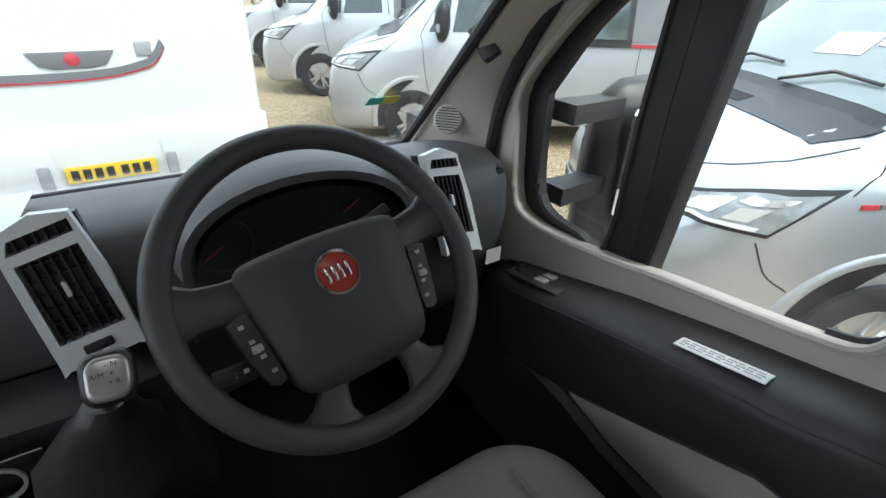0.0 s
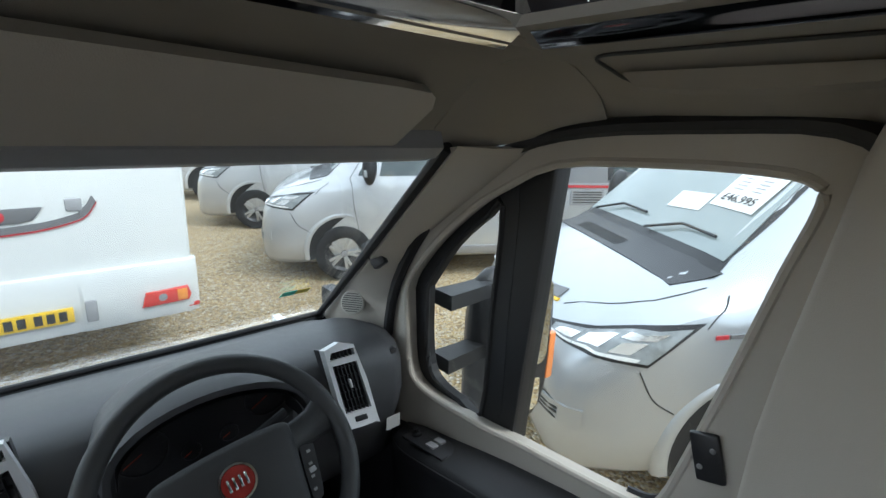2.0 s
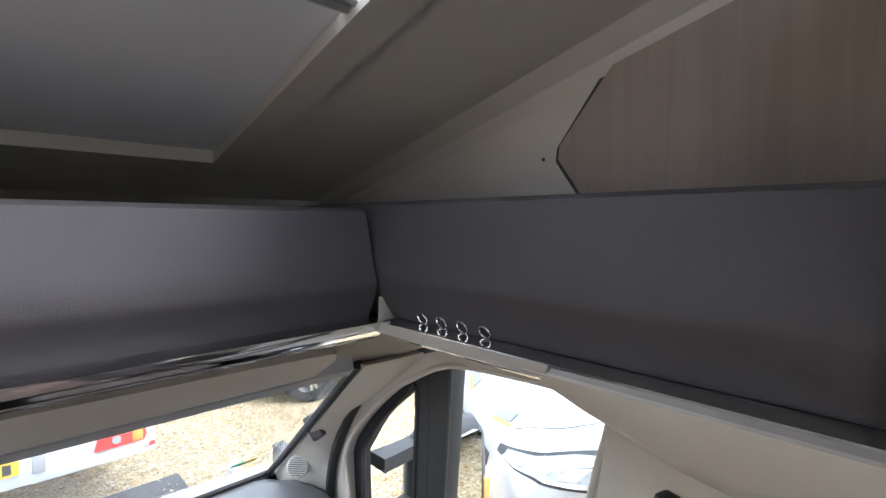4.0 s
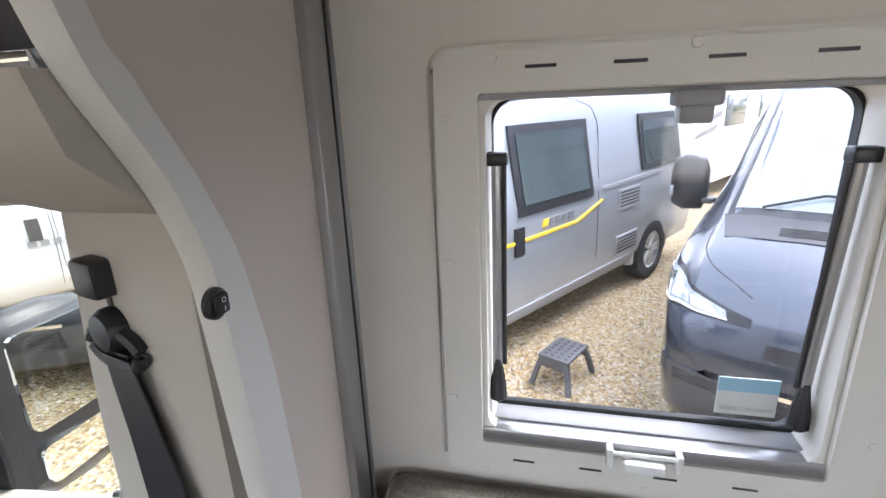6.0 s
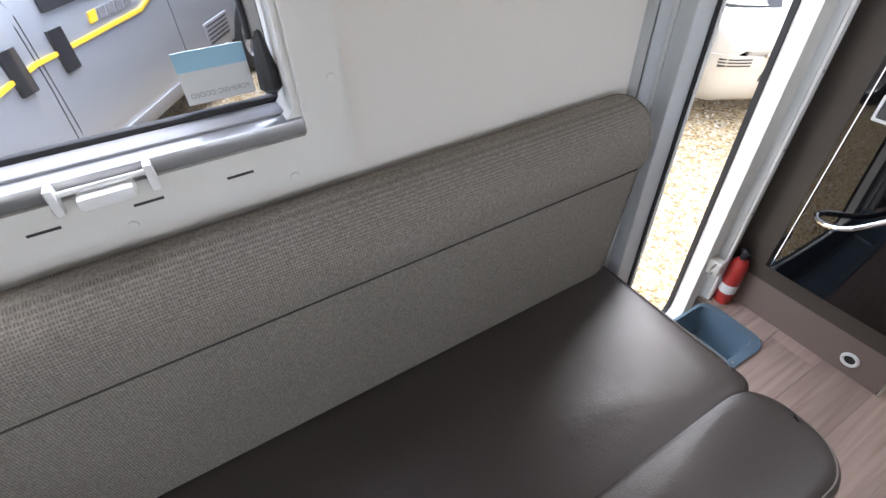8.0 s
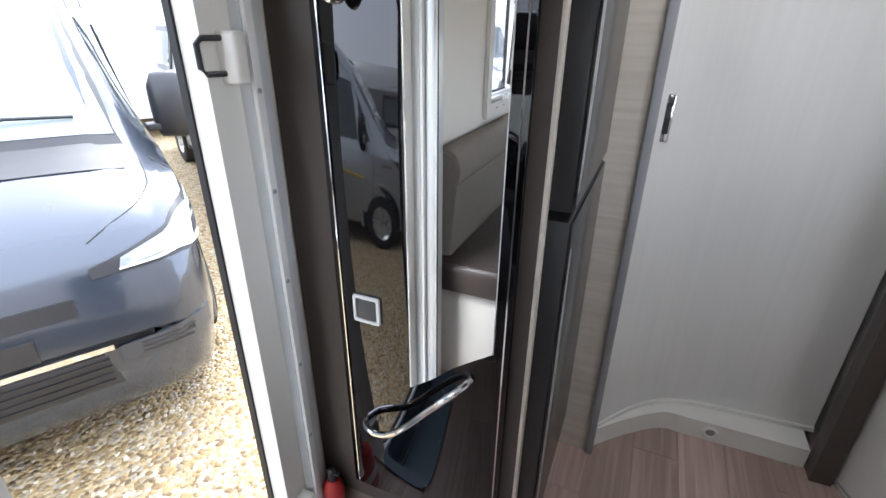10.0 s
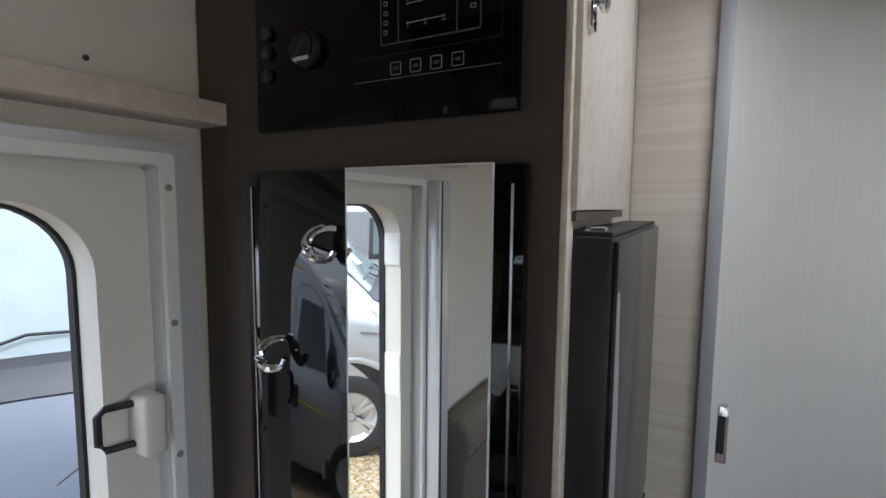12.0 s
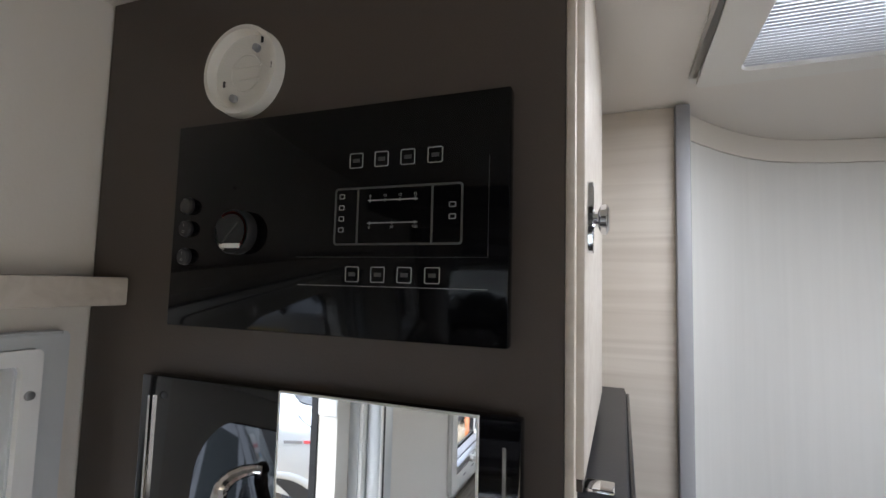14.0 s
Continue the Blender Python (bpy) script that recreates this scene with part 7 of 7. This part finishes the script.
            groove(body, "slide_door_gap", [(2.15, 1.02 * s, 0.4), (2.15, 1.0 * s, 1.2), (2.15, 0.88 * s, 1.95), (3.52, 0.88 * s, 1.95), (3.52, 1.0 * s, 1.2), (3.52, 1.02 * s, 0.4)], v)
            decal(body, "slide_rail", [(3.59, 0.99 * s, 1.20), (5.06, 0.99 * s, 1.22), (5.06, 0.99 * s, 1.255), (3.59, 0.99 * s, 1.235)], GREYPL, v, 6, 1, 0.012)
            decal(body, "slide_handle", [(2.27, 1.02 * s, 0.88), (2.38, 1.02 * s, 0.88), (2.38, 1.02 * s, 1.10), (2.27, 1.02 * s, 1.10)], BLACK, v, 3, 3, 0.02)
            for za in (0.95, 0.48):
                vt = decal(body, "service_vent", [(3.90, 1.01 * s, za), (4.37, 1.01 * s, za), (4.37, 1.01 * s, za + 0.2), (3.90, 1.01 * s, za + 0.2)], GREYPL, v, 4, 3, 0.012)
                for k in range(5):
                    decal(body, "slat", [(3.93, 1.01 * s, za + 0.03 + 0.034 * k), (4.34, 1.01 * s, za + 0.03 + 0.034 * k), (4.34, 1.01 * s, za + 0.044 + 0.034 * k), (3.93, 1.01 * s, za + 0.044 + 0.034 * k)], DARKINK, vt, 3, 1, 0.015)
        if stripe == "yellow":
            decal(body, "bonnet_decal", [(0.10, 0.26 * s, 1.0), (0.16, 0.44 * s, 1.0), (0.22, 0.44 * s, 1.04), (0.16, 0.26 * s, 1.05)], GREYV, v, 4, 2, 0.008, toward=(0.6, 0, -0.8))
            decal(body, "bonnet_decal", [(0.085, 0.26 * s, 0.98), (0.145, 0.46 * s, 0.98), (0.16, 0.46 * s, 0.995), (0.10, 0.26 * s, 0.995)], YELLOW, v, 4, 1, 0.010, toward=(0.6, 0, -0.8))
            decal(body, "wing_badge", [(0.70, 1.01 * s, 1.015), (0.76, 1.01 * s, 1.02), (0.76, 1.01 * s, 1.04), (0.70, 1.01 * s, 1.035)], REDV, v, 2, 1, 0.008)
            decal(body, "wing_badge", [(0.77, 1.01 * s, 1.02), (0.90, 1.01 * s, 1.03), (0.90, 1.01 * s, 1.05), (0.77, 1.01 * s, 1.04)], GREYV, v, 2, 1, 0.008)
            decal(body, "stripe", [(1.3, 1.02 * s, 0.868), (2.1, 1.02 * s, 0.975), (2.1, 1.02 * s, 0.997), (1.3, 1.02 * s, 0.888)], YELLOW, v, 8, 1, 0.016)
            decal(body, "stripe", [(2.1, 1.02 * s, 0.975), (3.15, 1.02 * s, 0.982), (3.15, 1.02 * s, 1.003), (2.1, 1.02 * s, 0.997)], YELLOW, v, 10, 1, 0.016)
            decal(body, "stripe", [(3.15, 1.02 * s, 0.982), (3.58, 1.0 * s, 1.105), (3.58, 1.0 * s, 1.12), (3.15, 1.02 * s, 1.003)], YELLOW, v, 5, 1, 0.016)
            decal(body, "stripe", [(2.0, 0.82 * s, 2.27), (5.9, 0.87 * s, 2.27), (5.9, 0.87 * s, 2.295), (2.0, 0.82 * s, 2.295)], YELLOW, v, 14, 1, 0.012)
            for k in range(5):
                decal(body, "letter_bar", [(2.63 + 0.095 * k, 1.01 * s, 1.04), (2.70 + 0.095 * k, 1.01 * s, 1.045), (2.715 + 0.095 * k, 1.01 * s, 1.105), (2.645 + 0.095 * k, 1.01 * s, 1.10)], YELLOW if k == 0 else GREYV, v, 2, 2, 0.010)
        if stripe == "red":
            decal(body, "stripe", [(2.2, 1.0 * s, 1.18), (5.9, 1.0 * s, 1.18), (5.9, 1.0 * s, 1.215), (2.2, 1.0 * s, 1.215)], REDV, v, 14, 1, 0.016)
            decal(body, "grey_band", [(2.2, 0.99 * s, 1.23), (5.9, 0.99 * s, 1.23), (5.9, 0.86 * s, 1.95), (2.2, 0.86 * s, 1.95)], GREYV, v, 14, 6, 0.010)
            for k in range(4):
                decal(body, "letter_bar", [(1.9 + 0.1 * k, 1.02 * s, 0.82), (1.97 + 0.1 * k, 1.02 * s, 0.82), (1.97 + 0.1 * k, 1.02 * s, 0.88), (1.9 + 0.1 * k, 1.02 * s, 0.88)], GREYV, v, 2, 2, 0.01)
    # nose: grilles, badge
    decal(body, "lower_grille", [(0.02, -0.50, 0.40), (0.02, 0.50, 0.40), (0.01, 0.46, 0.56), (0.01, -0.46, 0.56)], SOFTBLACK, v, 8, 4, 0.005)
    for k in range(4):
        decal(body, "grille_bar", [(0.02, -0.47, 0.42 + 0.035 * k), (0.02, 0.47, 0.42 + 0.035 * k), (0.02, 0.47, 0.432 + 0.035 * k), (0.02, -0.47, 0.432 + 0.035 * k)], BLACK, v, 8, 1, 0.014)
    decal(body, "chrome_bar", [(0.02, -0.50, 0.575), (0.02, 0.50, 0.575), (0.02, 0.50, 0.60), (0.02, -0.50, 0.60)], CHROME, v, 8, 1, 0.012)
    decal(body, "upper_grille", [(0.02, -0.42, 0.76), (0.02, 0.42, 0.76), (0.05, 0.42, 0.83), (0.05, -0.42, 0.83)], BLACK, v, 8, 2, 0.006)
    decal(body, "plate_blank", [(0.0, -0.26, 0.62), (0.0, 0.26, 0.62), (0.0, 0.26, 0.72), (0.0, -0.26, 0.72)], SOFTBLACK, v, 4, 2, 0.012)
    if style == "camper":
        for k in range(7):
            decal(body, "letter_bar", [(1.70, 0.22 - 0.07 * k, 2.14), (1.70, 0.17 - 0.07 * k, 2.14), (1.725, 0.165 - 0.07 * k, 2.16), (1.725, 0.215 - 0.07 * k, 2.16)], GREYV, v, 1, 1, 0.012)
    v.matrix_basis = m
    return v, body


def parked(nx, ny, hx, hy):
    """The pose of a vehicle whose nose centre stands at (nx, ny), heading along (hx, hy)."""
    h = Vector((hx, hy, 0)).normalized()
    back = -h
    left = Vector((-h.y, h.x, 0))
    # local x runs backwards; local +y must be the vehicle's right side for a right-handed frame
    right = -left
    return Matrix(((back.x, right.x, 0, nx), (back.y, right.y, 0, ny), (0, 0, 1, G), (0, 0, 0, 1)))


V2M = parked(2.266, 2.549, -0.835, 0.55)
v2, b2 = van("silver camper van with yellow stripe and a price sheet", V2M, "silver", "plain", stripe="yellow")
van("dark blue camper van parked nose towards the entrance", parked(2.28, -1.22, -0.88, 0.47), "navy", "plain")
van("pale champagne camper van with grey wheel arches", parked(1.75, -4.22, -0.88, 0.47), "champagne", "clad")
van("light silver van with grey band and red side stripe", parked(2.35, 6.95, -0.88, 0.47), "bright", "spoke", stripe="red")
van("light silver van with grey band and black alloy wheels", parked(2.45, 10.2, -0.88, 0.47), "bright", "spoke", stripe="red")
van("light silver van at the far end of the row", parked(2.55, 13.4, -0.88, 0.47), "bright", "spoke", stripe="red")

# price sheet and papers in the silver van's windscreen
ps = thing("price_sheet", "white printed price sheet behind the windscreen", "price sheet", V2M @ Vector((1.3, -0.45, 1.8)))
def on_screen(u, v_, off=0.014):
    """A place on the silver van's windscreen: u across, v up the slope."""
    x = 0.87 + 0.66 * v_
    loc = Vector((x, u, 1.38 + 0.64 * v_))
    l, n = nearest(loc)
    return V2M @ (l + n * off)


def screen_quad(name, u0, v0, u1, v1, slant, material, parent, off):
    ring = [on_screen(u0, v0, off), on_screen(u1, v0 + slant, off), on_screen(u1, v1 + slant, off), on_screen(u0, v1, off)]
    ring2 = [on_screen(u0, v0, off - 0.001), on_screen(u1, v0 + slant, off - 0.001), on_screen(u1, v1 + slant, off - 0.001), on_screen(u0, v1, off - 0.001)]
    return part(name, loft([ring2, ring]), material, parent, smooth=False)


screen_quad("sheet", -0.34, 0.26, -0.66, 0.86, 0.0, WHITEINK, ps, 0.014)
screen_quad("red_band", -0.35, 0.70, -0.65, 0.745, 0.0, REDV, ps, 0.016)
for k, cc in enumerate(((0.06, 0.2, 0.45), (0.05, 0.4, 0.25), (0.5, 0.12, 0.08))):
    c_ = on_screen(-0.41 - 0.09 * k, 0.61, 0.0165)
    n_ = (on_screen(-0.285, 0.58, 0.03) - on_screen(-0.285, 0.58, 0.01)).normalized()
    part("round_mark", lathe([(0, 0.0005), (0.034, 0.0005), (0.034, 0.0)], facing(*c_, *n_), 20), mat("round print %d" % k, cc, 0.5, vary=0.02, fine=0), ps, smooth=False)
for k in range(4):
    for s in range(2):
        screen_quad("print_bar", -0.39 - 0.13 * s, 0.50 - 0.03 * k, -0.46 - 0.13 * s, 0.506 - 0.03 * k, 0.0, GREYPL, ps, 0.016)
r_ = (on_screen(-0.62, 0.33, 0.018) - on_screen(-0.38, 0.33, 0.018)).normalized()
u_ = (on_screen(-0.5, 0.5, 0.018) - on_screen(-0.5, 0.3, 0.018)).normalized()
lettering("\u00a346,995", 0.075, plane_m(on_screen(-0.5, 0.335, 0.019), r_, u_), DARKINK, ps)
dp = thing("paper_sheet", "curled white paper on the silver van's dashboard", "paper", V2M @ Vector((1.0, 0.1, 1.5)))
screen_quad("sheet", -0.04, 0.16, -0.32, 0.31, 0.03, WHITEINK, dp, 0.012)

# folding stool on the gravel
STOOLPL = mat("dark grey stool plastic", (0.085, 0.085, 0.09), 0.5, vary=0.08, fine=0.05)
sto = thing("step_stool", "grey plastic step stool standing on the gravel", "stool", (3.35, 0.02, G))
ms = Matrix.Translation((3.40, 0.06, G)) @ Matrix.Rotation(radians(-28), 4, "Z")
part("top", box(-0.17, 0.17, -0.12, 0.12, 0.215, 0.24, 0.008), STOOLPL, sto).data.transform(ms)
for i in range(6):
    for j in range(4):
        part("slot", box(-0.14 + 0.05 * i, -0.115 + 0.05 * i, -0.095 + 0.053 * j, -0.07 + 0.053 * j, 0.2395, 0.2412), DARKINK, sto, smooth=False).data.transform(ms)
for sx in (-1, 1):
    for sy in (-1, 1):
        part("leg", loft([[(sx * (a + dx), sy * (b + dy), z) for dx, dy in ((0, 0), (0.035, 0), (0.035, 0.035), (0, 0.035))] for a, b, z in ((0.13, 0.08, 0.216), (0.16, 0.11, 0.1), (0.185, 0.13, 0.0))]), STOOLPL, sto).data.transform(ms)
    part("apron", box(sx * 0.155, sx * 0.168, -0.10, 0.10, 0.15, 0.216, 0.003), STOOLPL, sto).data.transform(ms)

# white motorhome parked ahead, seen from behind
mh = thing("motorhome", "white motorhome seen from behind with a dark badge panel", "motorhome", (-0.29, 4.7, G))
MW = mat("white gelcoat", (0.66, 0.67, 0.66), 0.22, vary=0.02, scale=2, fine=0, coat=0.5)
Y0 = 4.71
part("rear_wall", loft([[(-1.44 + i, y, -0.02 + i * 0.3), (0.865 - i, y, -0.02 + i * 0.3), (0.865 - i, y, 2.0), (-1.44 + i, y, 2.0)] for y, i in ((Y0, 0.02), (Y0 + 0.03, 0.0), (Y0 + 5.2, 0.0))]), MW, mh, smooth=False)
bmp = [(-0.02, 0.17), (-0.05, 0.16), (-0.07, 0.10), (-0.08, -0.02), (-0.08, -0.2), (-0.05, -0.27), (0.10, -0.28), (0.10, 0.17)]
part("bumper", loft([[(x, Y0 + d * s, z) for d, z in bmp] for x, s in ((-1.46, 0.3), (-1.40, 1.0), (-0.5, 1.0), (-0.48, 0.7), (0.12, 0.7), (0.14, 1.0), (0.83, 1.0), (0.89, 0.3))]), MW, mh, angle=0.8)
for x0, x1 in ((0.48, 0.82), (-1.39, -1.05)):
    tlm = part("tail_lamp", prism([(x0, -0.155), (x1 - 0.02, -0.15), (x1, -0.10), (x1 - 0.02, -0.035), (x0 + 0.03, -0.045)], "y", Y0 - 0.105, Y0 - 0.06, 0.008), REDLENS, mh)
    part("amber_section", box(x1 - 0.10, x1 - 0.03, Y0 - 0.112, Y0 - 0.106, -0.138, -0.05, 0.003), AMBER, tlm)
    part("white_section", lathe([(0, 0.008), (0.028, 0.004), (0.03, 0)], facing(x0 + 0.14, Y0 - 0.106, -0.095, 0, -1, 0), 20), LENS, tlm)
part("reflector", box(0.80, 0.88, Y0 - 0.075, Y0 - 0.045, -0.22, -0.19, 0.004), REDLENS, mh)
np_ = part("number_plate", box(-0.455, 0.075, Y0 - 0.085, Y0 - 0.066, -0.165, -0.058, 0.004), mat("yellow plate", (0.75, 0.5, 0.03), 0.35, vary=0.03, fine=0), mh)
for k in range(7):
    part("plate_bar", box(-0.425 + 0.066 * k + (0.02 if k > 3 else 0), -0.38 + 0.066 * k + (0.02 if k > 3 else 0), Y0 - 0.088, Y0 - 0.0855, -0.147, -0.077), DARKINK, np_, smooth=False)
for xx in (-0.56, 0.175):
    part("plate_lamp", box(xx - 0.035, xx + 0.035, Y0 - 0.10, Y0 - 0.06, -0.19, -0.03, 0.012), GREYPL, mh)
part("badge_panel", prism([(-0.45, 0.64), (0.01, 0.645), (-0.05, 0.56), (-0.12, 0.545), (-0.32, 0.54), (-0.40, 0.56)], "y", Y0 - 0.012, Y0 - 0.001, 0.003), GREYV, mh)
part("badge_disc", lathe([(0, 0.004), (0.034, 0.004), (0.04, 0.0)], facing(-0.225, Y0 - 0.0125, 0.595, 0, -1, 0), 28), REDV, mh)
cv = smooth_line([(-1.3, 0, 0.50), (-0.6, 0, 0.475), (-0.1, 0, 0.485), (0.15, 0, 0.53), (0.24, 0, 0.575), (0.30, 0, 0.66)], 5)
part("dark_stripe", loft([[(p.x, Y0 - 0.008, p.z), (p.x, Y0 - 0.001, p.z), (p.x - 0.02 * (p.x > 0.2), Y0 - 0.001, p.z + 0.045), (p.x - 0.02 * (p.x > 0.2), Y0 - 0.008, p.z + 0.045)] for p in cv]), GREYV, mh)
part("red_line", loft([[(p.x, Y0 - 0.012, p.z - 0.012), (p.x, Y0 - 0.001, p.z - 0.012), (p.x, Y0 - 0.001, p.z - 0.003), (p.x, Y0 - 0.012, p.z - 0.003)] for p in cv]), REDV, mh)
part("catch", box(0.125, 0.22, Y0 - 0.012, Y0 + 0.01, 0.60, 0.69, 0.01), GREYPL, mh)
for xx in (-1.15, 0.6):
    part("tyre", lathe([(0.2, -0.1), (0.33, -0.1), (0.345, 0), (0.33, 0.1), (0.2, 0.1)], facing(xx, Y0 + 1.1, G + 0.345, 1, 0, 0), 28), TYRE, mh)
tagged(part("asphalt_strip", box(-3.5, 1.1, 2.6, 4.9, G, G + 0.004), mat("dark asphalt", (0.06, 0.06, 0.062), 0.85, vary=0.2, scale=3, fine=0.1, fine_scale=150), smooth=False), "dark asphalt strip behind the white motorhome", "asphalt", kind="structure")

# second white motorhome behind the row, far vans and hedge
for (x, y, ang) in ((9.6, -1.0, -34), (9.0, -7.5, -34), (9.5, 5.5, -34)):
    fm = thing("motorhome", "white motorhome standing behind the camper vans", "motorhome", (0, 0, 0), "far motorhomes")
    part("body", loft([[(a, b, z) for a, b in rrect(0, 6.6, -1.12, 1.12, 0.12, 3)] for z in (0.35, 0.5, 2.3, 2.6)]), MW, fm, smooth=True)
    part("nose", loft([[(-1.1, -0.9, 0.35), (-1.1, 0.9, 0.35), (-1.15, 0.85, 0.9), (-0.7, 0.85, 1.25), (-0.7, -0.85, 1.25), (-1.15, -0.85, 0.9)], [(0.1, -1.0, 0.35), (0.1, 1.0, 0.35), (0.1, 1.0, 0.9), (0.1, 0.9, 2.2), (0.1, -0.9, 2.2), (0.1, -1.0, 0.9)]]), MW, fm)
    for sgn in (-1, 1):
        part("side_window", box(2.0, 3.2, sgn * 1.115, sgn * 1.135, 1.4, 2.0, 0.02), CARGLASS, fm)
        part("side_window", box(4.2, 5.0, sgn * 1.115, sgn * 1.135, 1.4, 2.0, 0.02), CARGLASS, fm)
        for k in range(3):
            part("swoosh", prism([(0.5 + 0.25 * k, 1.25 + 0.25 * k), (1.5 + 0.25 * k, 1.35 + 0.25 * k), (1.7 + 0.2 * k, 1.5 + 0.25 * k), (0.6 + 0.25 * k, 1.33 + 0.25 * k)], "y", sgn * 1.116, sgn * 1.128), GREYV, fm, smooth=False)
        for wx in (-0.3, 4.6):
            part("wheel", lathe([(0, 0.09), (0.2, 0.08), (0.21, 0.1), (0.34, 0.09), (0.345, 0), (0.33, -0.1), (0, -0.1)], facing(wx, 0.95 * sgn, 0.345, 0, sgn, 0), 28), TYRE, fm)
    fm.matrix_basis = Matrix.Translation((x, y, G)) @ Matrix.Rotation(radians(ang), 4, "Z")

LEAF = mat("hedge leaves", (0.07, 0.11, 0.035), 0.7, vary=0.5, scale=3, fine=0)
rh = random.Random(5)
def hedge(p0, p1, height, n):
    bm = bmesh.new()
    a, b = Vector(p0), Vector(p1)
    along = (b - a)
    side = Vector((-along.y, along.x, 0)).normalized()
    for _ in range(n):
        t = rh.random()
        top_ = height * (0.82 + 0.12 * math.sin(t * 31) + 0.09 * math.sin(t * 83 + 1))
        c = a + along * t + side * rh.uniform(-1.3, 1.3) + Vector((0, 0, top_ * rh.random() ** 0.6))
        s = rh.uniform(0.10, 0.24)
        q = Euler((rh.uniform(0, 6), rh.uniform(0, 6), rh.uniform(0, 6))).to_matrix()
        vs = [bm.verts.new(c + q @ Vector(v) * s) for v in ((-1, 0, 0), (0, -0.45, 0.1), (1, 0, 0), (0, 0.45, 0.1))]
        bm.faces.new(vs)
    return bm


for p0, p1, h in (((24, -34, G), (26, 40, G), 2.9), ((-30, 44, G), (26, 42, G), 2.9), ((26, -34, G), (-30, -36, G), 2.8)):
    hd = tagged(part("hedge", hedge(p0, p1, h, 9000), LEAF, smooth=False), "tall green hedge along the yard's edge", "hedge", kind="stuff")
